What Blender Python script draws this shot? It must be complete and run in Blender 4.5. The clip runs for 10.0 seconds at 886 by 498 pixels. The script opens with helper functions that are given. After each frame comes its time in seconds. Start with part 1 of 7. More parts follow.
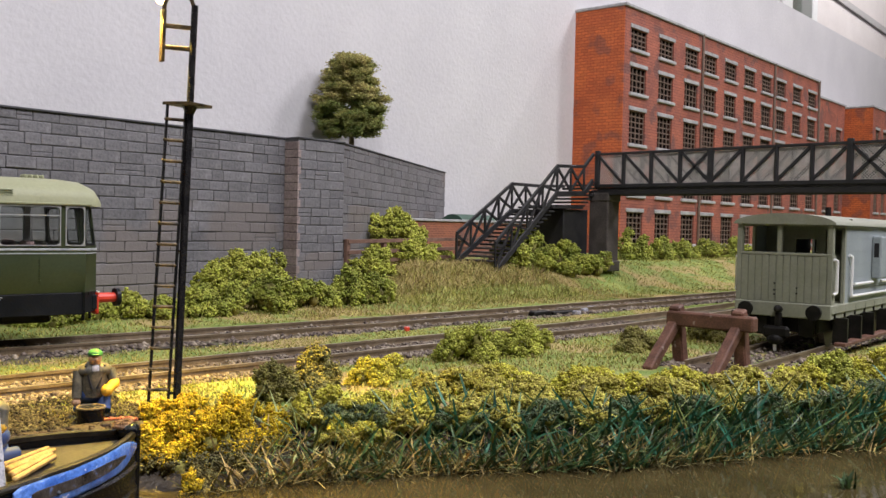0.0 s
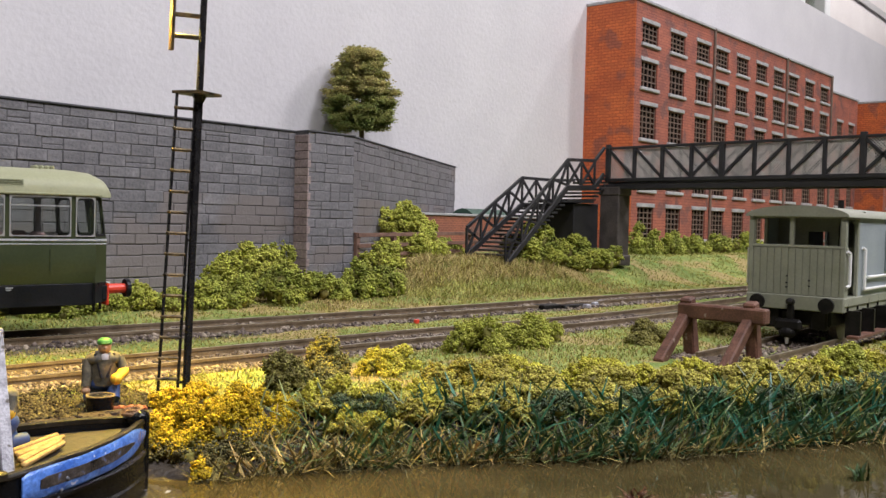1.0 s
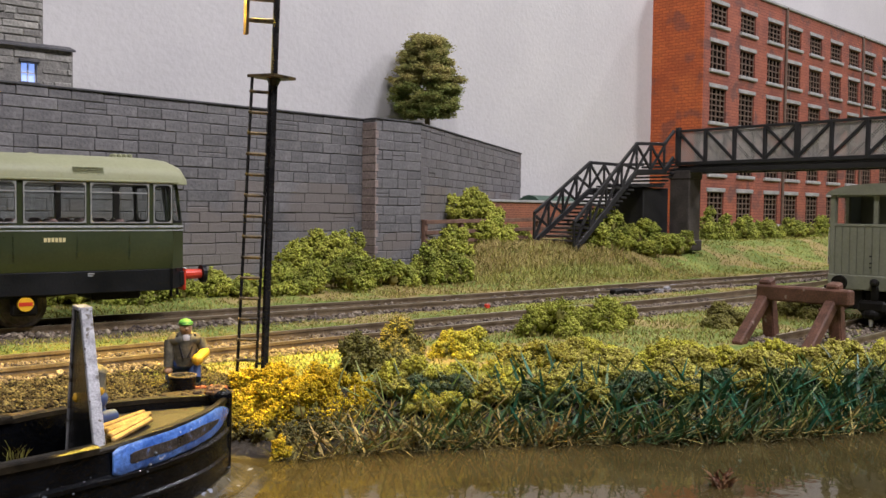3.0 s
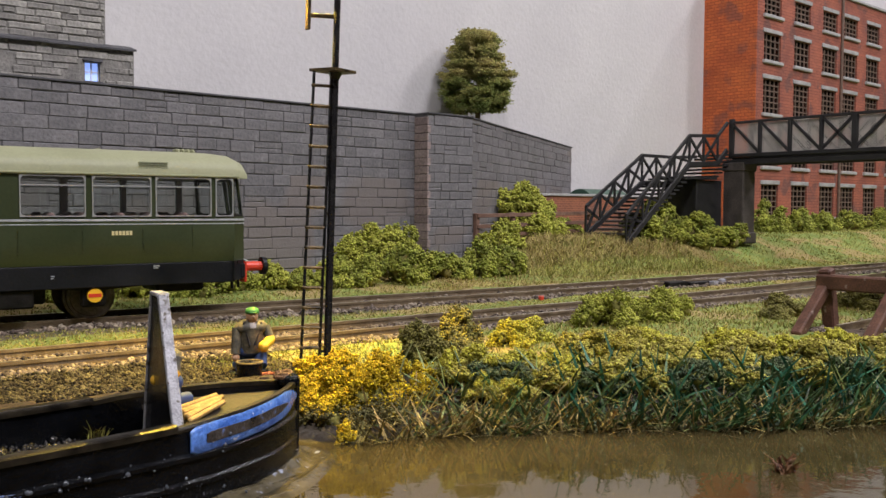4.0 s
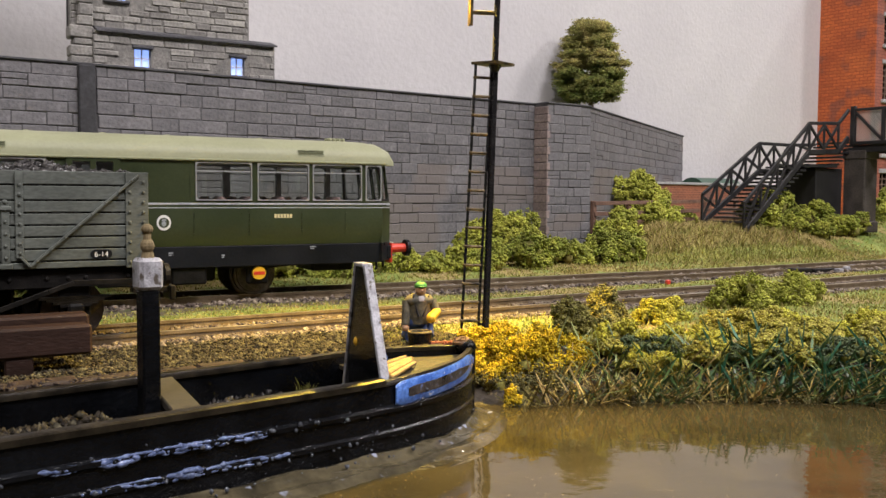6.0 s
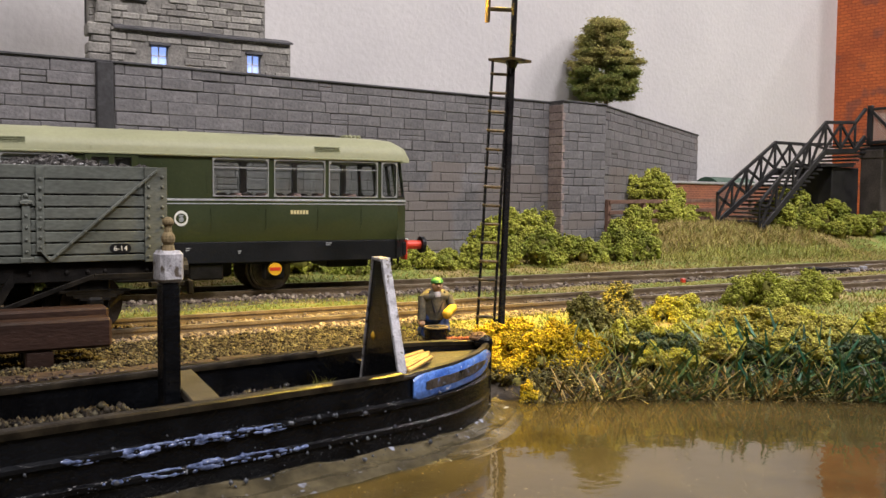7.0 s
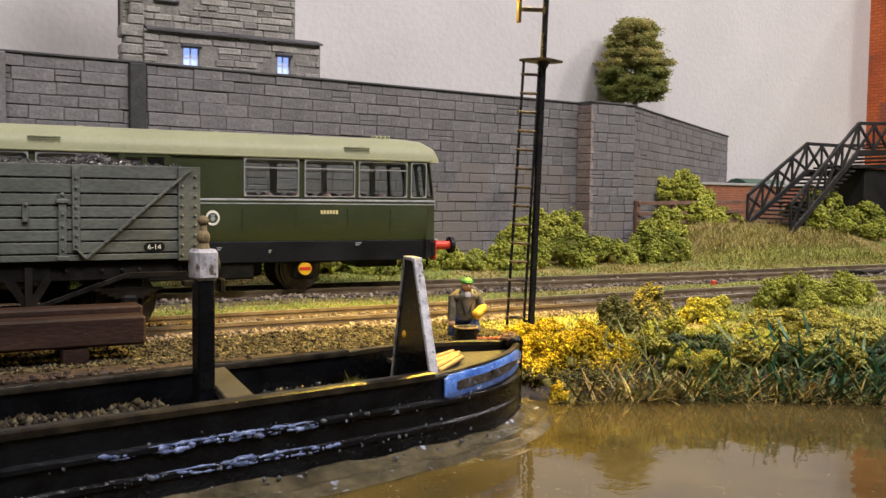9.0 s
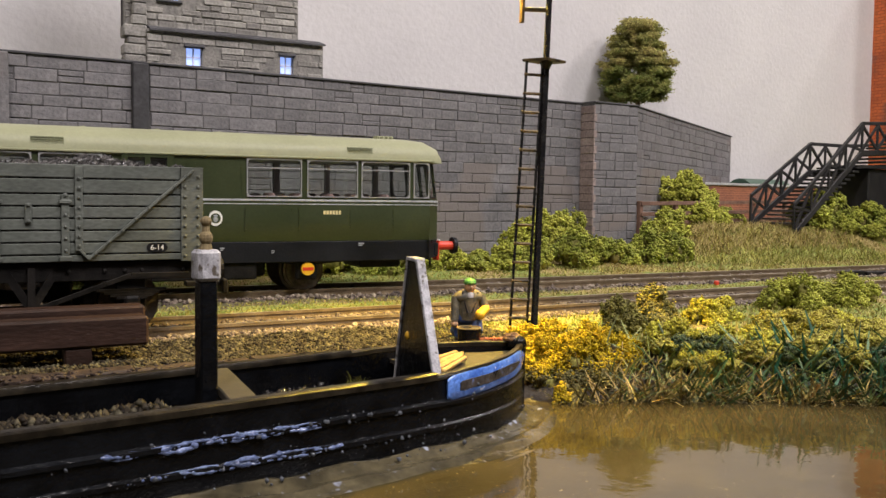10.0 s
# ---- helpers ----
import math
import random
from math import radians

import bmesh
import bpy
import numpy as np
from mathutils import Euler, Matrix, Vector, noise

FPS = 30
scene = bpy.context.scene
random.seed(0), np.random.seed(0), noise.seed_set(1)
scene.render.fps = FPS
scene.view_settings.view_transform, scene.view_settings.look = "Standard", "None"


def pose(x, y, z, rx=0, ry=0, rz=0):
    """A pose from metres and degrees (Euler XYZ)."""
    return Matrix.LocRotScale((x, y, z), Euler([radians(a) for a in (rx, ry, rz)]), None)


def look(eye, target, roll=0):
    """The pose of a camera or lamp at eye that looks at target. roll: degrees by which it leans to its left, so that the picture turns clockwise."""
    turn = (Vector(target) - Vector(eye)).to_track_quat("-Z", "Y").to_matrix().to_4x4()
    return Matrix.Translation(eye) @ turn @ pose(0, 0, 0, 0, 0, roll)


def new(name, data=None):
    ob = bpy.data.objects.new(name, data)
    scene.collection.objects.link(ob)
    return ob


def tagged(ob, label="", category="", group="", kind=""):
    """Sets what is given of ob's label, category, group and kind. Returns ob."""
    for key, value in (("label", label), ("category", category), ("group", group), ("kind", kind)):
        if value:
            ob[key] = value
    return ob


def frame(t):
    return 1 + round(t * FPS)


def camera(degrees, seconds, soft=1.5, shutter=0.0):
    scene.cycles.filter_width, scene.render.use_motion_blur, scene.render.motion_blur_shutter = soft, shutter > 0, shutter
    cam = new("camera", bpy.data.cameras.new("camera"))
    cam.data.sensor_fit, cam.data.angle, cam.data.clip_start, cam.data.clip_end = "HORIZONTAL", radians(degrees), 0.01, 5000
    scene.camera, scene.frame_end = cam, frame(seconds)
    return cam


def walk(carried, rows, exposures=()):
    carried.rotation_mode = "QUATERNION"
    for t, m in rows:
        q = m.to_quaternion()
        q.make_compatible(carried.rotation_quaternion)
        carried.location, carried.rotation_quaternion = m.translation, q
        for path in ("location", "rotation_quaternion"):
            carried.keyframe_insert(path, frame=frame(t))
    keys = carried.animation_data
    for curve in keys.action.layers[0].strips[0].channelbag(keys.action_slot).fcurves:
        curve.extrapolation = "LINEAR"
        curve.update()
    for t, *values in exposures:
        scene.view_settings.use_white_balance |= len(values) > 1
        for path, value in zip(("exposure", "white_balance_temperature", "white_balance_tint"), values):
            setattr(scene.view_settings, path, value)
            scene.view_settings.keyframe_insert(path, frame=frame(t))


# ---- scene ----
cam = camera(51.53, 10.0, soft=1.5)
MM = 0.001  # a model railway: lengths below are in millimetres
# seconds, eye, target, roll
ROWS = [
    (0, (-0.09, -0.23, 47.90), (212.07, 211.73, 40.10), 1.28),
    (0.5, (-0.02, 0.57, 47.48), (210.41, 214.24, 39.38), 1.32),
    (1, (0.58, 0.31, 46.47), (210.39, 214.54, 37.35), 1.36),
    (1.5, (-0.14, 0.23, 45.87), (208.62, 215.46, 36.08), 1.37),
    (2, (0.55, 1.31, 45.09), (207.15, 218.57, 34.21), 1.27),
    (3.5, (-1.10, 2.89, 43.73), (186.69, 236.46, 30.35), 0.40),
    (4, (-4.01, 2.13, 42.97), (178.35, 239.92, 28.93), 0.27),
    (4.5, (-13.24, 1.25, 43.27), (161.65, 244.55, 28.49), 0.18),
    (5, (-17.38, 0.44, 43.29), (149.91, 248.95, 27.30), 0.16),
    (5.5, (-21.86, -2.09, 42.23), (139.08, 250.52, 25.37), 0.24),
    (7, (-25.16, -2.15, 40.55), (128.52, 254.90, 22.99), 0.56),
    (7.5, (-25.36, -2.20, 40.21), (125.81, 256.32, 22.50), 0.63),
    (8, (-25.95, -1.94, 40.31), (122.52, 258.12, 22.35), 0.65),
    (8.5, (-26.16, -1.91, 40.34), (121.14, 258.85, 22.65), 0.72),
    (9, (-26.09, -1.93, 40.34), (120.19, 259.41, 23.03), 0.72),
    (9.5, (-26.02, -1.77, 40.38), (119.82, 259.83, 23.18), 0.74),
    (10, (-25.99, -1.65, 40.39), (119.52, 260.13, 23.13), 0.72),
]
walk(cam, [(t, look([v * MM for v in e], [v * MM for v in g], r)) for t, e, g, r in ROWS], [(0, -0.02, 6080, 10), (1, 0.0, 6080, 10), (1.5, 0.08, 6080, 10), (2, -0.22, 6120, 10), (3.5, -0.2, 6200, 10), (4.5, -0.23, 6270, 10), (5, -0.22, 6330, 10), (5.6, -0.02, 6400, 10), (7, 0.0, 6530, 10), (10, 0.0, 6650, 10)])

# ---- light: a room lit by unseen ceiling lamps, one warm lamp on the yard post ----
world = bpy.data.worlds.new("room_air")
scene.world = world
world.use_nodes = True
world.node_tree.nodes["Background"].inputs[0].default_value = (0.9, 0.92, 1.0, 1)
world.node_tree.nodes["Background"].inputs[1].default_value = 0.25


def area_lamp(name, eye, target, size, watts, colour):
    data = bpy.data.lights.new(name, "AREA")
    data.shape, data.size, data.energy, data.color = "DISK", size * MM, watts, colour
    ob = new(name, data)
    ob.matrix_world = look([v * MM for v in eye], [v * MM for v in target])
    return ob


area_lamp("ceiling_lamp", (1420, -620, 1270), (700, 400, 60), 260, 16.0, (1.0, 0.915, 0.905))
# unseen lamp added close to the backdrop for the mill's slanting shadow
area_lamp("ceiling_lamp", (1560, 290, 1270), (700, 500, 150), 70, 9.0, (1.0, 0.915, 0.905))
area_lamp("ceiling_lamp", (-420, -420, 1180), (200, 330, 20), 150, 11.5, (1.0, 0.915, 0.905))
# broad unseen lamp added as soft fill
area_lamp("ceiling_lamp", (420, -600, 1230), (350, 250, 0), 520, 22.0, (0.98, 0.92, 0.94))
# unseen lamp added only to brighten the room's north wall
area_lamp("ceiling_lamp", (2700, 640, 1285), (2900, 1150, 700), 300, 16.0, (1.0, 0.93, 0.9))
bulb = bpy.data.lights.new("yard_lamp_bulb", "SPOT")
bulb.energy, bulb.color, bulb.shadow_soft_size = 1.6, (1.0, 0.65, 0.08), 1.2 * MM
bulb.spot_size, bulb.spot_blend = radians(106), 0.7
bulb_ob = new("yard_lamp_bulb", bulb)
bulb_ob.matrix_world = look([v * MM for v in (94.2, 179.6, 91.6)], [v * MM for v in (80, 171, 8)])


# ---- materials ----
def surf(name, c1, c2, size=6.0, fine=0.6, rough=0.6, bump=0.25, metal=0.0, vary=0.0, island=0.0, coat=0.0, detail=6.0, stretch=(1, 1, 1), fleck=None, depth=0.25):
    """A painted or natural surface: two colours in patches of about size mm, a fine grain of about fine mm."""
    m = bpy.data.materials.new(name)
    m.use_nodes = True
    n, l = m.node_tree.nodes, m.node_tree.links
    b = n["Principled BSDF"]
    b.inputs["Metallic"].default_value = metal
    b.inputs["Coat Weight"].default_value = coat
    co = n.new("ShaderNodeTexCoord")
    mp = n.new("ShaderNodeMapping")
    mp.inputs["Scale"].default_value = stretch
    l.new(co.outputs["Object"], mp.inputs["Vector"])
    big, small = n.new("ShaderNodeTexNoise"), n.new("ShaderNodeTexNoise")
    big.inputs["Scale"].default_value, small.inputs["Scale"].default_value = 1000 / size, 1000 / fine
    big.inputs["Detail"].default_value, small.inputs["Detail"].default_value = detail, 3
    ramp = n.new("ShaderNodeMapRange")
    ramp.inputs["From Min"].default_value, ramp.inputs["From Max"].default_value = 0.34, 0.66
    mix = n.new("ShaderNodeMix")
    mix.data_type = "RGBA"
    mix.inputs["A"].default_value, mix.inputs["B"].default_value = (*c1, 1), (*c2, 1)
    for t in (big, small):
        l.new(mp.outputs["Vector"], t.inputs["Vector"])
    l.new(big.outputs["Fac"], ramp.inputs["Value"])
    l.new(ramp.outputs["Result"], mix.inputs["Factor"])
    hsv = n.new("ShaderNodeHueSaturation")
    l.new(mix.outputs["Result"], hsv.inputs["Color"])
    val = n.new("ShaderNodeMapRange")
    val.inputs["From Min"].default_value, val.inputs["From Max"].default_value = 0.3, 0.7
    val.inputs["To Min"].default_value, val.inputs["To Max"].default_value = 1 - depth, 1 + depth
    l.new(small.outputs["Fac"], val.inputs["Value"])
    value = val.outputs["Result"]
    if vary or island:
        src = n.new("ShaderNodeObjectInfo").outputs["Random"] if vary else n.new("ShaderNodeNewGeometry").outputs["Random Per Island"]
        r = n.new("ShaderNodeMapRange")
        k = vary or island
        r.inputs["To Min"].default_value, r.inputs["To Max"].default_value = 1 - k, 1 + k
        l.new(src, r.inputs["Value"])
        mul = n.new("ShaderNodeMath")
        mul.operation = "MULTIPLY"
        l.new(value, mul.inputs[0])
        l.new(r.outputs["Result"], mul.inputs[1])
        value = mul.outputs[0]
        hue = n.new("ShaderNodeMapRange")
        hue.inputs["To Min"].default_value, hue.inputs["To Max"].default_value = 0.5 - 0.03 * k, 0.5 + 0.03 * k
        l.new(src, hue.inputs["Value"])
        l.new(hue.outputs["Result"], hsv.inputs["Hue"])
    l.new(value, hsv.inputs["Value"])
    colour = hsv.outputs["Color"]
    if fleck:
        f = n.new("ShaderNodeTexNoise")
        f.inputs["Scale"].default_value = 1000 / fleck[1]
        f.inputs["Detail"].default_value = 2
        l.new(mp.outputs["Vector"], f.inputs["Vector"])
        fr = n.new("ShaderNodeMapRange")
        fr.inputs["From Min"].default_value, fr.inputs["From Max"].default_value = fleck[2], fleck[2] + 0.06
        l.new(f.outputs["Fac"], fr.inputs["Value"])
        fm = n.new("ShaderNodeMix")
        fm.data_type = "RGBA"
        fm.inputs["B"].default_value = (*fleck[0], 1)
        l.new(colour, fm.inputs["A"])
        l.new(fr.outputs["Result"], fm.inputs["Factor"])
        colour = fm.outputs["Result"]
    l.new(colour, b.inputs["Base Color"])
    rr = n.new("ShaderNodeMapRange")
    rr.inputs["To Min"].default_value, rr.inputs["To Max"].default_value = max(0.03, rough - 0.12), min(1, rough + 0.12)
    l.new(big.outputs["Fac"], rr.inputs["Value"])
    l.new(rr.outputs["Result"], b.inputs["Roughness"])
    bp = n.new("ShaderNodeBump")
    bp.inputs["Strength"].default_value, bp.inputs["Distance"].default_value = bump, 0.35 * fine * MM
    l.new(small.outputs["Fac"], bp.inputs["Height"])
    l.new(bp.outputs["Normal"], b.inputs["Normal"])
    return m


def plain(name, c, rough=0.5, metal=0.0, emit=0.0, emit_colour=None):
    m = bpy.data.materials.new(name)
    m.use_nodes = True
    b = m.node_tree.nodes["Principled BSDF"]
    b.inputs["Base Color"].default_value = (*c, 1)
    b.inputs["Roughness"].default_value, b.inputs["Metallic"].default_value = rough, metal
    if emit:
        b.inputs["Emission Color"].default_value = (*(emit_colour or c), 1)
        b.inputs["Emission Strength"].default_value = emit
    return m


def glass(name, tint=(0.9, 0.93, 0.92), rough=0.04, clear=0.72):
    """A thin pane: mostly see-through, with a mirror gloss."""
    m = bpy.data.materials.new(name)
    m.use_nodes = True
    n, l = m.node_tree.nodes, m.node_tree.links
    n.clear()
    out, mixer = n.new("ShaderNodeOutputMaterial"), n.new("ShaderNodeMixShader")
    tr, gl = n.new("ShaderNodeBsdfTransparent"), n.new("ShaderNodeBsdfGlossy")
    tr.inputs["Color"].default_value = (*tint, 1)
    gl.inputs["Roughness"].default_value = rough
    mixer.inputs["Fac"].default_value = 1 - clear
    l.new(tr.outputs[0], mixer.inputs[1])
    l.new(gl.outputs[0], mixer.inputs[2])
    l.new(mixer.outputs[0], out.inputs["Surface"])
    return m


def brickwork(name, c1, c2, mortar, length, height, joint, soot=(0.1, 0.08, 0.08), rough=0.75):
    """Fine brick courses on a face that runs along x and up z, too small to be pieces of their own."""
    m = surf(name, c1, c2, size=32, fine=1.2, rough=rough, bump=0.15, fleck=(tuple(0.62 * a + 0.38 * b for a, b in zip(c2, soot)), 24, 0.56))
    n, l = m.node_tree.nodes, m.node_tree.links
    b = n["Principled BSDF"]
    co, sep, com = n.new("ShaderNodeTexCoord"), n.new("ShaderNodeSeparateXYZ"), n.new("ShaderNodeCombineXYZ")
    add = n.new("ShaderNodeMath")
    l.new(co.outputs["Object"], sep.inputs[0])
    l.new(sep.outputs["X"], add.inputs[0])
    l.new(sep.outputs["Y"], add.inputs[1])
    l.new(add.outputs[0], com.inputs["X"])
    l.new(sep.outputs["Z"], com.inputs["Y"])
    br = n.new("ShaderNodeTexBrick")
    br.inputs["Scale"].default_value = 1000
    br.inputs["Brick Width"].default_value, br.inputs["Row Height"].default_value = length, height
    br.inputs["Mortar Size"].default_value = joint
    br.inputs["Color1"].default_value, br.inputs["Color2"].default_value = (0.84, 0.84, 0.85, 1), (1.1, 1.07, 1.04, 1)
    br.inputs["Mortar"].default_value = (*mortar, 1)
    l.new(com.outputs[0], br.inputs["Vector"])
    old = b.inputs["Base Color"].links[0].from_socket
    mul = n.new("ShaderNodeMix")
    mul.data_type, mul.blend_type = "RGBA", "MULTIPLY"
    mul.inputs["Factor"].default_value = 1
    l.new(old, mul.inputs["A"])
    l.new(br.outputs["Color"], mul.inputs["B"])
    l.new(mul.outputs["Result"], b.inputs["Base Color"])
    bp = n.new("ShaderNodeBump")
    bp.inputs["Strength"].default_value, bp.inputs["Distance"].default_value = 0.6, 0.2 * MM
    bp.invert = True
    l.new(br.outputs["Fac"], bp.inputs["Height"])
    l.new(bp.outputs["Normal"], b.inputs["Normal"])
    return m


STONE = surf("grey_painted_stone", (0.128, 0.126, 0.134), (0.182, 0.176, 0.182), size=15, fine=1.4, rough=0.6, bump=0.7, vary=0.14, depth=0.2, fleck=((0.168, 0.15, 0.144), 46, 0.48))
STONE_REST = surf("grey_painted_stone_rest", (0.128, 0.126, 0.134), (0.182, 0.176, 0.182), size=15, fine=1.4, rough=0.6, bump=0.7, island=0.14, depth=0.2, fleck=((0.168, 0.15, 0.144), 46, 0.48))
QUOIN = surf("reddish_brown_stone", (0.24, 0.185, 0.172), (0.3, 0.24, 0.225), size=9, fine=1.2, rough=0.65, bump=0.6, island=0.2)
JOINT = surf("dark_grey_joints", (0.04, 0.038, 0.04), (0.1, 0.097, 0.1), size=8, rough=0.8)
CAP = surf("dark_grey_capping", (0.04, 0.041, 0.045), (0.07, 0.07, 0.076), size=8, fine=0.9, rough=0.6)
ROUGH_STONE = surf("rough_sandy_grey_stone", (0.16, 0.155, 0.146), (0.25, 0.24, 0.22), size=7, fine=1.1, rough=0.85, bump=0.8, island=0.25)
PILASTER = surf("sooty_dark_pilaster", (0.026, 0.026, 0.029), (0.05, 0.05, 0.055), size=7, fine=1.2, rough=0.7)
SLATE = surf("dark_slate", (0.05, 0.05, 0.055), (0.09, 0.09, 0.1), size=6, rough=0.6)
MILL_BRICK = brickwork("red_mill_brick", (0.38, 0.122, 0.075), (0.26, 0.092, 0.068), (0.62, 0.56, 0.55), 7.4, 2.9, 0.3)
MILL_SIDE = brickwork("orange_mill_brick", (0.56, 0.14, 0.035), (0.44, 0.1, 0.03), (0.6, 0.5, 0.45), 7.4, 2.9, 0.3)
LOW_BRICK = brickwork("old_red_brick", (0.25, 0.09, 0.05), (0.17, 0.07, 0.045), (1.5, 1.5, 1.5), 4.6, 1.7, 0.25)
SILL = surf("grey_stone_sill", (0.27, 0.27, 0.27), (0.4, 0.395, 0.39), size=5, rough=0.8)
MUNTIN = surf("dark_brown_glazing_bars", (0.13, 0.088, 0.066), (0.19, 0.13, 0.098), size=4, rough=0.6)
# near-black colour stands in for unlit space behind openings
UNLIT_INSIDE = plain("near_black_for_unlit_inside", (0.012, 0.011, 0.012), 0.9)
BRIDGE = surf("black_painted_bridge", (0.01, 0.01, 0.011), (0.022, 0.021, 0.022), size=6, fine=0.7, rough=0.5, bump=0.3)
MESH = surf("grey_wire_mesh", (0.44, 0.42, 0.39), (0.62, 0.59, 0.55), size=3, rough=0.5, metal=0.1)
PIER = surf("brown_grey_pier", (0.05, 0.042, 0.038), (0.095, 0.08, 0.072), size=9, fine=1, rough=0.7)
BACKDROP = surf("white_textured_wall_paint", (0.555, 0.542, 0.551), (0.6, 0.586, 0.591), size=60, fine=3.2, rough=0.75, bump=0.35, depth=0.03)
NORTH = surf("pinkish_white_room_paint", (0.66, 0.61, 0.58), (0.72, 0.67, 0.64), size=90, fine=4, rough=0.9, depth=0.03)
ROOM = surf("dim_grey_room_paint", (0.14, 0.138, 0.135), (0.17, 0.168, 0.165), size=90, fine=4, rough=0.9, depth=0.03)
# the hedge glows by itself in place of daylight
HEDGE = plain("glowing_hedge_backdrop", (0.2, 0.22, 0.04), 0.9, 0, 0.55, (0.2, 0.22, 0.035))
EARTH = surf("earth_and_ground_scatter", (0.06, 0.048, 0.032), (0.12, 0.098, 0.062), size=5, fine=0.8, rough=0.95, bump=0.9, fleck=((0.075, 0.08, 0.028), 6, 0.57))
MUD = surf("wet_dark_bank_mud", (0.018, 0.013, 0.008), (0.055, 0.04, 0.022), size=4, fine=0.7, rough=0.55, bump=1.0, fleck=((0.16, 0.115, 0.05), 1.5, 0.62))
TURF = surf("green_ground_turf", (0.13, 0.2, 0.03), (0.27, 0.3, 0.075), size=9, fine=0.7, rough=0.95, bump=1.0, fleck=((0.34, 0.26, 0.1), 26, 0.53), depth=0.4)
WATER = surf("murky_brown_resin_water", (0.046, 0.036, 0.014), (0.085, 0.066, 0.026), size=22, fine=5, rough=0.05, bump=0.035, depth=0.16, detail=9, fleck=((0.22, 0.18, 0.09), 0.7, 0.69))
WATER.node_tree.nodes["Principled BSDF"].inputs["Roughness"].links[0].from_node.inputs["To Max"].default_value = 0.07
WATER.node_tree.nodes["Principled BSDF"].inputs["Roughness"].links[0].to_socket.node.inputs["IOR"].default_value = 1.42
RAIL_SIDE = surf("rusty_rail", (0.19, 0.14, 0.085), (0.3, 0.235, 0.155), size=4, fine=0.4, rough=0.5, metal=0.5)
RAIL_TOP = surf("worn_rail_top", (0.55, 0.48, 0.36), (0.72, 0.66, 0.54), size=8, rough=0.34, metal=0.85)
SLEEPER = surf("weathered_brown_sleeper", (0.08, 0.055, 0.042), (0.13, 0.095, 0.07), size=4, fine=0.5, rough=0.85, vary=0.2, stretch=(1, 0.2, 1))
BALLAST = surf("grey_brown_ballast", (0.085, 0.065, 0.05), (0.25, 0.2, 0.155), size=2, fine=0.5, rough=0.9, island=0.7)
CINDER = surf("brown_cinder_ballast", (0.01, 0.008, 0.005), (0.1, 0.083, 0.048), size=2, fine=0.4, rough=0.8, island=0.8)
COAL = surf("coal", (0.008, 0.008, 0.009), (0.05, 0.046, 0.042), size=1.2, fine=0.4, rough=0.26, island=0.7)
COAL_DUSTY = surf("dusty_coal", (0.002, 0.0018, 0.0015), (0.07, 0.058, 0.04), size=2.2, fine=0.4, rough=0.6, island=0.85)
POST_BLACK = surf("glossy_black_post_paint", (0.01, 0.01, 0.011), (0.02, 0.019, 0.019), size=3, fine=0.5, rough=0.2, bump=0.4)
RUNG = surf("blackened_brass", (0.02, 0.016, 0.009), (0.17, 0.12, 0.05), size=2.5, fine=0.5, rough=0.35, bump=0.4, metal=0.5)
HULL = surf("glossy_black_hull_paint", (0.002, 0.0023, 0.003), (0.005, 0.0058, 0.0075), size=5, fine=0.7, rough=0.19, bump=0.75)
HULL.node_tree.nodes["Principled BSDF"].inputs["Specular IOR Level"].default_value = 0.28
HULL_WORN = surf("worn_brown_gunwale", (0.005, 0.004, 0.003), (0.028, 0.0225, 0.014), size=3, fine=0.4, rough=0.35, bump=0.7)
HULL_WORN.node_tree.nodes["Principled BSDF"].inputs["Specular IOR Level"].default_value = 0.25
# pale flecks painted in for glints on the glossy blue
BLUE = surf("blue_paint_with_glints", (0.05, 0.13, 0.46), (0.12, 0.25, 0.66), size=3, fine=0.7, rough=0.13, bump=0.9, fleck=((0.6, 0.68, 0.86), 0.9, 0.7))
FIELD = surf("worn_brown_panel_centre", (0.012, 0.011, 0.012), (0.07, 0.06, 0.055), size=2.2, fine=0.5, rough=0.3, bump=0.9, fleck=((0.12, 0.18, 0.4), 2.2, 0.66))
FOREDECK = surf("dark_worn_foredeck", (0.014, 0.011, 0.007), (0.06, 0.046, 0.028), size=3, fine=0.5, rough=0.65, bump=0.5)
CREAM_WORN = surf("worn_white_paint", (0.22, 0.22, 0.24), (0.46, 0.46, 0.5), size=1.8, fine=0.35, rough=0.4, bump=0.8, fleck=((0.09, 0.075, 0.06), 1.4, 0.6))
ROPE = surf("straw_rope", (0.36, 0.23, 0.07), (0.52, 0.35, 0.12), size=1.5, fine=0.3, rough=0.8)
DECK = surf("worn_deck", (0.022, 0.019, 0.013), (0.056, 0.048, 0.032), size=3, fine=0.5, rough=0.7)
GEL = surf("glossy_dark_water_gel", (0.025, 0.022, 0.014), (0.11, 0.092, 0.052), size=9, fine=1.2, rough=0.14, bump=0.3, fleck=((0.3, 0.33, 0.42), 3.0, 0.66))
WAGON_GREY = surf("weathered_grey_wagon_paint", (0.078, 0.088, 0.077), (0.117, 0.13, 0.115), size=7, fine=0.5, rough=0.55, bump=0.25, vary=0.06, stretch=(0.4, 1, 1))
UNDER = surf("sooty_black_underframe", (0.004, 0.0038, 0.0036), (0.013, 0.0115, 0.0105), size=3, fine=0.5, rough=0.5, bump=0.4)
WHEEL = surf("dull_wheel_steel", (0.07, 0.06, 0.055), (0.12, 0.1, 0.09), size=2, rough=0.45, metal=0.6)
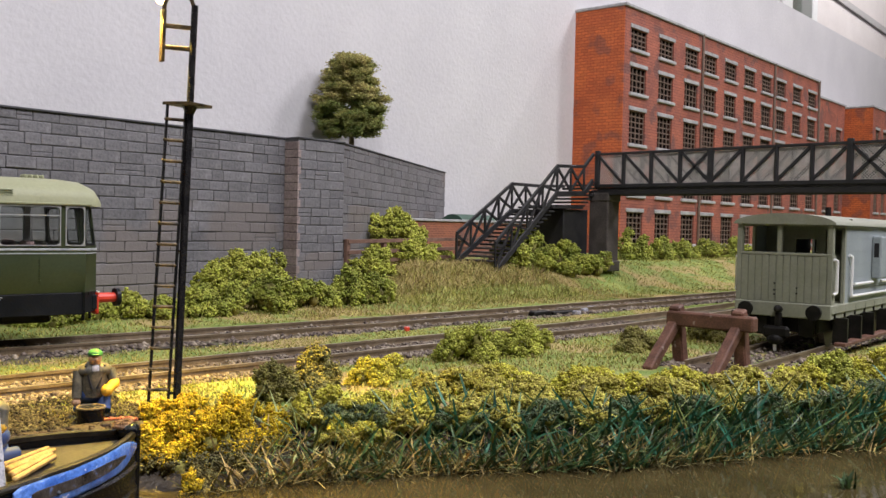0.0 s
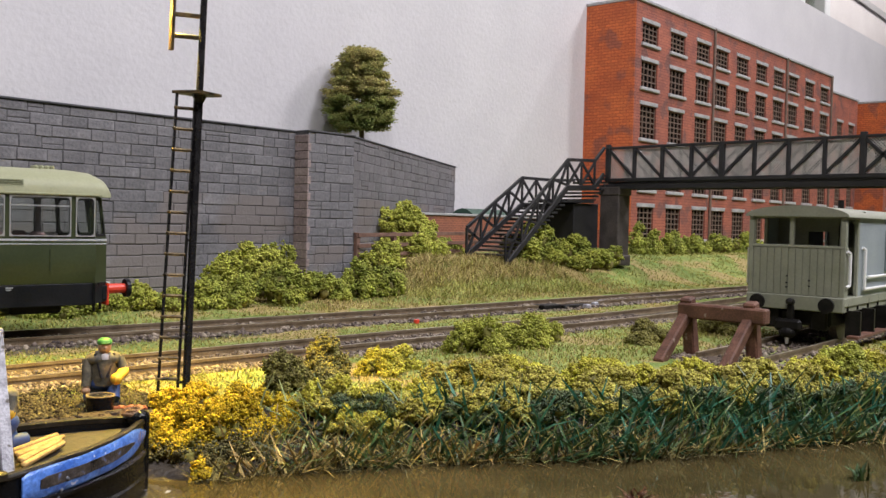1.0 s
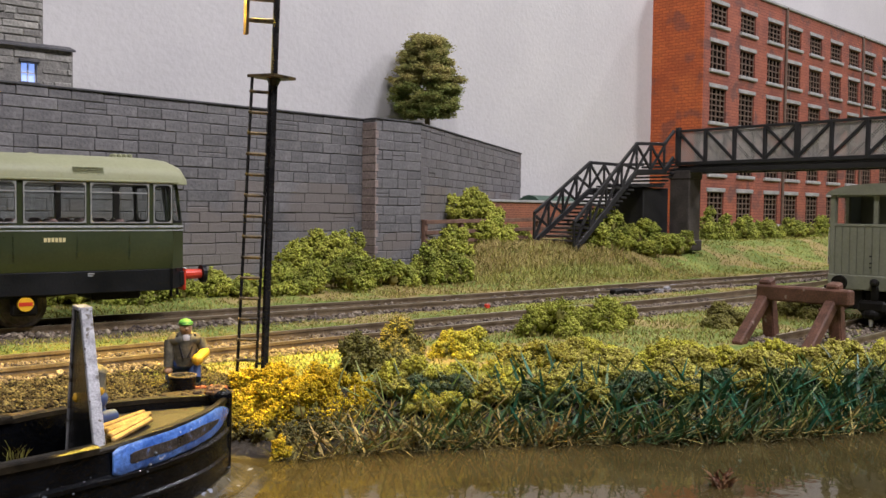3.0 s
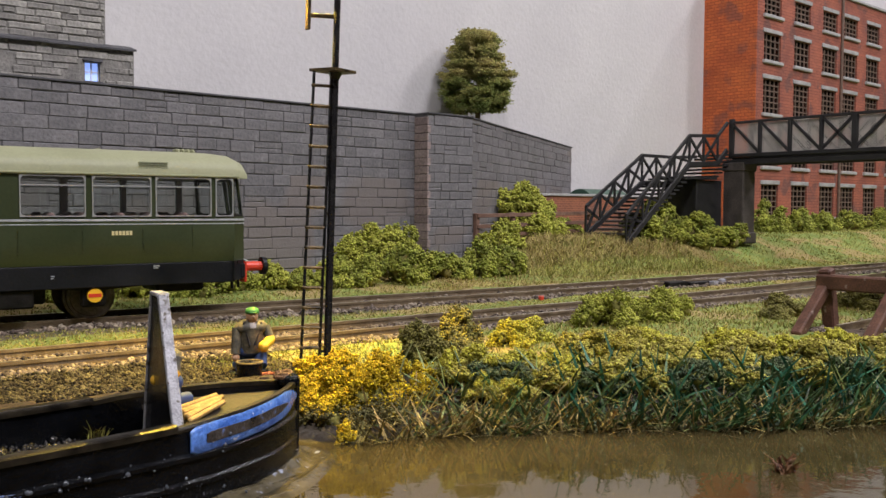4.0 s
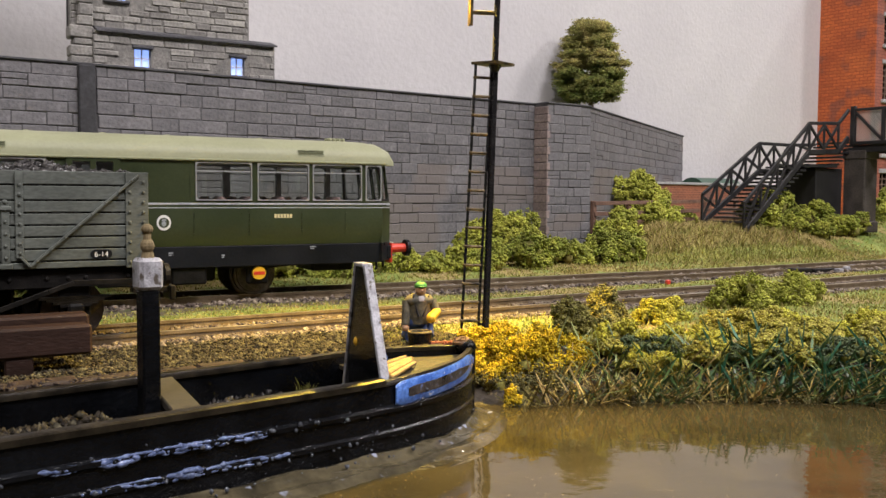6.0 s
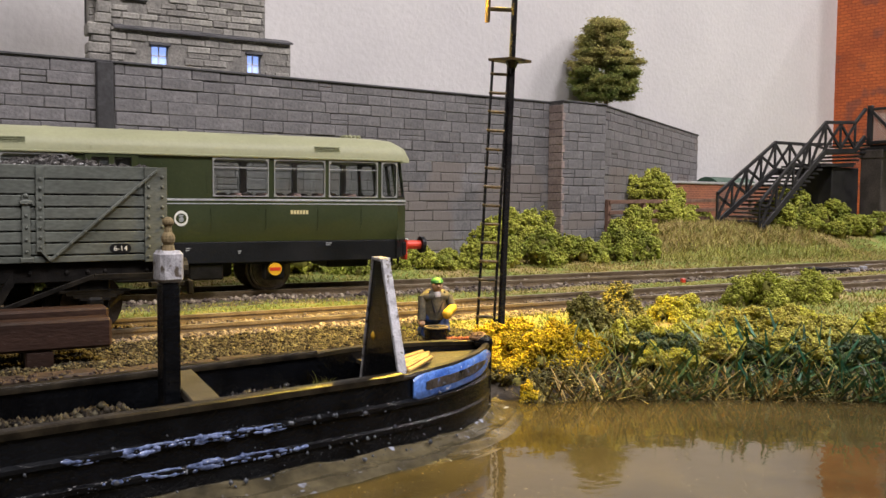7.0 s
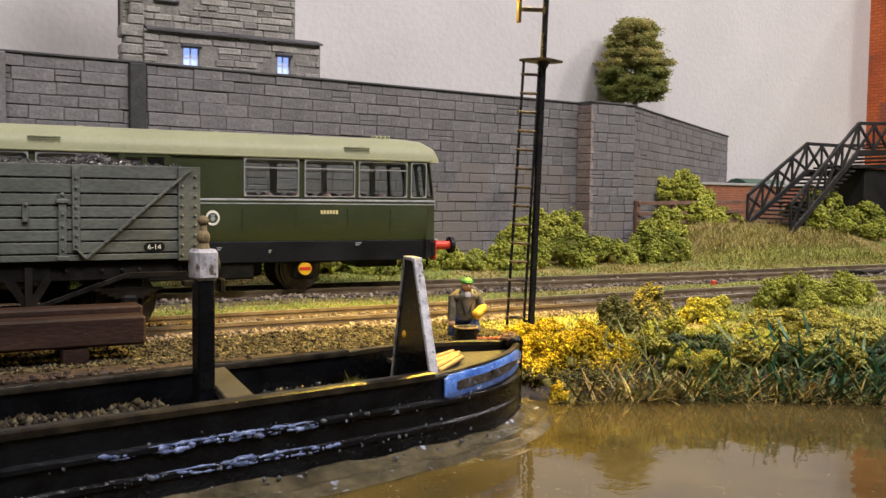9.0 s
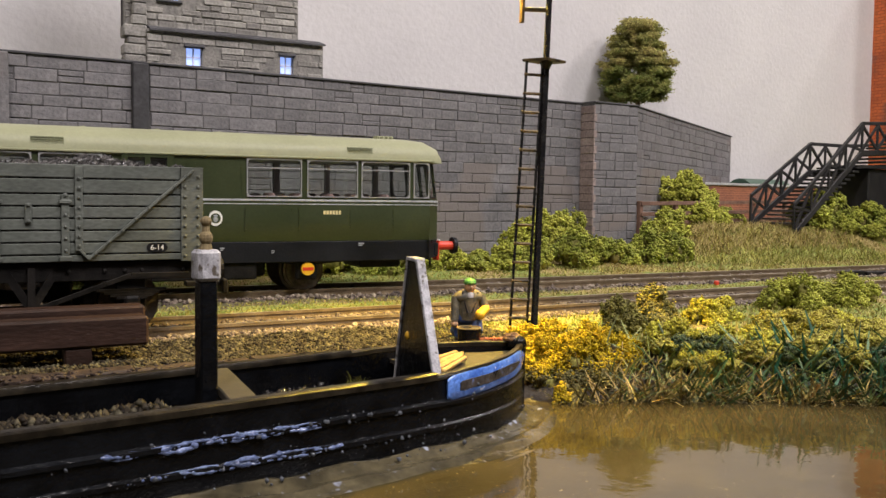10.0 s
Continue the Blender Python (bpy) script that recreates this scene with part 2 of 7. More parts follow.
GREEN = surf("dark_green_coach_paint", (0.03, 0.04, 0.018), (0.042, 0.054, 0.025), size=16, fine=0.8, rough=0.32, bump=0.1, depth=0.1)
ROOF_GREEN = surf("pale_green_roof_paint", (0.28, 0.29, 0.175), (0.32, 0.33, 0.2), size=16, fine=0.8, rough=0.55, bump=0.06, depth=0.05)
VALANCE = surf("black_valance_paint", (0.006, 0.007, 0.009), (0.013, 0.014, 0.017), size=10, fine=0.7, rough=0.42, depth=0.1)
LINE_GREY = surf("pale_grey_lining", (0.3, 0.32, 0.34), (0.42, 0.44, 0.46), size=5, fine=0.5, rough=0.4, bump=0.1)
# glow added to brighten the coach inside, not a known lamp
COACH_GLOW = plain("coach_fill_glow", (0.8, 0.7, 0.7), 0.6, 0, 4.5, (1.0, 0.8, 0.78))
SILVER = plain("silver_window_trim", (0.56, 0.57, 0.58), 0.32, 0.55)
VALANCE.node_tree.nodes["Principled BSDF"].inputs["Specular IOR Level"].default_value = 0.22
RED = surf("red_buffer_paint", (0.55, 0.035, 0.015), (0.68, 0.06, 0.03), size=4, rough=0.4, depth=0.1)
CREAM = plain("cream_whisker_paint", (0.66, 0.58, 0.32), 0.45)
YELLOW = plain("yellow_axlebox_paint", (0.8, 0.44, 0.02), 0.45)
WHITE = plain("white_paint", (0.75, 0.75, 0.73), 0.45)
LAMP_WHITE = plain("lit_white_lamp", (1, 0.95, 0.85), 0.4, 0, 9.0, (1.0, 0.93, 0.8))
LAMP_WARM = plain("lit_warm_panel", (1, 0.8, 0.5), 0.4, 0, 3.2, (1.0, 0.78, 0.45))
LAMP_YARD = plain("lit_yard_lamp", (1, 0.7, 0.2), 0.4, 0, 40.0, (1.0, 0.62, 0.16))
WINDOW_BLUE = plain("lit_blue_white_window", (0.6, 0.7, 1.0), 0.4, 0, 1.0, (0.3, 0.45, 1.0))
COACH_GLASS = glass("coach_glass", (0.95, 0.97, 0.96), 0.03, 0.9)
MILL_GLASS = glass("mill_glass", (0.5, 0.5, 0.5), 0.2, 0.93)
SEAT = surf("maroon_seat_cloth", (0.3, 0.19, 0.18), (0.38, 0.25, 0.24), size=4, rough=0.9)
COACH_INSIDE = surf("cream_grey_coach_lining", (0.5, 0.47, 0.48), (0.57, 0.54, 0.55), size=9, rough=0.7)
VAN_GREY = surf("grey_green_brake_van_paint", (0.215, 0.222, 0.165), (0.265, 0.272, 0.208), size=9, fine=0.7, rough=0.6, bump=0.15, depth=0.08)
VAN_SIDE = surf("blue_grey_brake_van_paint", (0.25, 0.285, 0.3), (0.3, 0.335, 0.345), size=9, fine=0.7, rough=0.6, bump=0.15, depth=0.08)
RUST_WOOD = surf("rust_brown_timber", (0.08, 0.034, 0.02), (0.155, 0.072, 0.045), size=4, fine=0.5, rough=0.7, bump=0.5, fleck=((0.3, 0.22, 0.18), 2.6, 0.68))
BAULK = surf("dark_reddish_brown_baulk", (0.018, 0.0095, 0.007), (0.042, 0.022, 0.016), size=6, fine=0.6, rough=0.6, stretch=(0.3, 1, 1), bump=0.7, fleck=((0.07, 0.05, 0.04), 0.5, 0.68))
COAL_DUSTY.node_tree.nodes["Principled BSDF"].inputs["Specular IOR Level"].default_value = 0.12
CINDER.node_tree.nodes["Principled BSDF"].inputs["Specular IOR Level"].default_value = 0.15
UNDER.node_tree.nodes["Principled BSDF"].inputs["Specular IOR Level"].default_value = 0.2
BAULK.node_tree.nodes["Principled BSDF"].inputs["Specular IOR Level"].default_value = 0.2
FENCE = surf("brown_fence_wood", (0.12, 0.065, 0.045), (0.2, 0.115, 0.08), size=4, fine=0.6, rough=0.8)
QUAY = surf("red_brown_quay_edge", (0.018, 0.01, 0.007), (0.05, 0.03, 0.019), size=3, fine=0.5, rough=0.7, vary=0.3, bump=0.8)
BARK = surf("bark", (0.16, 0.12, 0.06), (0.24, 0.19, 0.1), size=3, fine=0.6, rough=0.9)
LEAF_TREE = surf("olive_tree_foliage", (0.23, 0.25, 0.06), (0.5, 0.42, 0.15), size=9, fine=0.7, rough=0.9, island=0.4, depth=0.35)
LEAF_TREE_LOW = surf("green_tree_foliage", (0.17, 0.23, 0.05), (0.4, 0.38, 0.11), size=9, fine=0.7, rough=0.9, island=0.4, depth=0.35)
LEAF_MID = surf("mid_green_foliage", (0.24, 0.26, 0.03), (0.46, 0.46, 0.07), size=10, fine=0.7, rough=0.9, island=0.4, depth=0.35)
LEAF_WALL = surf("wall_bush_foliage", (0.17, 0.2, 0.025), (0.36, 0.37, 0.05), size=10, fine=0.7, rough=0.9, island=0.4, depth=0.35)
LEAF_OLIVE = surf("olive_foliage", (0.26, 0.238, 0.035), (0.47, 0.41, 0.075), size=8, fine=0.6, rough=0.9, island=0.45, depth=0.35)
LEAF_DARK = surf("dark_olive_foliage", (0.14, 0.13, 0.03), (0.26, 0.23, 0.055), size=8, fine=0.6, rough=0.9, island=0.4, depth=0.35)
LEAF_TEAL = surf("teal_undergrowth", (0.035, 0.065, 0.03), (0.13, 0.15, 0.055), size=6, fine=0.5, rough=0.85, island=0.4, depth=0.35)
LEAF_LIME = surf("lime_foliage", (0.32, 0.3, 0.025), (0.53, 0.48, 0.055), size=8, fine=0.6, rough=0.9, island=0.4, depth=0.35)
LEAF_YELLOW = surf("golden_yellow_flowers", (0.35, 0.25, 0.003), (0.6, 0.44, 0.008), size=4, fine=0.4, rough=0.9, island=0.35, depth=0.3)
LEAF_STEM = surf("grey_olive_stems", (0.07, 0.066, 0.022), (0.2, 0.17, 0.055), size=4, fine=0.4, rough=0.9, island=0.4)
REED_LIGHT = surf("pale_green_reeds", (0.18, 0.23, 0.06), (0.42, 0.42, 0.15), size=14, fine=1, rough=0.5, island=0.5)
REED_DEAD = surf("orange_dead_leaves", (0.4, 0.22, 0.05), (0.55, 0.3, 0.07), size=6, fine=1, rough=0.6, island=0.5)
REED = surf("dark_green_reeds", (0.03, 0.085, 0.032), (0.12, 0.18, 0.05), size=14, fine=1, rough=0.45, island=0.5)
REED_DRY = surf("dry_straw_reeds", (0.3, 0.22, 0.07), (0.55, 0.42, 0.14), size=10, fine=1, rough=0.6, island=0.5)
REED_TEAL = surf("teal_reeds", (0.012, 0.095, 0.06), (0.05, 0.17, 0.09), size=10, fine=1, rough=0.45, island=0.4)
GRASS = surf("static_grass", (0.22, 0.235, 0.045), (0.4, 0.36, 0.09), size=22, fine=2, rough=0.85, island=0.4)
GRASS_TAN = surf("tan_static_grass", (0.33, 0.25, 0.085), (0.44, 0.36, 0.14), size=20, fine=2, rough=0.85, island=0.35)
SKIN = plain("figure_skin_paint", (0.5, 0.3, 0.17), 0.6)


# ---- mesh helpers (millimetres) ----
class Geo:
    def __init__(self):
        self.v, self.f, self.m = [], [], []
        self.slot = 0
        self.weld = False

    def add(self, verts, faces):
        k = len(self.v)
        self.v += [tuple(p) for p in verts]
        self.f += [tuple(k + i for i in q) for q in faces]
        self.m += [self.slot] * len(faces)
        return self

    def box(self, x0, x1, y0, y1, z0, z1, c=0.0, m=None):
        """A box with chamfered edges of width c."""
        c = min(c, (x1 - x0) * 0.45, (y1 - y0) * 0.45, (z1 - z0) * 0.45)
        lo, hi = (x0, y0, z0), (x1, y1, z1)
        if c <= 0:
            vs = [(hi[0] if i & 1 else lo[0], hi[1] if i & 2 else lo[1], hi[2] if i & 4 else lo[2]) for i in range(8)]
            fs = [(0, 2, 3, 1), (4, 5, 7, 6), (0, 1, 5, 4), (2, 6, 7, 3), (0, 4, 6, 2), (1, 3, 7, 5)]
        else:
            vs, fs = [], []
            for i in range(8):
                s = [1 if i & (1 << a) else -1 for a in range(3)]
                p = [hi[a] if s[a] > 0 else lo[a] for a in range(3)]
                for a in range(3):
                    vs.append([p[b] - (0 if b == a else s[b] * c) for b in range(3)])
            for a in range(3):
                b, d = (a + 1) % 3, (a + 2) % 3
                for side in (0, 1):
                    q = [side << a, side << a | 1 << b, side << a | 1 << b | 1 << d, side << a | 1 << d]
                    fs.append([3 * i + a for i in (q if side else q[::-1])])
                for sb in (0, 1):
                    for sd in (0, 1):
                        i = sb << b | sd << d
                        j = i | 1 << a
                        q = [3 * i + b, 3 * j + b, 3 * j + d, 3 * i + d]
                        fs.append(q if sb != sd else q[::-1])
            for i in range(8):
                q = [3 * i, 3 * i + 1, 3 * i + 2]
                fs.append(q if bin(i).count("1") % 2 else q[::-1])
        if m is not None:
            vs = [m @ Vector(p) for p in vs]
        return self.add(vs, fs)

    def beam(self, a, b, w, h, c=0.0, up=(0, 0, 1)):
        """A bar from a to b, w wide across and h high along up."""
        a, b = Vector(a), Vector(b)
        x = (b - a).normalized()
        y = Vector(up).cross(x).normalized()
        z = x.cross(y)
        m = Matrix(((x[0], y[0], z[0], a[0]), (x[1], y[1], z[1], a[1]), (x[2], y[2], z[2], a[2]), (0, 0, 0, 1)))
        return self.box(0, (b - a).length, -w / 2, w / 2, -h / 2, h / 2, c, m)

    def cyl(self, a, b, r, r2=None, n=10, caps=True):
        a, b = Vector(a), Vector(b)
        r2 = r if r2 is None else r2
        w = (b - a).normalized()
        u = w.orthogonal().normalized()
        t = w.cross(u)
        vs = [p + (u * math.cos(q) + t * math.sin(q)) * s for p, s in ((a, r), (b, r2)) for q in [2 * math.pi * i / n for i in range(n)]]
        fs = [(i, (i + 1) % n, n + (i + 1) % n, n + i) for i in range(n)]
        if caps:
            fs += [tuple(range(n))[::-1], tuple(range(n, 2 * n))]
        return self.add(vs, fs)

    def ball(self, c, r, n=8, k=6, squash=(1, 1, 1)):
        vs = [(c[0], c[1], c[2] - r * squash[2])]
        for j in range(1, k):
            f = -math.pi / 2 + math.pi * j / k
            vs += [(c[0] + r * squash[0] * math.cos(f) * math.cos(2 * math.pi * i / n), c[1] + r * squash[1] * math.cos(f) * math.sin(2 * math.pi * i / n), c[2] + r * squash[2] * math.sin(f)) for i in range(n)]
        vs.append((c[0], c[1], c[2] + r * squash[2]))
        fs = [(0, 1 + (i + 1) % n, 1 + i) for i in range(n)]
        for j in range(k - 2):
            o = 1 + j * n
            fs += [(o + i, o + (i + 1) % n, o + n + (i + 1) % n, o + n + i) for i in range(n)]
        o, top = 1 + (k - 2) * n, len(vs) - 1
        fs += [(o + i, o + (i + 1) % n, top) for i in range(n)]
        return self.add(vs, fs)

    def loft(self, rings, closed=True, caps=True):
        n = len(rings[0])
        vs = [p for r in rings for p in r]
        fs = []
        for j in range(len(rings) - 1):
            for i in range(n if closed else n - 1):
                fs.append((j * n + i, j * n + (i + 1) % n, (j + 1) * n + (i + 1) % n, (j + 1) * n + i))
        if caps and closed:
            fs += [tuple(range(n))[::-1], tuple(range((len(rings) - 1) * n, len(rings) * n))]
        return self.add(vs, fs)

    def panel(self, x0, x1, z0, z1, holes, y0, y1):
        """A plate in x and z from y0 (front) to y1 (back) with rectangular holes (x0, x1, z0, z1) right through it."""
        self.weld = True
        xs = sorted({x0, x1, *(v for h in holes for v in h[:2])})
        zs = sorted({z0, z1, *(v for h in holes for v in h[2:])})

        def solid(i, j):
            if not (0 <= i < len(xs) - 1 and 0 <= j < len(zs) - 1):
                return False
            x, z = (xs[i] + xs[i + 1]) / 2, (zs[j] + zs[j + 1]) / 2
            return not any(a < x < b and c < z < d for a, b, c, d in holes)

        for i in range(len(xs) - 1):
            for j in range(len(zs) - 1):
                if not solid(i, j):
                    continue
                a, b, c, d = xs[i], xs[i + 1], zs[j], zs[j + 1]
                self.add([(a, y0, c), (b, y0, c), (b, y0, d), (a, y0, d), (a, y1, c), (b, y1, c), (b, y1, d), (a, y1, d)], [(0, 1, 2, 3), (5, 4, 7, 6)])
                k = len(self.v) - 8
                for di, dj, q in ((-1, 0, (4, 0, 3, 7)), (1, 0, (1, 5, 6, 2)), (0, -1, (4, 5, 1, 0)), (0, 1, (3, 2, 6, 7))):
                    if not solid(i + di, j + dj):
                        self.f.append(tuple(k + t for t in q))
                        self.m.append(self.slot)
        return self

    def mesh(self, name):
        me = bpy.data.meshes.new(name)
        if self.weld:
            seen, place = {}, []
            for p in self.v:
                place.append(seen.setdefault(tuple(round(c, 4) for c in p), len(seen)))
            self.v, self.f = list(seen), [tuple(place[i] for i in q) for q in self.f]
        me.from_pydata([(x * MM, y * MM, z * MM) for x, y, z in self.v], [], self.f)
        return me

    def part(self, name, mat, parent=None, label="", smooth=False):
        me = self.mesh(name)
        for one in mat if isinstance(mat, (list, tuple)) else (mat,):
            me.materials.append(one)
        if isinstance(mat, (list, tuple)):
            me.polygons.foreach_set("material_index", self.m)
        if smooth:
            me.polygons.foreach_set("use_smooth", [True] * len(me.polygons))
            me.set_sharp_from_angle(angle=radians(40))
        ob = new(name, me)
        ob.parent = parent
        return tagged(ob, label)


def thing(name, label, category, x=0, y=0, z=0, turn=0, group="", kind=""):
    ob = new(name)
    ob.empty_display_size = 0.005
    ob.matrix_world = pose(x * MM, y * MM, z * MM, 0, 0, turn)
    return tagged(ob, label, category, group, kind)


def at(x, y, z=0, turn=0, rx=0, ry=0):
    return pose(x * MM, y * MM, z * MM, rx, ry, turn)


ICO = np.array([(0, 0, 1), *[(0.894 * math.cos(a), 0.894 * math.sin(a), 0.447) for a in np.arange(5) * 2 * math.pi / 5], *[(0.894 * math.cos(a), 0.894 * math.sin(a), -0.447) for a in (np.arange(5) + 0.5) * 2 * math.pi / 5], (0, 0, -1)])
ICO_F = np.array([(0, 1 + i, 1 + (i + 1) % 5) for i in range(5)] + [(1 + i, 6 + i, 1 + (i + 1) % 5) for i in range(5)] + [(1 + (i + 1) % 5, 6 + i, 6 + (i + 1) % 5) for i in range(5)] + [(6 + i, 11, 6 + (i + 1) % 5) for i in range(5)])
TET = np.array([(1, 1, 1), (1, -1, -1), (-1, 1, -1), (-1, -1, 1)], float) * 0.75
TET_F = np.array([(0, 1, 2), (0, 3, 1), (0, 2, 3), (1, 3, 2)])
OCT = np.array([(1, 0, 0), (0, 1, 0), (-1, 0, 0), (0, -1, 0), (0, 0, 1), (0, 0, -1)], float)
OCT_F = np.array([(0, 1, 4), (1, 2, 4), (2, 3, 4), (3, 0, 4), (1, 0, 5), (2, 1, 5), (3, 2, 5), (0, 3, 5)])


def raw_mesh(name, verts, tris, slots=None):
    me = bpy.data.meshes.new(name)
    me.vertices.add(len(verts))
    me.vertices.foreach_set("co", (np.asarray(verts) * MM).ravel())
    me.loops.add(3 * len(tris))
    me.loops.foreach_set("vertex_index", np.asarray(tris, np.int32).ravel())
    me.polygons.add(len(tris))
    me.polygons.foreach_set("loop_start", np.arange(0, 3 * len(tris), 3, dtype=np.int32))
    if slots is not None:
        me.polygons.foreach_set("material_index", np.asarray(slots, np.int32))
    me.update(calc_edges=True)
    me.validate()
    return me


def lumps(rng, centres, radii, base="ico", rough=0.35, squash=None):
    """Vertices and triangles of many small uneven lumps."""
    b, f = {"ico": (ICO, ICO_F), "oct": (OCT, OCT_F), "tet": (TET, TET_F)}[base]
    n, k = len(centres), len(b)
    shape = b[None] * (1 + rng.uniform(-rough, rough, (n, k, 1))) * np.asarray(radii)[:, None, None]
    if squash is not None:
        shape = shape * squash
    turn = rng.uniform(0, 2 * math.pi, n)
    c, s = np.cos(turn)[:, None], np.sin(turn)[:, None]
    shape = np.stack([shape[..., 0] * c - shape[..., 1] * s, shape[..., 0] * s + shape[..., 1] * c, shape[..., 2]], -1)
    return (shape + np.asarray(centres)[:, None]).reshape(-1, 3), (f[None] + (np.arange(n) * k)[:, None, None]).reshape(-1, 3)


def blades(rng, roots, length, width, lean, droop=0.25, least=0.1):
    """Thin bent grass blades from their roots: two quads each, as triangles."""
    n = len(roots)
    a = rng.uniform(0, 2 * math.pi, n)
    tilt = rng.uniform(least, 1, n) * lean
    ln = length * rng.uniform(0.6, 1.25, n)
    out = np.stack([np.cos(a) * np.sin(tilt), np.sin(a) * np.sin(tilt), np.cos(tilt)], -1)
    turn = rng.uniform(0, 2 * math.pi, n)
    side = np.stack([np.cos(turn), np.sin(turn), 0 * a], -1) * width / 2
    mid = roots + out * (ln * 0.55)[:, None]
    tip = roots + out * ln[:, None] + np.stack([np.cos(a), np.sin(a), -1 + 0 * a], -1) * (droop * ln * rng.uniform(0, 1, n))[:, None]
    v = np.stack([roots - side, roots + side, mid - side * 0.9, mid + side * 0.9, tip - side * 0.35, tip + side * 0.35], 1).reshape(-1, 3)
    f = np.array([(0, 1, 3), (0, 3, 2), (2, 3, 5), (2, 5, 4)])
    return v, (f[None] + (np.arange(n) * 6)[:, None, None]).reshape(-1, 3)


# ---- room and backdrop ----
def back_y(x):
    """The backdrop board's face."""
    return 557 + 0.085 * (x - 747)


def slab(name, mat, corners, z0, z1, label, thick=8):
    """An upright wall along a line of plan points, its face on the line and its thickness behind."""
    g = Geo()
    for (xa, ya), (xb, yb) in zip(corners, corners[1:]):
        d = Vector((xb - xa, yb - ya, 0)).normalized()
        nrm = Vector((-d.y, d.x, 0)) * thick
        g.add([(xa, ya, z0), (xb, yb, z0), (xb, yb, z1), (xa, ya, z1), (xa + nrm.x, ya + nrm.y, z0), (xb + nrm.x, yb + nrm.y, z0), (xb + nrm.x, yb + nrm.y, z1), (xa + nrm.x, ya + nrm.y, z1)],
              [(0, 1, 2, 3), (5, 4, 7, 6), (3, 2, 6, 7), (1, 0, 4, 5), (0, 3, 7, 4), (2, 1, 5, 6)])
    ob = g.part(name, mat)
    return tagged(ob, label, "wall", kind="structure")


slab("backdrop", BACKDROP, [(-900, back_y(-900)), (2300, back_y(2300))], -60, 380.5, "white textured backdrop board behind the layout")
g = Geo().panel(-1600, 3240, -900, 1300, [(2440, 2660, 420, 900)], 1150, 1250)
tagged(g.part("wall_north", NORTH), "pinkish white room wall with a window", "wall", kind="structure")
g = Geo()
g.box(2436, 2500, 1140, 1190, 416, 904, 3).box(2630, 2664, 1140, 1190, 416, 904, 3).box(2500, 2630, 1140, 1190, 880, 904, 3).box(2500, 2630, 1140, 1190, 416, 440, 3)
win = tagged(new("window_1"), "white framed window with daylight and greenery outside", "window", kind="structure")
g.part("window_frame", WHITE, win)
Geo().box(2500, 2630, 1172, 1176, 440, 880).part("pane", glass("window_glass"), win)
tagged(Geo().box(2100, 3300, 1500, 1510, 0, 1200).part("backdrop_garden", HEDGE), "green hedge panel outside the window, glowing for daylight", "hedge", kind="structure")
tagged(Geo().beam((2745, 1146, 771), (3236, 1146, 726), 8, 22, 2).part("trim", surf("grey_beam_paint", (0.42, 0.4, 0.39), (0.48, 0.46, 0.45), size=40, rough=0.8)), "grey sloping beam on the room wall", "beam", kind="structure")
tagged(Geo().box(-1600, 3240, -2000, -1950, -900, 1300).part("wall_south", ROOM), "plain dim grey room wall behind the camera", "wall", kind="structure")
tagged(Geo().box(-1650, -1600, -2000, 1250, -900, 1300).part("wall_west", ROOM), "plain dim grey room wall", "wall", kind="structure")
tagged(Geo().box(3240, 3290, -2000, 1250, -900, 1300).part("wall_east", ROOM), "plain dim grey room wall", "wall", kind="structure")
tagged(Geo().box(-1650, 3290, -2000, 1250, 1300, 1340).part("ceiling", ROOM), "plain grey ceiling", "ceiling", kind="structure")
tagged(Geo().box(-1650, 3290, -2000, 1250, -940, -900).part("floor", surf("grey_carpet", (0.03, 0.03, 0.03), (0.05, 0.05, 0.05), size=40, rough=0.95)), "dark grey carpet room floor", "floor", kind="structure")
tagged(Geo().box(-900, 1800, -90, -70, -60, 4, 1).part("trim", surf("black_fascia", (0.02, 0.02, 0.02), (0.03, 0.03, 0.03), rough=0.5)), "black fascia along the layout's front", "fascia", kind="structure")


tagged(Geo().box(-900, 1800, -70, 640, -60, -14, 1).part("baseboard", surf("raw_board", (0.2, 0.14, 0.08), (0.28, 0.2, 0.12), size=30, rough=0.8)), "plain wooden baseboard under the landscape", "baseboard", kind="structure")


# ---- ground ----
SHORE_X = (-900, 73, 77, 86, 98, 109, 119, 130, 144, 160, 175, 200, 221, 300, 420, 900, 1800)
SHORE_Y = (166, 166, 150, 145.5, 142, 136.5, 131.5, 125, 114.5, 104, 97, 86, 75, 48, 14, -40, -60)


def shore(x):
    y = np.interp(x, SHORE_X, SHORE_Y)
    return y + (0 if x < 75 else 2.2 * noise.noise((x * 0.09, 3, 0)) + 0.8 * noise.noise((x * 0.35, 9, 0)))


def smooth_step(a, b, v):
    t = min(1, max(0, (v - a) / (b - a)))
    return t * t * (3 - 2 * t)


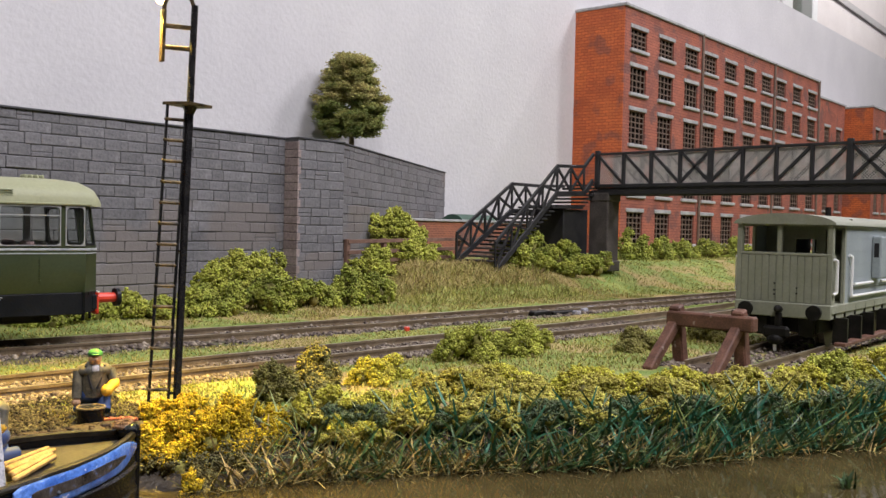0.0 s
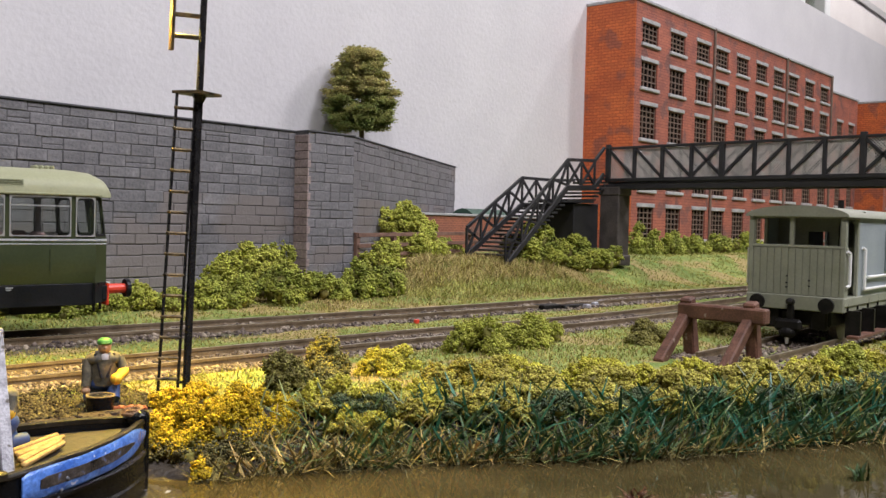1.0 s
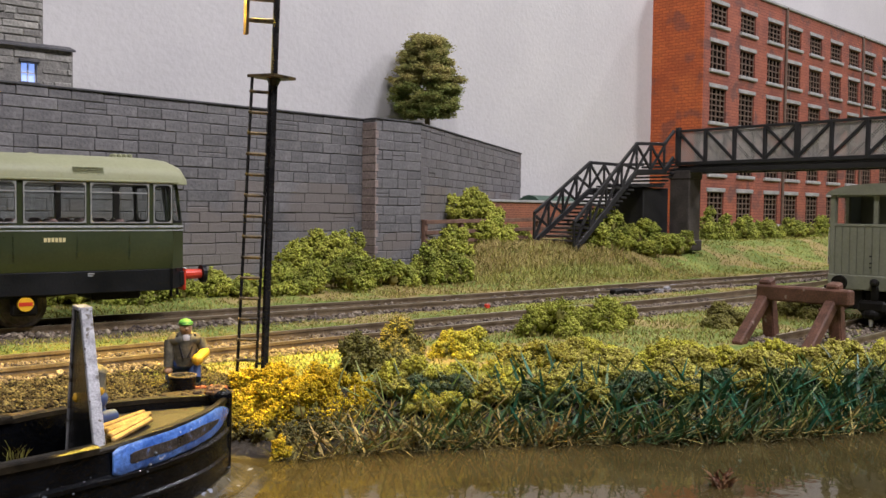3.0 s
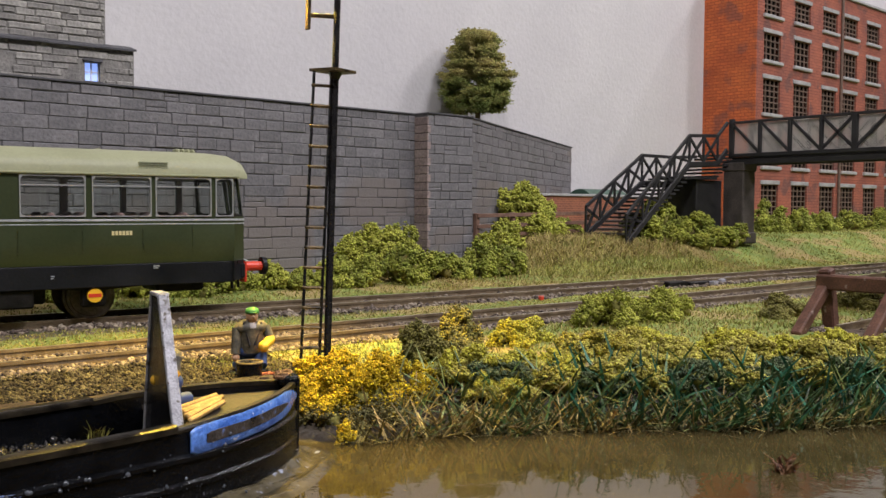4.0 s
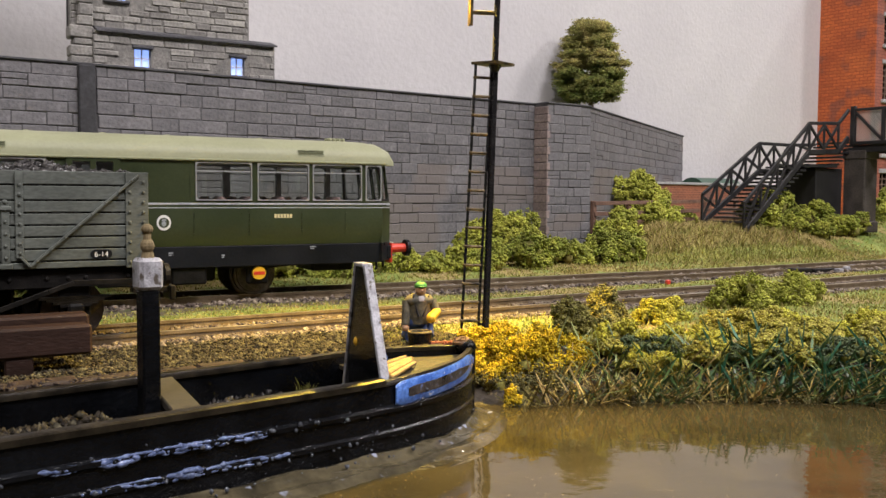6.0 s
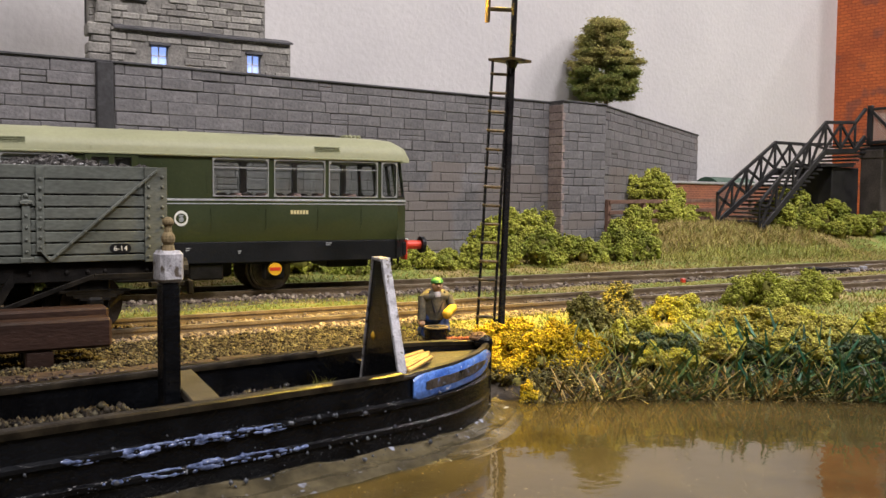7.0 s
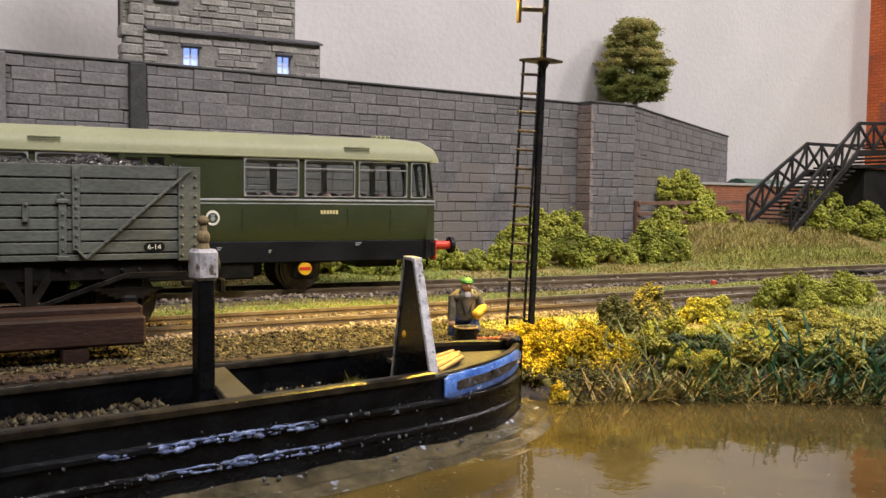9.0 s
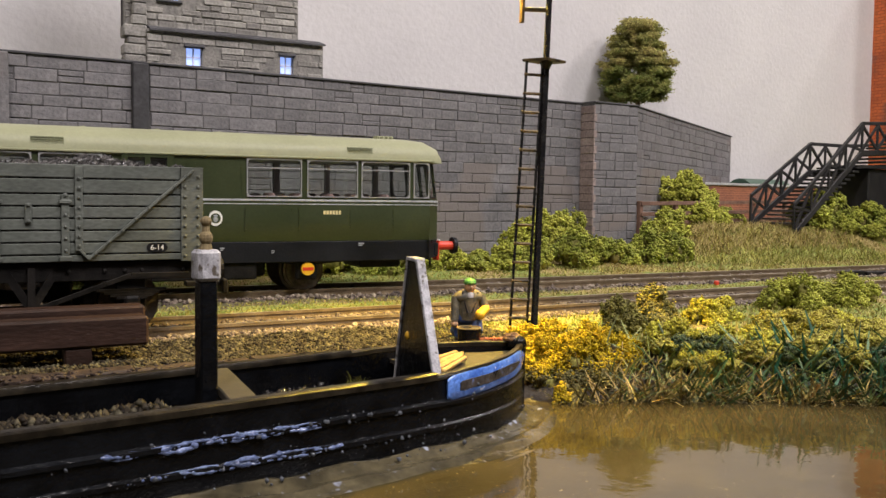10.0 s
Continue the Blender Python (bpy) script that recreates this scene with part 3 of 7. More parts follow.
def ground(x, y):
    """Height of the ground: canal bed, bank, the level yard, the embankment."""
    d = y - shore(x)
    rise = 2.0 if x < 75 else 13.0
    z = -10 + 8.4 * smooth_step(-14, 0, d) + 9.8 * smooth_step(0, rise + 3, d)
    if x < 75 and d > 0:
        z = max(z, 6)
    lift = smooth_step(300, 345, x)
    z += (1 - lift) * 2.5 * smooth_step(300, 365, y) + lift * (13.5 + 2.5 * smooth_step(300, 420, x)) * smooth_step(312, 378, y)
    z += 0.55 * noise.noise((x * 0.05, y * 0.05, 0)) + 0.3 * noise.noise((x * 0.25, y * 0.25, 5))
    if 300 < y and x > 225:
        z += 1.3 * noise.noise((x * 0.035, y * 0.05, 8))
    return z


xs = [*range(-900, -120, 60), *np.arange(-120, 640, 3.2), *range(640, 1860, 40)]
ys = [*range(-70, 60, 26), *np.arange(60, 420, 3.2), *range(424, 760, 16)]
g = Geo()
g.v = [(x, y, ground(x, y)) for y in ys for x in xs]
nx = len(xs)
for j in range(len(ys) - 1):
    for i in range(nx - 1):
        x, y = xs[i], ys[j]
        n1 = noise.noise((x * 0.03, y * 0.04, 2))
        green = y > 290 or (228 + 8 * n1 < y < 252 + 8 * n1) or (y - shore(x) > 23 and x > 104 and y < 196 + 6 * n1) or (70 < x and 168 < y < 196)
        g.f.append((j * nx + i, j * nx + i + 1, (j + 1) * nx + i + 1, (j + 1) * nx + i))
        g.m.append(1 if green else 2 if x > 60 and -12 < y - shore(x) < 15 and y < 166 else 0)
tagged(g.part("ground", [EARTH, TURF, MUD], smooth=True), "brown earth and green turf of the model landscape", "ground", kind="structure")
tagged(Geo().add([(-900, -70, -1), (1800, -70, -1), (1800, 166, -1), (-900, 166, -1)], [(0, 1, 2, 3)]).part("water", WATER), "murky brown glossy canal water", "water", kind="structure")


# ---- grey stone retaining wall ----
WALL_TOP = 91.0
rng = random.Random(4)


def stone_blocks(length, z0, z1, course, block, gap, seed):
    """Courses of uneven blocks along a length: (x0, x1, z0, z1, proud)."""
    r = random.Random(seed)
    z, row, out = z0, 0, []
    while z < z1 - 0.5:
        h = min(course * r.uniform(0.88, 1.1), z1 - z)
        if z1 - z - h < course * 0.4:
            h = z1 - z
        x = -block * r.uniform(0, 0.9)
        while x < length:
            w = block * r.choice((0.55, 0.75, 0.9, 1.0, 1.1, 1.2, 1.4, 1.7))
            a, b = max(0, x), min(length, x + w)
            dz = r.uniform(-0.22, 0.22)
            if b - a > 6 and h > 3.4 and r.random() < 0.03:
                k = z + h * r.uniform(0.4, 0.6)
                out.append((a + gap / 2, b - gap / 2, z + gap / 2, k - gap / 2, r.uniform(0.1, 0.42)))
                out.append((a + gap / 2, b - gap / 2, k + gap / 2, z + h - gap / 2, r.uniform(0.1, 0.42)))
            elif b - a > 1.2:
                out.append((a + gap * 0.3, b - gap * r.uniform(0.2, 0.7), max(z0, z + gap / 2 + dz), min(z1, z + h - gap / 2 + r.uniform(-0.2, 0.2)), r.uniform(0.16, 0.6)))
            x += w
        z += h
        row += 1
    return out


def stone_run(name, a, b, z0, label, near, seed, course=4.9, block=12.5, top=WALL_TOP, thick=9, quoin=False):
    """One straight stretch of the wall from a to b, built of blocks on a backing."""
    length = math.dist(a, b)
    turn = math.degrees(math.atan2(b[1] - a[1], b[0] - a[0]))
    root = Geo().box(0, length, 0.05, thick, z0, top).part(name, JOINT)
    root.matrix_world = at(a[0], a[1], 0, turn)
    tagged(root, label, "wall", kind="structure")
    rest, pieces, shared = Geo(), 0, {}
    for x0, x1, za, zb, proud in stone_blocks(length, z0, top, course, block, 0.24, seed):
        if near[0] < x0 < near[1] and near[2] < za and pieces < 290:
            key = (round((x1 - x0) * 2) / 2, round((zb - za) * 4) / 4, round(proud, 1))
            if key not in shared:
                me = Geo().box(0, key[0], -key[2], 0.5, 0, key[1], 0.26).mesh("stone_block")
                me.materials.append(STONE)
                shared[key] = me
            ob = new("stone_block", shared[key])
            ob.parent, ob.location = root, (x0 * MM, 0, za * MM)
            ob.scale = ((x1 - x0) / key[0], 1, (zb - za) / key[1])
            pieces += 1
        else:
            rest.box(x0, x1, -proud, 0.5, za, zb, 0.26)
    if quoin:
        corner, z, k = Geo(), z0, 0
        while z < top - 2:
            h = min(top - z, 4.3)
            corner.box(-0.5, 0.5 + 1.3 * (k % 2), -0.62, 10, z + 0.1, z + h - 0.1, 0.25)
            z, k = z + h, k + 1
        tagged(corner.part("corner_stones", QUOIN, root), "reddish brown weathered corner stones", kind="stuff")
    if rest.v:
        tagged(rest.part("stone_blocks", STONE_REST, root), "joined grey stone blocks of the wall", kind="stuff")
    Geo().box(-0.2, length + 0.2, -1.0, thick + 1, top, top + 1.0, 0.25).part("coping", CAP, root, "dark grey coping")
    return root


stone_run("wall_1", (-150, 366), (50, 377), 8, "grey painted stone retaining wall", (118, 200, 40), 11)
stone_run("wall_2", (50, 377), (284, 400.5), 8, "grey painted stone retaining wall", (0, 234, 52), 12)
stone_run("wall_3", (283, 390), (316, 393.3), 8, "grey painted stone buttress of the retaining wall", (0, 60, 30), 13, thick=11, quoin=True)
stone_run("wall_4", (318, 396.6), (546.5, 543.5), 14, "grey painted stone wall falling back to the backdrop", (0, 240, 58), 14)
post = Geo().box(-3.2, 3.2, -1.8, 2, 8, 91.0, 0.4).part("pilaster", PILASTER)
post.matrix_world = at(46.2, 375.8, 0, 4.5)
tagged(post, "dark grey pilaster on the stone wall", "pilaster", kind="structure")
post = Geo().box(-3.4, 3.4, -2.2, 2, 8, 91.0, 0.4).part("pilaster", STONE)
post.matrix_world = at(-4.6, 372.6, 0, 4.5)
tagged(post, "pale grey pilaster on the stone wall", "pilaster", kind="structure")


# ---- tracks ----
RAIL_Z = 10.5


def bez(points, step=4.0):
    """Points along a smooth line through the plan points."""
    p = [Vector((*q, 0)) for q in points]
    p = [p[0] * 2 - p[1], *p, p[-1] * 2 - p[-2]]
    out = []
    for i in range(1, len(p) - 2):
        n = max(2, int((p[i + 1] - p[i]).length / step))
        for k in range(n):
            t = k / n
            out.append(0.5 * ((2 * p[i]) + (p[i + 1] - p[i - 1]) * t + (2 * p[i - 1] - 5 * p[i] + 4 * p[i + 1] - p[i + 2]) * t * t + (3 * p[i] - p[i - 1] - 3 * p[i + 1] + p[i + 2]) * t ** 3))
    return out + [p[-2]]


def side_of(line, i):
    d = (line[min(i + 1, len(line) - 1)] - line[max(i - 1, 0)]).normalized()
    return Vector((-d.y, d.x, 0))


def ring_of(c, n, w0, w1, z0, z1):
    return [(c + n * w0) + Vector((0, 0, z0)), (c + n * w1) + Vector((0, 0, z0)), (c + n * w1) + Vector((0, 0, z1)), (c + n * w0) + Vector((0, 0, z1))]


def track(name, points, label, stop=(-1e9, 1e9), gauge=16.5):
    root = thing(name, label, "track", kind="structure")
    line = bez(points, 6)
    for s in (-1, 1):
        g, t = Geo(), Geo()
        o = s * (gauge / 2 + 0.45)
        g.loft([ring_of(p, side_of(line, i), o - 0.95, o + 0.95, RAIL_Z - 2.6, RAIL_Z - 2.1) for i, p in enumerate(line)])
        g.loft([ring_of(p, side_of(line, i), o - 0.22, o + 0.22, RAIL_Z - 2.1, RAIL_Z - 0.75) for i, p in enumerate(line)])
        g.loft([ring_of(p, side_of(line, i), o - 0.46, o + 0.46, RAIL_Z - 0.75, RAIL_Z - 0.06) for i, p in enumerate(line)])
        t.loft([ring_of(p, side_of(line, i), o - 0.4, o + 0.4, RAIL_Z - 0.06, RAIL_Z) for i, p in enumerate(line)])
        rail = g.part("rail", RAIL_SIDE, root)
        t.part("rail_head", RAIL_TOP, rail)
    me = Geo().box(-1.7, 1.7, -15.5, 15.5, -1.6, 0, 0.25).mesh("sleeper")
    me.materials.append(SLEEPER)
    run, left = 0.0, 4.0
    for i in range(len(line) - 1):
        seg = line[i + 1] - line[i]
        while left < run + seg.length:
            p = line[i] + seg * ((left - run) / seg.length)
            if stop[0] < p.x < stop[1]:
                ob = new("sleeper", me)
                ob.parent = root
                ob.matrix_world = at(p.x, p.y, RAIL_Z - 2.62 + rng.uniform(-0.15, 0.05), math.degrees(math.atan2(seg.y, seg.x)) + rng.uniform(-1.5, 1.5))
            left += 8.6
        run += seg.length
    return root


NEAR = [(-420, 214.5), (-100, 214.5), (80, 214.5), (200, 214.5), (300, 213), (430, 222), (560, 240), (700, 262), (900, 290)]
FAR = [(-420, 292), (-100, 287), (60, 281), (130, 275.5), (220, 270), (330, 268), (520, 268), (760, 272), (1100, 276)]
SIDING = [(238, 128), (300, 133.5), (400, 146), (520, 166), (650, 192)]
track("near_track", NEAR, "rusty rails on weathered sleepers beside the canal")
track("far_track", FAR, "rusty rails on weathered sleepers below the stone wall")
track("siding_track", SIDING, "short siding with rusty rails ending at the buffer stop")


def near_line(points, x):
    return float(np.interp(x, [p[0] for p in points], [p[1] for p in points]))


def ballast(name, mat, n, spot, size, label, seed):
    r = np.random.default_rng(seed)
    c = []
    while len(c) < n:
        x, y = spot(r)
        c.append((x, y, max(ground(x, y), 7.2) + r.uniform(-0.1, 0.45)))
    v, f = lumps(r, np.array(c), size * r.uniform(0.5, 1.25, n), "oct", 0.4, (1, 1, 0.7))
    me = raw_mesh(name, v, f)
    me.materials.append(mat)
    return tagged(new(name, me), label, "ballast", kind="stuff")


def along(points, half, x0, x1):
    def spot(r):
        x = r.uniform(x0, x1)
        return x, near_line(points, x) + r.uniform(-half, half)
    return spot


ballast("near_ballast", BALLAST, 16000, along(NEAR, 17, -70, 330), 0.72, "grey brown ballast between the rails of the track by the canal", 1)
ballast("far_ballast", BALLAST, 9000, along(FAR, 18, -120, 620), 1.0, "grey brown ballast between the rails of the track below the wall", 2)
ballast("siding_ballast", BALLAST, 2500, along(SIDING, 16, 232, 430), 0.95, "dark ballast of the siding", 3)
ballast("yard_cinders", CINDER, 26000, lambda r: (r.uniform(-70, 92), r.uniform(167.8, 200)), 0.5, "fine brown cinders on the quay", 4)


# ---- red brick mill ----
MILL_TURN = 4.8
MILL_ROWS = ((33.5, 64.5), (82, 111), (131.4, 163), (180.5, 205.2), (222.7, 242))


def mill_window(w, h):
    """A small-paned mill window: bars before a near-black sheet for the unlit room, stone lintel and sill. Its lower
    left corner is the origin.
    """
    root = thing("window", "", "")
    g = Geo()
    cols, rows = 4, max(4, round(h / 5.5))
    for i in range(cols + 1):
        x = w * i / cols
        g.box(max(0, x - 0.55), min(w, x + 0.55), 1.6, 2.6, 0, h)
    for j in range(rows + 1):
        z = h * j / rows
        g.box(0, w, 1.5, 2.5, max(0, z - 0.5), min(h, z + 0.5))
    g.part("glazing", MUNTIN, root)
    Geo().box(0, w, 2.9, 3.1, 0, h).part("pane", MILL_GLASS, root)
    Geo().box(-0.1, w + 0.1, 6, 6.6, -0.1, h + 0.1).part("dark_room", UNLIT_INSIDE, root)
    Geo().box(-2.2, w + 2.2, -2.4, 3, -3.6, -0.2, 0.5).part("sill", SILL, root)
    Geo().box(-1.8, w + 1.8, -1.0, 3, h + 0.1, h + 4.0, 0.4).part("lintel", SILL, root)
    return root


def facade(root, x0, x1, z0, z1, cols, rows, w, mat, name="front_wall", depth=60, windows=True):
    """A brick front with window openings, and the windows in them."""
    holes = [(c - w / 2, c + w / 2, a, b) for c in cols for a, b in rows]
    wall = Geo().panel(x0, x1, z0, z1, holes, 0, 7).part(name, mat, root)
    made = {}
    for c in cols:
        for a, b in rows:
            key = round(b - a, 1)
            if key not in made:
                made[key] = mill_window(w, b - a)
                ob = made[key]
            else:
                ob = made[key].copy()
                scene.collection.objects.link(ob)
                for ch in made[key].children:
                    twin = ch.copy()
                    scene.collection.objects.link(twin)
                    twin.parent = ob
            ob.parent = root
            ob.matrix_basis = at(c - w / 2, 0, a)
    return wall


mill = thing("mill", "tall red brick mill with five storeys of small-paned windows", "building", 747, 502, 0, MILL_TURN)
COLS = [22.2, 80.5, 139.5, 187.2, 242.1, 298.3, 352.6, 402.2, 461.5, 520.5]
facade(mill, -6, 548, 16, 262, COLS, MILL_ROWS, 32, MILL_BRICK)
Geo().box(-5.8, 547.8, 7.2, 59, 16, 261).part("core", UNLIT_INSIDE, mill)
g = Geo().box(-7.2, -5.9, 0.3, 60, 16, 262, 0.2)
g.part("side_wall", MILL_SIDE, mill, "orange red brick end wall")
Geo().box(-8.2, 550, -2, 60.5, 260.6, 263.6, 0.5).part("parapet", SILL, mill, "weathered grey stone parapet coping")
for x in (164.4, 376.9, 546):
    Geo().cyl((x, -1.4, 18), (x, -1.4, 262), 1.5, n=8).part("drainpipe", MUNTIN, mill)
annex = thing("mill_annex", "lower red brick wing of the mill with a projecting end", "building", 747, 502, 0, MILL_TURN)
facade(annex, 549, 667, 16, 240, [588, 640], ((82, 112), (132, 162), (178, 202)), 24, MILL_BRICK)
Geo().box(549, 667, 8, 59, 16, 238).part("core", UNLIT_INSIDE, annex)
Geo().box(549, 669, -1.5, 60, 240, 243, 0.4).part("coping", SILL, annex)
wing = thing("mill_wing", "projecting red brick end block of the mill", "building", 750.5, 462, 0, MILL_TURN)
facade(wing, 669, 940, 16, 237, [694, 734, 774, 814, 854, 894], ((33, 60), (82, 112), (132, 162), (178, 205)), 20, MILL_BRICK)
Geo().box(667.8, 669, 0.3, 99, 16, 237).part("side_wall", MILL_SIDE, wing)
Geo().box(669.2, 939.8, 7.2, 99, 16, 236).part("core", UNLIT_INSIDE, wing)
Geo().box(666.5, 942, -1.5, 100, 237, 240, 0.4).part("coping", SILL, wing)


# ---- stone house behind the wall ----
def rubble(root, wall, x0, x1, z0, z1, y, holes, seed, limit):
    """Rough uneven stones set on a wall face, each a piece of its own up to the limit."""
    r = random.Random(seed)
    rest, count, shared = Geo(), 0, {}
    for a, b, c, d, proud in stone_blocks(x1 - x0, z0, z1, 2.9, 8.5, 0.35, seed):
        a, b = a + x0, b + x0
        if any(a < h[1] and b > h[0] and c < h[3] and d > h[2] for h in holes):
            continue
        p = 0.2 + r.uniform(0, 0.35)
        if count < limit:
            key = (round(b - a), round(d - c, 1), round(p, 1))
            if key not in shared:
                q = Geo()
                q.box(0, key[0], -key[2], 0.3, 0, key[1], 0.5)
                q.v = [(u + r.uniform(-0.25, 0.25), v - (r.uniform(0, 0.35) if v < 0 else 0), w + r.uniform(-0.15, 0.15)) for u, v, w in q.v]
                me = q.mesh("stone")
                me.materials.append(ROUGH_PIECE)
                shared[key] = me
            ob = new("stone", shared[key])
            ob.parent = wall
            ob.location = (a * MM, y * MM, c * MM)
            count += 1
        else:
            rest.box(a, b, y - p, y + 0.3, c, d, 0.45)
    if rest.v:
        tagged(rest.part("stones", ROUGH_STONE, wall), "joined rough sandy grey stones", kind="stuff")


ROUGH_PIECE = surf("rough_sandy_grey_stone_piece", (0.2, 0.194, 0.182), (0.32, 0.308, 0.282), size=7, fine=1.1, rough=0.85, bump=0.8, vary=0.25)
house = thing("stone_house", "grey rough stone house with blue-lit windows behind the wall", "house", 0, 402, 0)
low_holes = [(70.6, 77.5, 95.4, 103), (112.8, 119.0, 94.9, 102.7)]
wall = Geo().panel(54, 133, 60, 109.5, low_holes, 0, 4).part("wall", ROUGH_STONE, house)
Geo().box(54, 132.1, 4.2, 15, 60, 109).part("core", UNLIT_INSIDE, house)
rubble(house, wall, 54, 133, 84, 109.5, 0, [(h[0] - 1, h[1] + 1, h[2] - 1, h[3] + 1.5) for h in low_holes], 21, 150)
tower_holes = [(60, 69, 123.5, 136)]
tower = Geo().panel(46, 122.5, 109, 210, tower_holes, 5, 9).part("tower_wall", ROUGH_STONE, house)
Geo().box(46.2, 121.8, 9.3, 15, 109, 209.5).part("tower_core", UNLIT_INSIDE, house)
rubble(house, tower, 46, 122.5, 111, 210, 5, [(59, 70, 120, 138)], 22, 280)
Geo().box(121.9, 123, 5.2, 15.4, 109, 210).part("tower_side", ROUGH_STONE, house)
Geo().box(47.0, 48.1, 5.2, 10, 60, 210).part("tower_side", ROUGH_STONE, house)
Geo().box(132.2, 133.4, 0.2, 15.4, 60, 109.5).part("side_wall", ROUGH_STONE, house)
br = random.Random(41)
z = 60.0
while z < 208:
    h = br.uniform(2.6, 5.2)
    Geo().box(45.6 + br.uniform(-0.9, 1.1) + 2.2 * (z > 106), 54.4, 0.8 + br.uniform(-0.4, 0.4), 9, z, z + h + 0.1, 0.6).part("corner_stone", ROUGH_PIECE, house)
    z += h
g = Geo().add([(55, -2.0, 109.6), (134, -2.0, 109.6), (134, 6, 112.0), (55, 6, 112.0), (55, -2.0, 108.8), (134, -2.0, 108.8), (134, 6, 111), (55, 6, 111)], [(0, 1, 2, 3), (4, 7, 6, 5), (0, 4, 5, 1), (1, 5, 6, 2), (2, 6, 7, 3), (3, 7, 4, 0)])
g.part("eaves_roof", SLATE, house, "dark slate lean-to roof")
for (a, b, c, d), y in ((low_holes[0], 0), (low_holes[1], 0), (tower_holes[0], 5)):
    w = Geo().box(a, b, y + 2.6, y + 3.0, c, d).part("window", WINDOW_BLUE, house, "window lit blue-white from within")
    Geo().box(a, b, y + 1.9, y + 2.5, (c + d) / 2 - 0.3, (c + d) / 2 + 0.3).box((a + b) / 2 - 0.3, (a + b) / 2 + 0.3, y + 1.9, y + 2.5, c, d).box(a, a + 0.4, y + 1.9, y + 2.5, c, d).box(b - 0.4, b, y + 1.9, y + 2.5, c, d).part("window_frame", WHITE, w)
    Geo().box(a - 1, b + 1, y - 1.1, y + 1, d + 0.1, d + 1.5, 0.3).part("lintel", SLATE, w)
    Geo().box(a - 1, b + 1, y - 1.4, y + 1, c - 1.4, c - 0.1, 0.3).part("sill", SLATE, w)


# ---- footbridge ----
bridge = thing("footbridge", "black lattice footbridge with wire mesh panels and stairs", "footbridge")
X0, X1, YE, ZB, ZT = 500.0, 521.0, 357.0, 77.0, 97.5
BAY = 20.4
PATTERN = "\\\\\\X////X////X\\\\\\X////X"
ends = YE - BAY * len(PATTERN)
for x in (X0, X1):
    t = Geo()
    t.box(x - 1.1, x + 1.1, ends, YE + 1, ZT - 1.6, ZT, 0.2).box(x - 1.2, x + 1.2, ends, YE + 1, ZB - 2.2, ZB, 0.2)
    truss = t.part("truss", BRIDGE, bridge)
    for i, kind in enumerate(PATTERN):
        y1 = YE - BAY * i
        y0 = y1 - BAY
        wide = 3.2 if i in (0, 4, 8, 13) else 1.9
        Geo().box(x - 1.3, x + 1.3, y1 - wide / 2, y1 + wide / 2, ZB - 2, ZT + (1.6 if i in (0, 8) else 0), 0.2).part("post", BRIDGE, truss)
        d = Geo()
        if kind in "\\X":
            d.beam((x - 0.3, y1, ZT - 1), (x - 0.3, y0, ZB), 1.0, 1.8, 0.1)
        if kind in "/X":
            d.beam((x - 0.3, y1, ZB), (x - 0.3, y0, ZT - 1), 1.0, 1.8, 0.1)
        d.part("brace", BRIDGE, truss)
        net = Geo()
        step, hgt = 1.7, ZT - 1.6 - ZB
        k = -hgt
        while k < BAY:
            a, b = max(0, k), min(BAY, k + hgt)
            if b - a > 0.4:
                net.beam((x + 0.8, y0 + a, ZB + a - k), (x + 0.8, y0 + b, ZB + b - k), 0.3, 0.38)
                net.beam((x + 0.95, y0 + a, ZT - 1.6 - (a - k)), (x + 0.95, y0 + b, ZT - 1.6 - (b - k)), 0.3, 0.38)
            k += step
        net.part("wire_mesh", MESH, truss)
Geo().box(X0 + 0.5, X1 - 0.5, ends, YE, ZB - 3.6, ZB - 2.3, 0.1).part("deck", BRIDGE, bridge)
Geo().box(X0 - 0.2, X0 + 1.6, ends, YE + 2, ZB - 7, ZB - 3.7, 0.2).box(X1 - 1.6, X1 + 0.2, ends, YE + 2, ZB - 7, ZB - 3.7, 0.2).part("girder", BRIDGE, bridge)
# stairs down beside the far track, away from the bridge
YN, YF = 359.0, 388.0
RAILINGS = {YN: [(498, 97), (488, 88), (460, 86.8), (403, 38)], YF: [(505, 76.5), (478, 75.4), (450.4, 75.6), (400, 43)]}
for y, line in RAILINGS.items():
    rail_root = Geo()
    for (xa, za), (xb, zb) in zip(line, line[1:]):
        rail_root.beam((xa, y, za), (xb, y, zb), 1.6, 2.0, 0.15)
        rail_root.beam((xa, y, za - 17.5), (xb, y, zb - 17.5), 1.5, 3.2, 0.15)
    rr = rail_root.part("stair_railing", BRIDGE, bridge)
    bars = [line[1][0], (line[1][0] + line[2][0]) / 2, *np.linspace(line[2][0], line[3][0], 5)]
    zat = lambda x: float(np.interp(x, [p[0] for p in line[::-1]], [p[1] for p in line[::-1]]))
    for xa in bars:
        Geo().box(xa - 0.6, xa + 0.6, y - 0.6, y + 0.6, zat(xa) - 17.5, zat(xa), 0.1).part("baluster", BRIDGE, rr)
    for xa, xb in zip(bars, bars[1:]):
        b = Geo().beam((xa, y, zat(xa) - 16), (xb, y, zat(xb) - 1), 1.1, 1.4)
        b.beam((xa, y, zat(xa) - 1), (xb, y, zat(xb) - 16), 1.1, 1.4)
        b.part("brace", BRIDGE, rr)
Geo().box(461, 488, YN, YF, 60.4, 62.2).part("landing", BRIDGE, bridge)
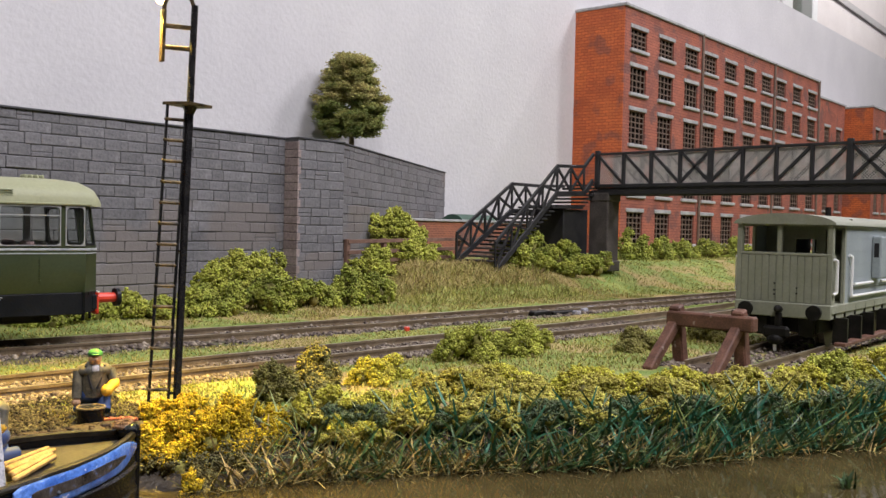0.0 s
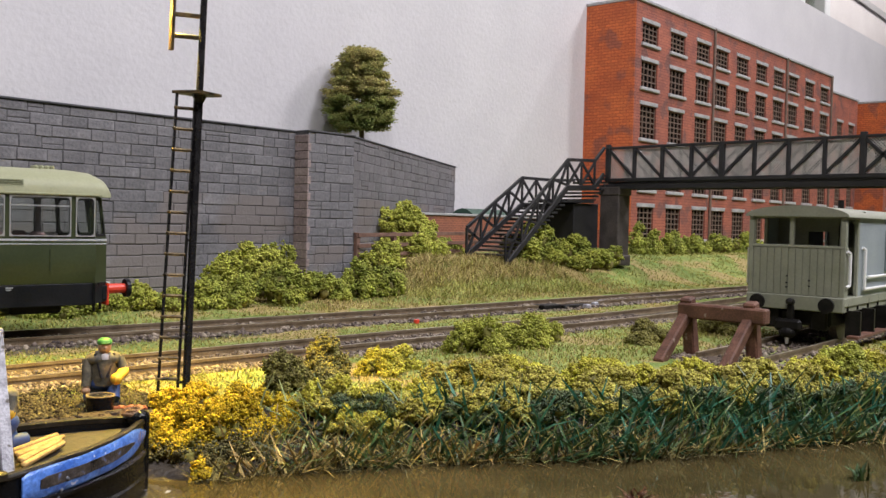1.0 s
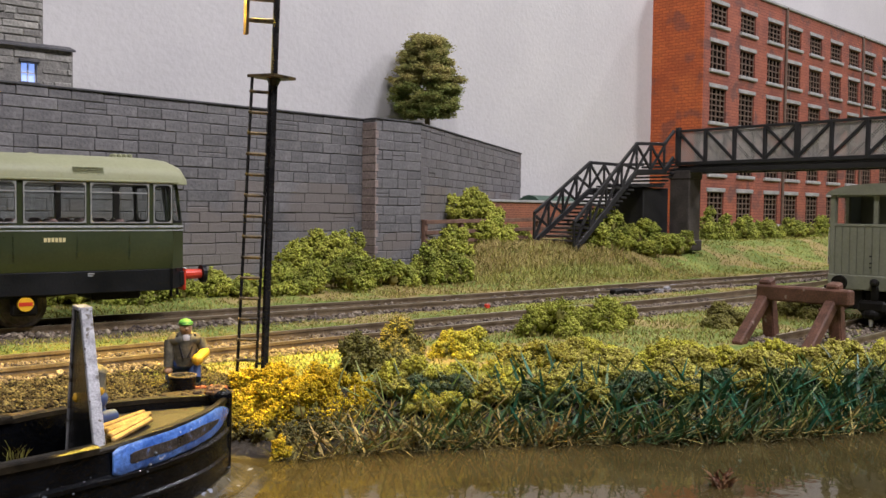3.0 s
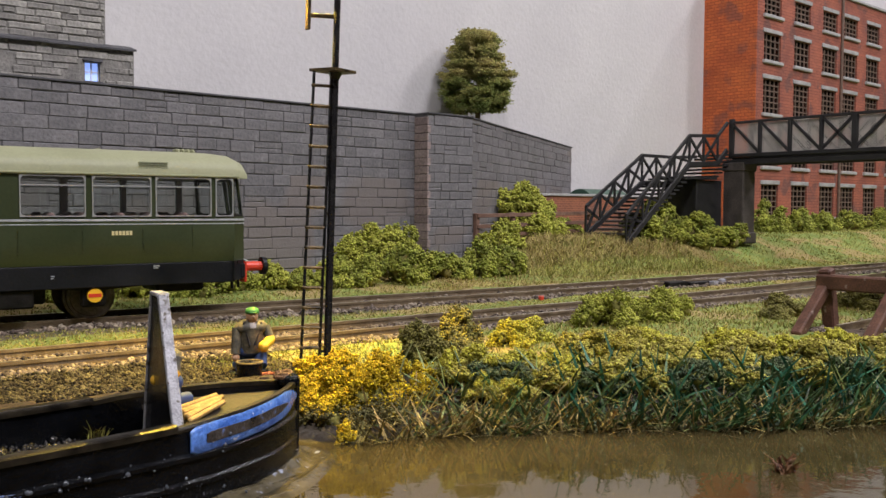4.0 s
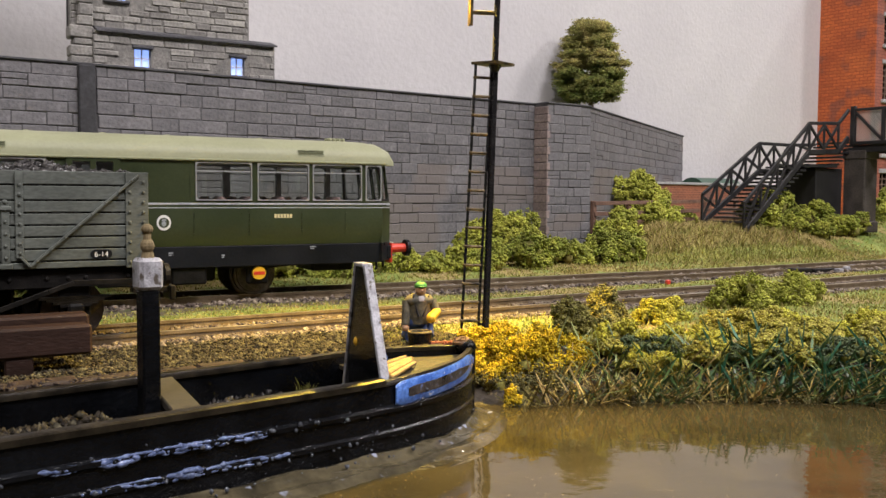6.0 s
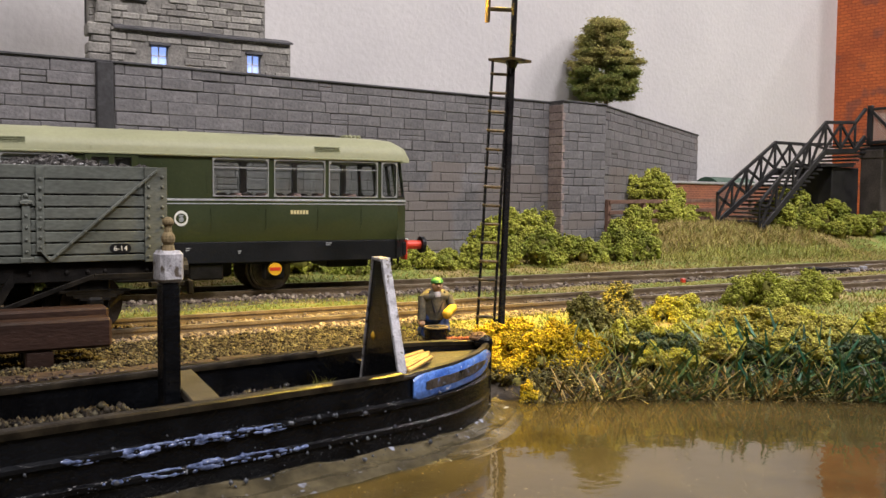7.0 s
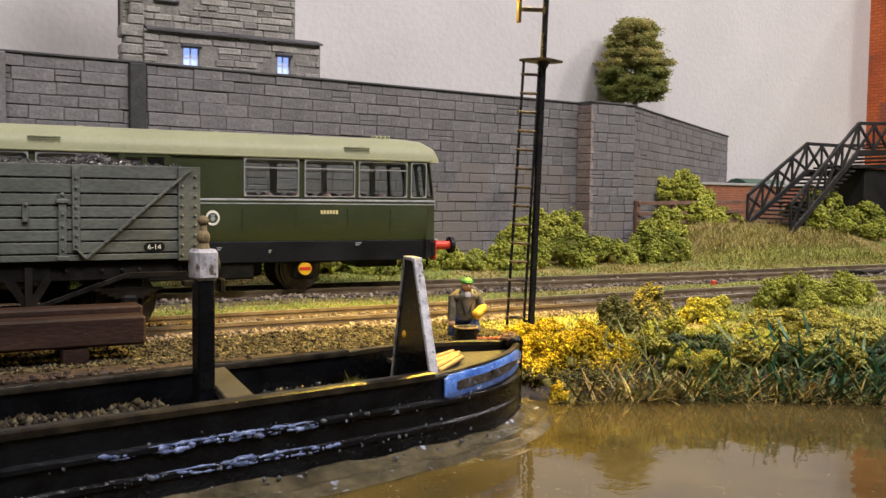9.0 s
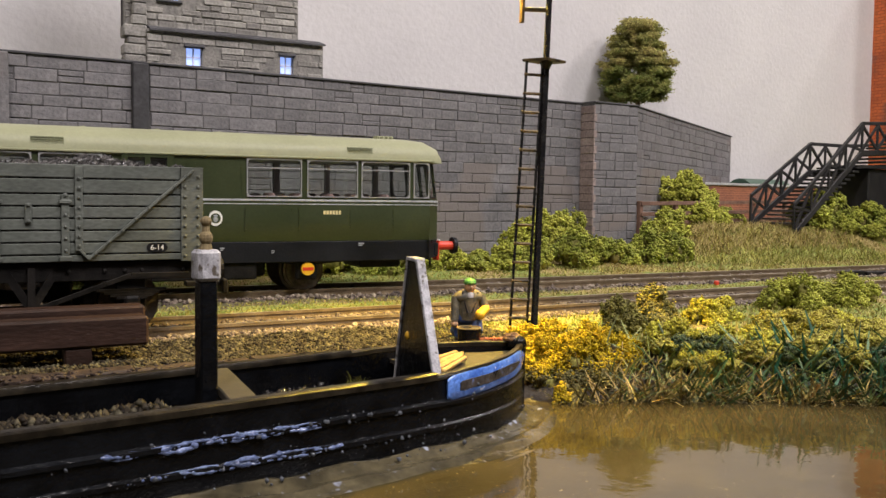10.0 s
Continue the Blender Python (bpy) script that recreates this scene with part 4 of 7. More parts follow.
for i in range(15):
    t = i / 14
    Geo().box(459 - 50 * t - 2.6, 459 - 50 * t + 2.6, YN, YF, 60.5 - 33.5 * t - 0.6, 60.5 - 33.5 * t + 0.6, 0.1).part("stair_tread", PIER if i > 10 else BRIDGE, bridge)
for i in range(7):
    t = i / 6
    Geo().box(508 - 20 * t - 2, 508 - 20 * t + 2, YN, YF, 77 - 14.5 * t - 0.6, 77 - 14.5 * t + 0.6, 0.1).part("stair_tread", BRIDGE, bridge)
Geo().box(470, 496, YN + 2, YF - 2, 22, 60, 0.4).part("stair_support", BRIDGE, bridge, "dark brick support under the landing")
g = Geo().box(500, 513, 348, 363, 20, 70, 0.6).box(499, 514, 347, 364, 20, 27, 0.6).box(499.3, 513.7, 347.3, 363.7, 66, 71.5, 0.5)
g.part("pier", PIER, bridge, "brown grey bridge pier")
Geo().box(X0, X1, 346, 361, 71.5, 73.4, 0.2).part("bearing", BRIDGE, bridge)

# ---- low brick wall, fence, hut ----
length = math.dist((436, 470), (640, 512))
low = Geo().box(0, length, 0, 8, 14, 50.5, 0.2).part("brick_wall", LOW_BRICK)
low.matrix_world = at(436, 470, 0, math.degrees(math.atan2(42, 204)))
tagged(low, "low red brick boundary wall with grey coping", "wall", kind="structure")
Geo().box(-1, length, -1.2, 9, 50.5, 52.4, 0.3).part("coping", SILL, low)
fence = thing("fence", "brown weathered wooden three-rail fence on the bank", "fence", 321, 396.5, 0, 13.2)
for x in (1, 36, 79.5, 123.5, 167):
    z = 23 + 0.011 * x
    Geo().box(x - 1.5, x + 1.5, -1.2, 1.2, z - 7, z + 16 + (1.6 if x > 100 else 0), 0.25).part("post", FENCE, fence)
for z in (26.3, 31.6, 37.6):
    Geo().beam((0, -1.6, z), (168, -1.6, z + 1.8), 0.8, 2.2, 0.15).part("rail", FENCE, fence)
hut = thing("hut", "dark green round-topped hut roof behind the brick wall", "hut", 520, 510, 0, 11)
ring = lambda x: [(x, 18 * math.cos(a), 30 + 27 * math.sin(a)) for a in [math.pi * i / 12 for i in range(13)]]
Geo().loft([ring(0), ring(58)]).part("roof", surf("dark_green_felt", (0.03, 0.075, 0.05), (0.05, 0.1, 0.07), size=8, rough=0.6), hut, smooth=True)
Geo().box(1, 57, -17, 17, 20, 30).part("body", LOW_BRICK, hut)


# ---- trees and bushes ----
def crown_points(r, n, w, d, h, lobes=18):
    """An uneven mass of lobes, each of many small buds: the lobes, the buds and points on the buds, with the lobe of each."""
    heads = []
    for _ in range(lobes):
        a, q = r.uniform(0, 2 * math.pi), math.sqrt(r.uniform(0, 1))
        z = (1 - q * q) ** 0.5 * r.uniform(0.2, 0.95)
        heads.append((q * math.cos(a) * 0.78, q * math.sin(a) * 0.78, z * 0.82, r.uniform(0.2, 0.36)))
    heads = np.array(heads)
    size = np.array((w / 2, d / 2, h))
    buds = int(22 * max(1, w / 22) ** 1.7)

    def facing(m):
        v = r.normal(0, 1, (m, 3))
        v /= np.linalg.norm(v, axis=1)[:, None]
        v[:, 2] = np.where(r.uniform(0, 1, m) < 0.72, np.abs(v[:, 2]), v[:, 2])
        return v

    of = np.repeat(np.arange(lobes), buds)
    bud = heads[of, :3] + facing(lobes * buds) * heads[of, 3:] * r.uniform(0.75, 1.12, (lobes * buds, 1)) * (1, 1, 0.8)
    bud[:, 2] = np.maximum(bud[:, 2], 0.02)
    rad = r.uniform(0.05, 0.115, lobes * buds) * min(1, 24 / w)
    which = r.integers(0, lobes * buds, n)
    p = bud[which] + facing(n) * (rad[which] * (1 + r.normal(0, 0.34, n)))[:, None]
    p[:, 2] = np.maximum(p[:, 2], r.uniform(-0.02, 0.08, n))
    mean = (w + d) / 4
    return heads[:, :3] * size, heads[:, 3] * mean, bud * size, rad * mean, of, p * size, of[which]


def bush(x, y, w, h, mat, n=900, size=1.15, seed=1, label="", z=None, flowers=None, d=None):
    """A foam bush: an empty at its foot with four clumps of foliage, and flowers where it has them."""
    r = np.random.default_rng(seed)
    base = (ground(x, y) if z is None else z) - 0.8
    n = int(n * max(1, w / 24) ** 1.2)
    root = thing("bush", label or "clumpy green foam bush", "bush", x, y, base, group="bushes")
    head, hrad, bud, brad, bof, p, which = crown_points(r, n, w, d or w * 0.85, h)
    top, btop = np.zeros(n, bool), np.zeros(len(bud), bool)
    if flowers is not None:
        top = p[:, 2] + r.normal(0, h * 0.07, n) > h * flowers[1]
        btop = bud[:, 2] > h * flowers[1]

    def clump(name, some, buds, radii, m):
        v, f = lumps(r, some, size * r.uniform(0.45, 1.25, len(some)), "tet", 0.5)
        v2, f2 = lumps(r, buds, radii * 0.8, "oct", 0.3)
        me = raw_mesh(name, np.concatenate([v, v2]), np.concatenate([f, f2 + len(v)]))
        me.materials.append(m)
        new(name, me).parent = root

    for k in range(4):
        one = (bof % 4 == k) & ~btop
        clump("foliage_clump", p[(which % 4 == k) & ~top], bud[one], brad[one], mat)
    if flowers is not None:
        clump("blossom", p[top], bud[btop], brad[btop], flowers[0])
    # dark olive lumps inside stand in for shade between the leaves
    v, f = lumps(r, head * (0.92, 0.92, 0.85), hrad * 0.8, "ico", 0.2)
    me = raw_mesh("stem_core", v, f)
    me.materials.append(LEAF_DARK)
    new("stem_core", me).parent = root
    return root


tree = thing("tree", "olive green model tree with a rounded crown behind the wall", "tree", 410, 503, 0)
g = Geo().cyl((0, 0, 24), (0.4, 0, 104), 2.8, 1.9, 9).cyl((0.4, 0, 104), (0.8, 0.3, 155), 1.9, 0.5, 8)
for i in range(16):
    a, z = i * 2.4, 109 + 3 * i
    g.cyl((0.5, 0.1, z), (0.5 + 15 * math.cos(a), 15 * math.sin(a), z + 6), 0.6, 0.2, 6)
g.part("trunk", BARK, tree)
r = np.random.default_rng(77)
# flat tiers of small leaves: height, reach
TIERS = ((110.5, 17), (115, 21.5), (121, 23.5), (127.5, 25.5), (134, 24.5), (140.5, 22), (147, 20.5), (153, 18.5), (158.5, 15.5), (162.5, 10))
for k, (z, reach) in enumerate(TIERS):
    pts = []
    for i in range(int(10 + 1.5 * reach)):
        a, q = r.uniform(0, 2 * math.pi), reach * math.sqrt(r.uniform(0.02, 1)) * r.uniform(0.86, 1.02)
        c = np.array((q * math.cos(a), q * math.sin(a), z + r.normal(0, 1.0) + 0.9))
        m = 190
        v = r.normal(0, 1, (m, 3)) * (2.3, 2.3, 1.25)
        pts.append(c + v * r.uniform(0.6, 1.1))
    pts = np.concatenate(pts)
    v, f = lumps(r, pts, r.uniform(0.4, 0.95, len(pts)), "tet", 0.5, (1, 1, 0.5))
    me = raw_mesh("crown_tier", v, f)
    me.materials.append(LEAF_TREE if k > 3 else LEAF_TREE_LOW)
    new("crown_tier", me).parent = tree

WALL_BUSHES = [(55, 336, 14, 18), (69, 335, 22, 19), (88, 333, 24, 12), (110, 334, 29, 21), (125, 332, 14, 11), (140, 333, 33, 24), (162, 332, 16, 12), (175, 330, 18, 10), (191, 328, 18, 11), (190, 330, 19, 14), (201, 330, 22, 18), (224, 329, 25, 20), (231, 359, 44, 30), (246, 360, 24, 24), (40, 336, 24, 15), (15, 334, 26, 14), (-10, 333, 24, 16), (-40, 332, 28, 15), (-70, 330, 30, 17)]
for i, (x, y, w, h) in enumerate(WALL_BUSHES):
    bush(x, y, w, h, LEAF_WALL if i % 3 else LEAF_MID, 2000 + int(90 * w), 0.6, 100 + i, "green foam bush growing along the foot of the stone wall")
bush(379, 423, 56, 38, LEAF_MID, 11000, 0.7, 130, "large bright green bush on the bank against the wall", z=23)
bush(397, 426, 42, 31, LEAF_MID, 7000, 0.7, 152, "large bright green bush on the bank against the wall", z=23)
bush(424, 428, 26, 14, LEAF_WALL, 2600, 0.7, 135, "low green bush behind the fence", z=23)
bush(327, 380, 30, 20, LEAF_MID, 4200, 0.7, 131, "green foam bush beside the buttress", z=19)
bush(275, 338, 19, 19, LEAF_WALL, 3000, 0.7, 132, "olive foam bush below the buttress")
bush(291, 336, 24, 19, LEAF_WALL, 3600, 0.7, 138, "olive foam bush at the foot of the bank")
bush(252, 338, 23, 15, LEAF_WALL, 3200, 0.7, 136, "green foam bush below the buttress")
bush(262, 336, 15, 11, LEAF_WALL, 2400, 0.7, 137, "green foam bush below the buttress")
bush(441, 370, 46, 30, LEAF_WALL, 6200, 0.75, 133, "dark green bush below the footbridge stairs", z=20)
bush(470, 360, 46, 23, LEAF_WALL, 4200, 0.75, 139, "dark green bush below the footbridge stairs", z=20)
bush(492, 350, 30, 14, LEAF_WALL, 3000, 0.75, 134, "dark green bush below the footbridge stairs", z=20)
for i, (x, y, w, h) in enumerate([(548, 385, 26, 22), (598, 392, 32, 27), (640, 394, 26, 20), (680, 398, 32, 20), (740, 408, 34, 18), (800, 415, 38, 22), (590, 392, 24, 12)]):
    bush(x, y, w, h, LEAF_WALL, 2600, 0.8, 140 + i, "green bush on the bank before the mill", z=24)
BANK = [
    # behind the yellow bush and at the track
    (117, 168, 12.5, 9.4, LEAF_DARK, 0), (126, 167, 10, 7, LEAF_DARK, 0), (132, 171, 13.5, 11, LEAF_DARK, 0), (147, 171, 12, 8, LEAF_LIME, 0), (156, 173, 13, 7.4, LEAF_LIME, 0),
    (198, 186, 21, 11.4, LEAF_MID, 0), (216, 184, 20, 11.2, LEAF_MID, 0), (232, 188, 12, 9, LEAF_MID, 0),
    # along the top of the reeds
    (111, 150, 6, 6.4, LEAF_OLIVE, 2), (118, 150.5, 9, 6.8, LEAF_OLIVE, 2), (121, 145, 8, 4.9, LEAF_OLIVE, 1), (129, 147, 9, 5, LEAF_OLIVE, 2), (137, 146, 9, 4.4, LEAF_OLIVE, 1),
    (143, 146, 11, 6.8, LEAF_OLIVE, 0), (156, 152, 15, 7.4, LEAF_OLIVE, 0), (161, 146, 12, 6.2, LEAF_OLIVE, 0), (182, 158, 17, 5, LEAF_LIME, 0), (153, 138, 13, 5, LEAF_OLIVE, 0), (164, 134, 13, 5.6, LEAF_OLIVE, 0), (172, 142, 12, 4.4, LEAF_OLIVE, 0),
    (148, 130, 11, 5.2, LEAF_OLIVE, 0), (133, 138, 10, 4.4, LEAF_OLIVE, 1), (118, 141, 9, 4.4, LEAF_OLIVE, 1),
    (114, 144, 8, 5, LEAF_OLIVE, 1), (122, 139.5, 9, 4.6, LEAF_OLIVE, 1), (130, 136, 9, 5, LEAF_OLIVE, 1), (140, 132, 10, 5.2, LEAF_OLIVE, 0), (154, 126, 11, 5.4, LEAF_OLIVE, 0), (165, 119, 12, 5.4, LEAF_OLIVE, 0),
    (178, 132, 17, 7.2, LEAF_LIME, 0), (192, 138, 18, 5.4, LEAF_LIME, 0), (174, 122, 16, 7, LEAF_OLIVE, 0), (188, 124, 18, 7.8, LEAF_LIME, 0), (187, 112, 17, 7.6, LEAF_OLIVE, 0), (200, 117, 18, 7, LEAF_LIME, 0), (201, 106, 17, 7.4, LEAF_OLIVE, 0), (214, 108, 16, 6.6, LEAF_OLIVE, 0),
    (262, 168, 16, 9, LEAF_DARK, 0), (254, 166, 12, 6, LEAF_DARK, 0), (304, 166, 24, 8, LEAF_DARK, 0), (215, 96, 16, 7.4, LEAF_OLIVE, 0), (228, 100, 18, 8, LEAF_LIME, 0), (243, 97, 20, 9.4, LEAF_MID, 0), (258, 92, 20, 10, LEAF_LIME, 0), (275, 86, 24, 12, LEAF_LIME, 0), (234, 78, 18, 8, LEAF_OLIVE, 0), (252, 72, 20, 10, LEAF_OLIVE, 0),
]
vary = random.Random(12)
for i, (x, y, w, h, m, fl) in enumerate(BANK):
    h *= vary.uniform(0.95, 1.12)
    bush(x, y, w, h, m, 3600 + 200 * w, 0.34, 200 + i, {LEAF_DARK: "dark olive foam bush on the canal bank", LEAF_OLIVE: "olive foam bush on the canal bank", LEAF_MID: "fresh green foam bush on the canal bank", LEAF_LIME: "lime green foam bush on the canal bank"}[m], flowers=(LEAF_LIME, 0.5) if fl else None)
for i in range(26):
    x = 112 + 5.4 * i + vary.uniform(-1.5, 1.5)
    y = float(np.interp(x, SHORE_X, SHORE_Y)) + vary.uniform(11, 15)
    bush(x, y, vary.uniform(8, 12), vary.uniform(3.6, 5.6), LEAF_TEAL if i % 3 else LEAF_OLIVE, 2600, 0.3, 400 + i, "dull green undergrowth among the reeds", z=ground(x, y) + 0.4)
for i, (x, y, w, h, z, low) in enumerate(((85, 158, 18, 13, 0.5, 0.36), (101, 153.5, 19, 16, -1, 0.46), (92, 164, 20, 10, 4, 0.1), (109, 155, 13, 12.5, -0.5, 0.5), (94, 152.5, 16, 14, -1, 0.48))):
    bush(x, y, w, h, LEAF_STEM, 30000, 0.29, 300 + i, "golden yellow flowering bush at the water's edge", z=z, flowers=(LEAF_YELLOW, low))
bush(84.5, 147, 4.2, 5, LEAF_YELLOW, 900, 0.3, 306, "small tuft of yellow flowers above the water", z=-1)


def sheaf(name, mats, parts, label, category, seed, droop=0.25, least=0.1):
    """Grass or reeds: groups of (root spots, length, width, lean) in one object."""
    r = np.random.default_rng(seed)
    vs, fs, ss, k = [], [], [], 0
    for slot, (roots, length, width, lean) in enumerate(parts):
        v, f = blades(r, np.asarray(roots), length, width, lean, droop, least)
        vs.append(v)
        fs.append(f + k)
        ss.append(np.full(len(f), slot))
        k += len(v)
    me = raw_mesh(name, np.concatenate(vs), np.concatenate(fs), np.concatenate(ss))
    for m in mats:
        me.materials.append(m)
    return tagged(new(name, me), label, category, kind="stuff")


def bank_roots(r, n, d0, d1, x0=96, x1=330):
    out = []
    for _ in range(n):
        x = r.uniform(x0, x1)
        y = shore(x) + r.uniform(d0, d1)
        out.append((x, y, max(-1.2, ground(x, y) - 0.2)))
    return out


r = np.random.default_rng(9)
sheaf("reeds", [REED, REED_DRY, REED_TEAL, LEAF_STEM, REED_LIGHT, REED_DRY, REED_DEAD, REED_LIGHT, REED, REED_DRY], [
    (bank_roots(r, 1700, -1, 12, 108), 9.0, 0.62, 1.3), (bank_roots(r, 300, -1, 8, 98, 200), 8.5, 0.42, 1.4), (bank_roots(r, 800, 0, 12, 128), 9.5, 0.8, 1.1),
    (bank_roots(r, 500, -2.5, 2, 84, 180), 6.5, 0.36, 1.56), (bank_roots(r, 420, 0, 11, 102), 9.0, 0.46, 1.3), (bank_roots(r, 240, -2.5, 3, 100, 240), 7.0, 0.34, 1.56), (bank_roots(r, 160, 1, 12, 110), 4.5, 1.0, 1.4),
    (bank_roots(r, 420, 1, 13, 100, 240), 9.0, 0.46, 1.62), (bank_roots(r, 520, 0, 12, 94, 260), 8.5, 0.55, 1.6), (bank_roots(r, 260, -1, 9, 90, 132), 7.5, 0.4, 1.5)],
    "tangled green and straw-coloured reeds at the water's edge", "reeds", 10, 0.1, 0.3)


def field(r, n, x0, x1, y0, y1, keep=lambda x, y: True):
    out = []
    while len(out) < n:
        x, y = r.uniform(x0, x1), r.uniform(y0, y1)
        if keep(x, y):
            out.append((x, y, ground(x, y) - 0.2))
    return out


mid = lambda x, y: abs(y - near_line(FAR, x)) > 19 and abs(y - near_line(NEAR, x)) > 19
sheaf("verge_grass", [GRASS, GRASS_TAN], [(field(r, 11000, -80, 420, 228, 262, mid), 1.0, 0.32, 1.1), (field(r, 3500, -80, 420, 228, 262, mid), 1.1, 0.32, 1.1)], "short green static grass between the tracks", "grass", 11)
sheaf("bank_grass", [GRASS, GRASS_TAN, GRASS_TAN, GRASS], [(field(r, 20000, 225, 760, 296, 400), 1.7, 0.42, 1.0), (field(r, 9000, 225, 480, 298, 390), 2.1, 0.4, 1.0), (field(r, 5500, 296, 440, 338, 388), 5.2, 0.42, 1.25), (field(r, 4500, 296, 440, 314, 372), 4.4, 0.42, 1.25)], "green and tan static grass on the embankment", "grass", 12)
sheaf("wall_grass", [GRASS, GRASS_TAN], [(field(r, 8000, -120, 240, 300, 345), 1.5, 0.36, 1.1), (field(r, 1800, -120, 240, 300, 340), 1.6, 0.36, 1.1)], "green static grass below the stone wall", "grass", 13)
yard = lambda x, y: y - shore(x) > 20 and x > 104 and abs(y - near_line(SIDING, x)) > 15
sheaf("yard_grass", [GRASS, GRASS_TAN, GRASS], [(field(r, 9000, 104, 330, 90, 198, yard), 1.5, 0.36, 1.0), (field(r, 2500, 104, 330, 90, 198, yard), 1.7, 0.36, 1.0), (field(r, 4000, 74, 112, 168, 197), 1.0, 0.3, 1.1)], "green static grass behind the canal bushes", "grass", 14)


# ---- green railcar on the far track ----
def text_part(body, size, mat, parent, m, name="lettering", label=""):
    """Letters as a thin mesh, size mm high, at the pose m."""
    data = bpy.data.curves.new(name, "FONT")
    data.body, data.size, data.extrude, data.align_x = body, size * MM, 0.03 * MM, "CENTER"
    tmp = new(name, data)
    me = bpy.data.meshes.new_from_object(tmp.evaluated_get(bpy.context.evaluated_depsgraph_get()))
    bpy.data.objects.remove(tmp)
    me.materials.clear()
    me.materials.append(mat)
    ob = new(name, me)
    ob.parent, ob.matrix_basis = parent, m
    return tagged(ob, label)


def rounded(g, x0, x1, z0, z1, r, ya, yb):
    """Fills the four corners of an opening so that they are round."""
    for cx, cz, sx, sz in ((x0, z0, 1, 1), (x1, z0, -1, 1), (x1, z1, -1, -1), (x0, z1, 1, -1)):
        arc = [(cx + sx * r * (1 - math.cos(a)), cz + sz * r * (1 - math.sin(a))) for a in [math.pi / 2 * k / 4 for k in range(5)]]
        flat = [(cx, cz), *arc]
        n = len(flat)
        g.add([(x, y, z) for y in (ya, yb) for x, z in flat], [tuple(range(n)), tuple(range(2 * n - 1, n - 1, -1)), *[(i, i + n, (i + 1) % n + n, (i + 1) % n) for i in range(n)]])


def railcar():
    """Local: x from the leading corner to the rear, y=0 on the centre line (the camera's side is -y), z=0 on the rail."""
    root = thing("railcar", "dark green four-wheeled diesel railcar with cream whiskers and pale roof", "railcar")
    L, W = 166.0, 16.2
    zb, zg, zs, zw0, zw1, zr = 9.2, 15.6, 27.4, 29.2, 40.2, 41.2
    wins = [(5, 11), (13.4, 29.6), (32.2, 48.0), (50, 65.4), (104.7, 120.7), (122.7, 138.2), (139.7, 155.4), (157.0, 162)]
    door = (70.4, 84.2)
    holes = [(a, b, zw0, zw1) for a, b in wins] + [(door[0] + 1.6, door[0] + 6.1, 29.2, 39.8), (door[0] + 7.5, door[0] + 12, 29.2, 39.8)]
    Geo().box(2, L - 2, -W + 1, W - 1, zg - 1, zg).part("floor", UNDER, root)
    for s in (-1, 1):
        g = Geo()
        g.panel(2.6, L - 3.5, zs, zr, holes, -W * 1.0, -W + 0.8)
        rows = []
        for x in (2.6, L - 3.5):
            rows.append([(x, -W, zs), (x, -W - 0.3, 24.6), (x, -W - 0.4, 22.2), (x, -W - 0.25, 19.6), (x, -W + 0.2, 17.4), (x, -W + 0.9, zg), (x, -W + 1.9, zg), (x, -W + 0.8, zs)])
        g.loft(rows)
        if s > 0:
            g.v = [(x, -y, z) for x, y, z in g.v]
            g.f = [q[::-1] for q in g.f]
        side = g.part("body_side", GREEN, root, "dark green body side", smooth=True)
        lining = Geo().panel(3.6, L - 4.5, zg + 0.2, zr, holes, -W + 0.95, -W + 1.15)
        if s > 0:
            lining.v = [(x, -y, z) for x, y, z in lining.v]
            lining.f = [q[::-1] for q in lining.f]
        lining.part("inner_lining", COACH_INSIDE, side)
        y = s * (W - 0.75)
        v = Geo().box(2.6, L - 3, min(y, y - s * 0.9), max(y, y - s * 0.9), zb, zg - 0.1, 0.2)
        v.part("valance", VALANCE, root, "black lower valance")
        for a, b in ((2.6, door[0] - 0.3), (door[1] + 0.3, L - 2)):
            ly = s * (W + 0.16)
            Geo().box(a, b, min(ly, ly - s * 0.3), max(ly, ly - s * 0.3), 27.7, 28.35, 0.1).part("waist_band", LINE_GREY, side)
            Geo().box(a, b, min(ly, ly - s * 0.3), max(ly, ly - s * 0.3), 26.75, 27.05, 0.05).part("waist_line", LINE_GREY, side)
        for a, b in wins:
            yy = s * (W + 0.12)
            t = Geo().panel(a - 0.18, b + 0.18, zw0 - 0.16, zw1 + 0.18, [(a + 0.12, b - 0.12, zw0 + 0.14, zw1 - 0.14)], -0.2, 0.0)
            rounded(t, a + 0.12, b - 0.12, zw0 + 0.14, zw1 - 0.14, 1.1, -0.2, 0.0)
            if b - a > 10:
                t.box(a, b, -0.2, 0.02, zw1 - 2.7, zw1 - 2.35)
            t.v = [(px, yy + (py if s < 0 else -py), pz) for px, py, pz in t.v]
            w = t.part("window", SILVER, side, "silver-trimmed coach window")
            p = Geo().box(a, b, min(s * (W - 0.35), s * (W - 0.2)), max(s * (W - 0.35), s * (W - 0.2)), zw0, zw1).part("pane", COACH_GLASS, w)
        d = Geo().panel(door[0], door[1], 19.2, 40.6, [(door[0] + 1.6, door[0] + 6.1, 29.2, 39.8), (door[0] + 7.5, door[0] + 12, 29.2, 39.8)], -0.12, 0.2)
        d.box(door[0] - 0.15, door[1] + 0.15, -0.28, 0.1, 40.6, 41.0)
        d.v = [(px, s * (W + 0.42) + (py if s < 0 else -py), pz) for px, py, pz in d.v]
        dd = d.part("door", GREEN, side, "dark green double door")
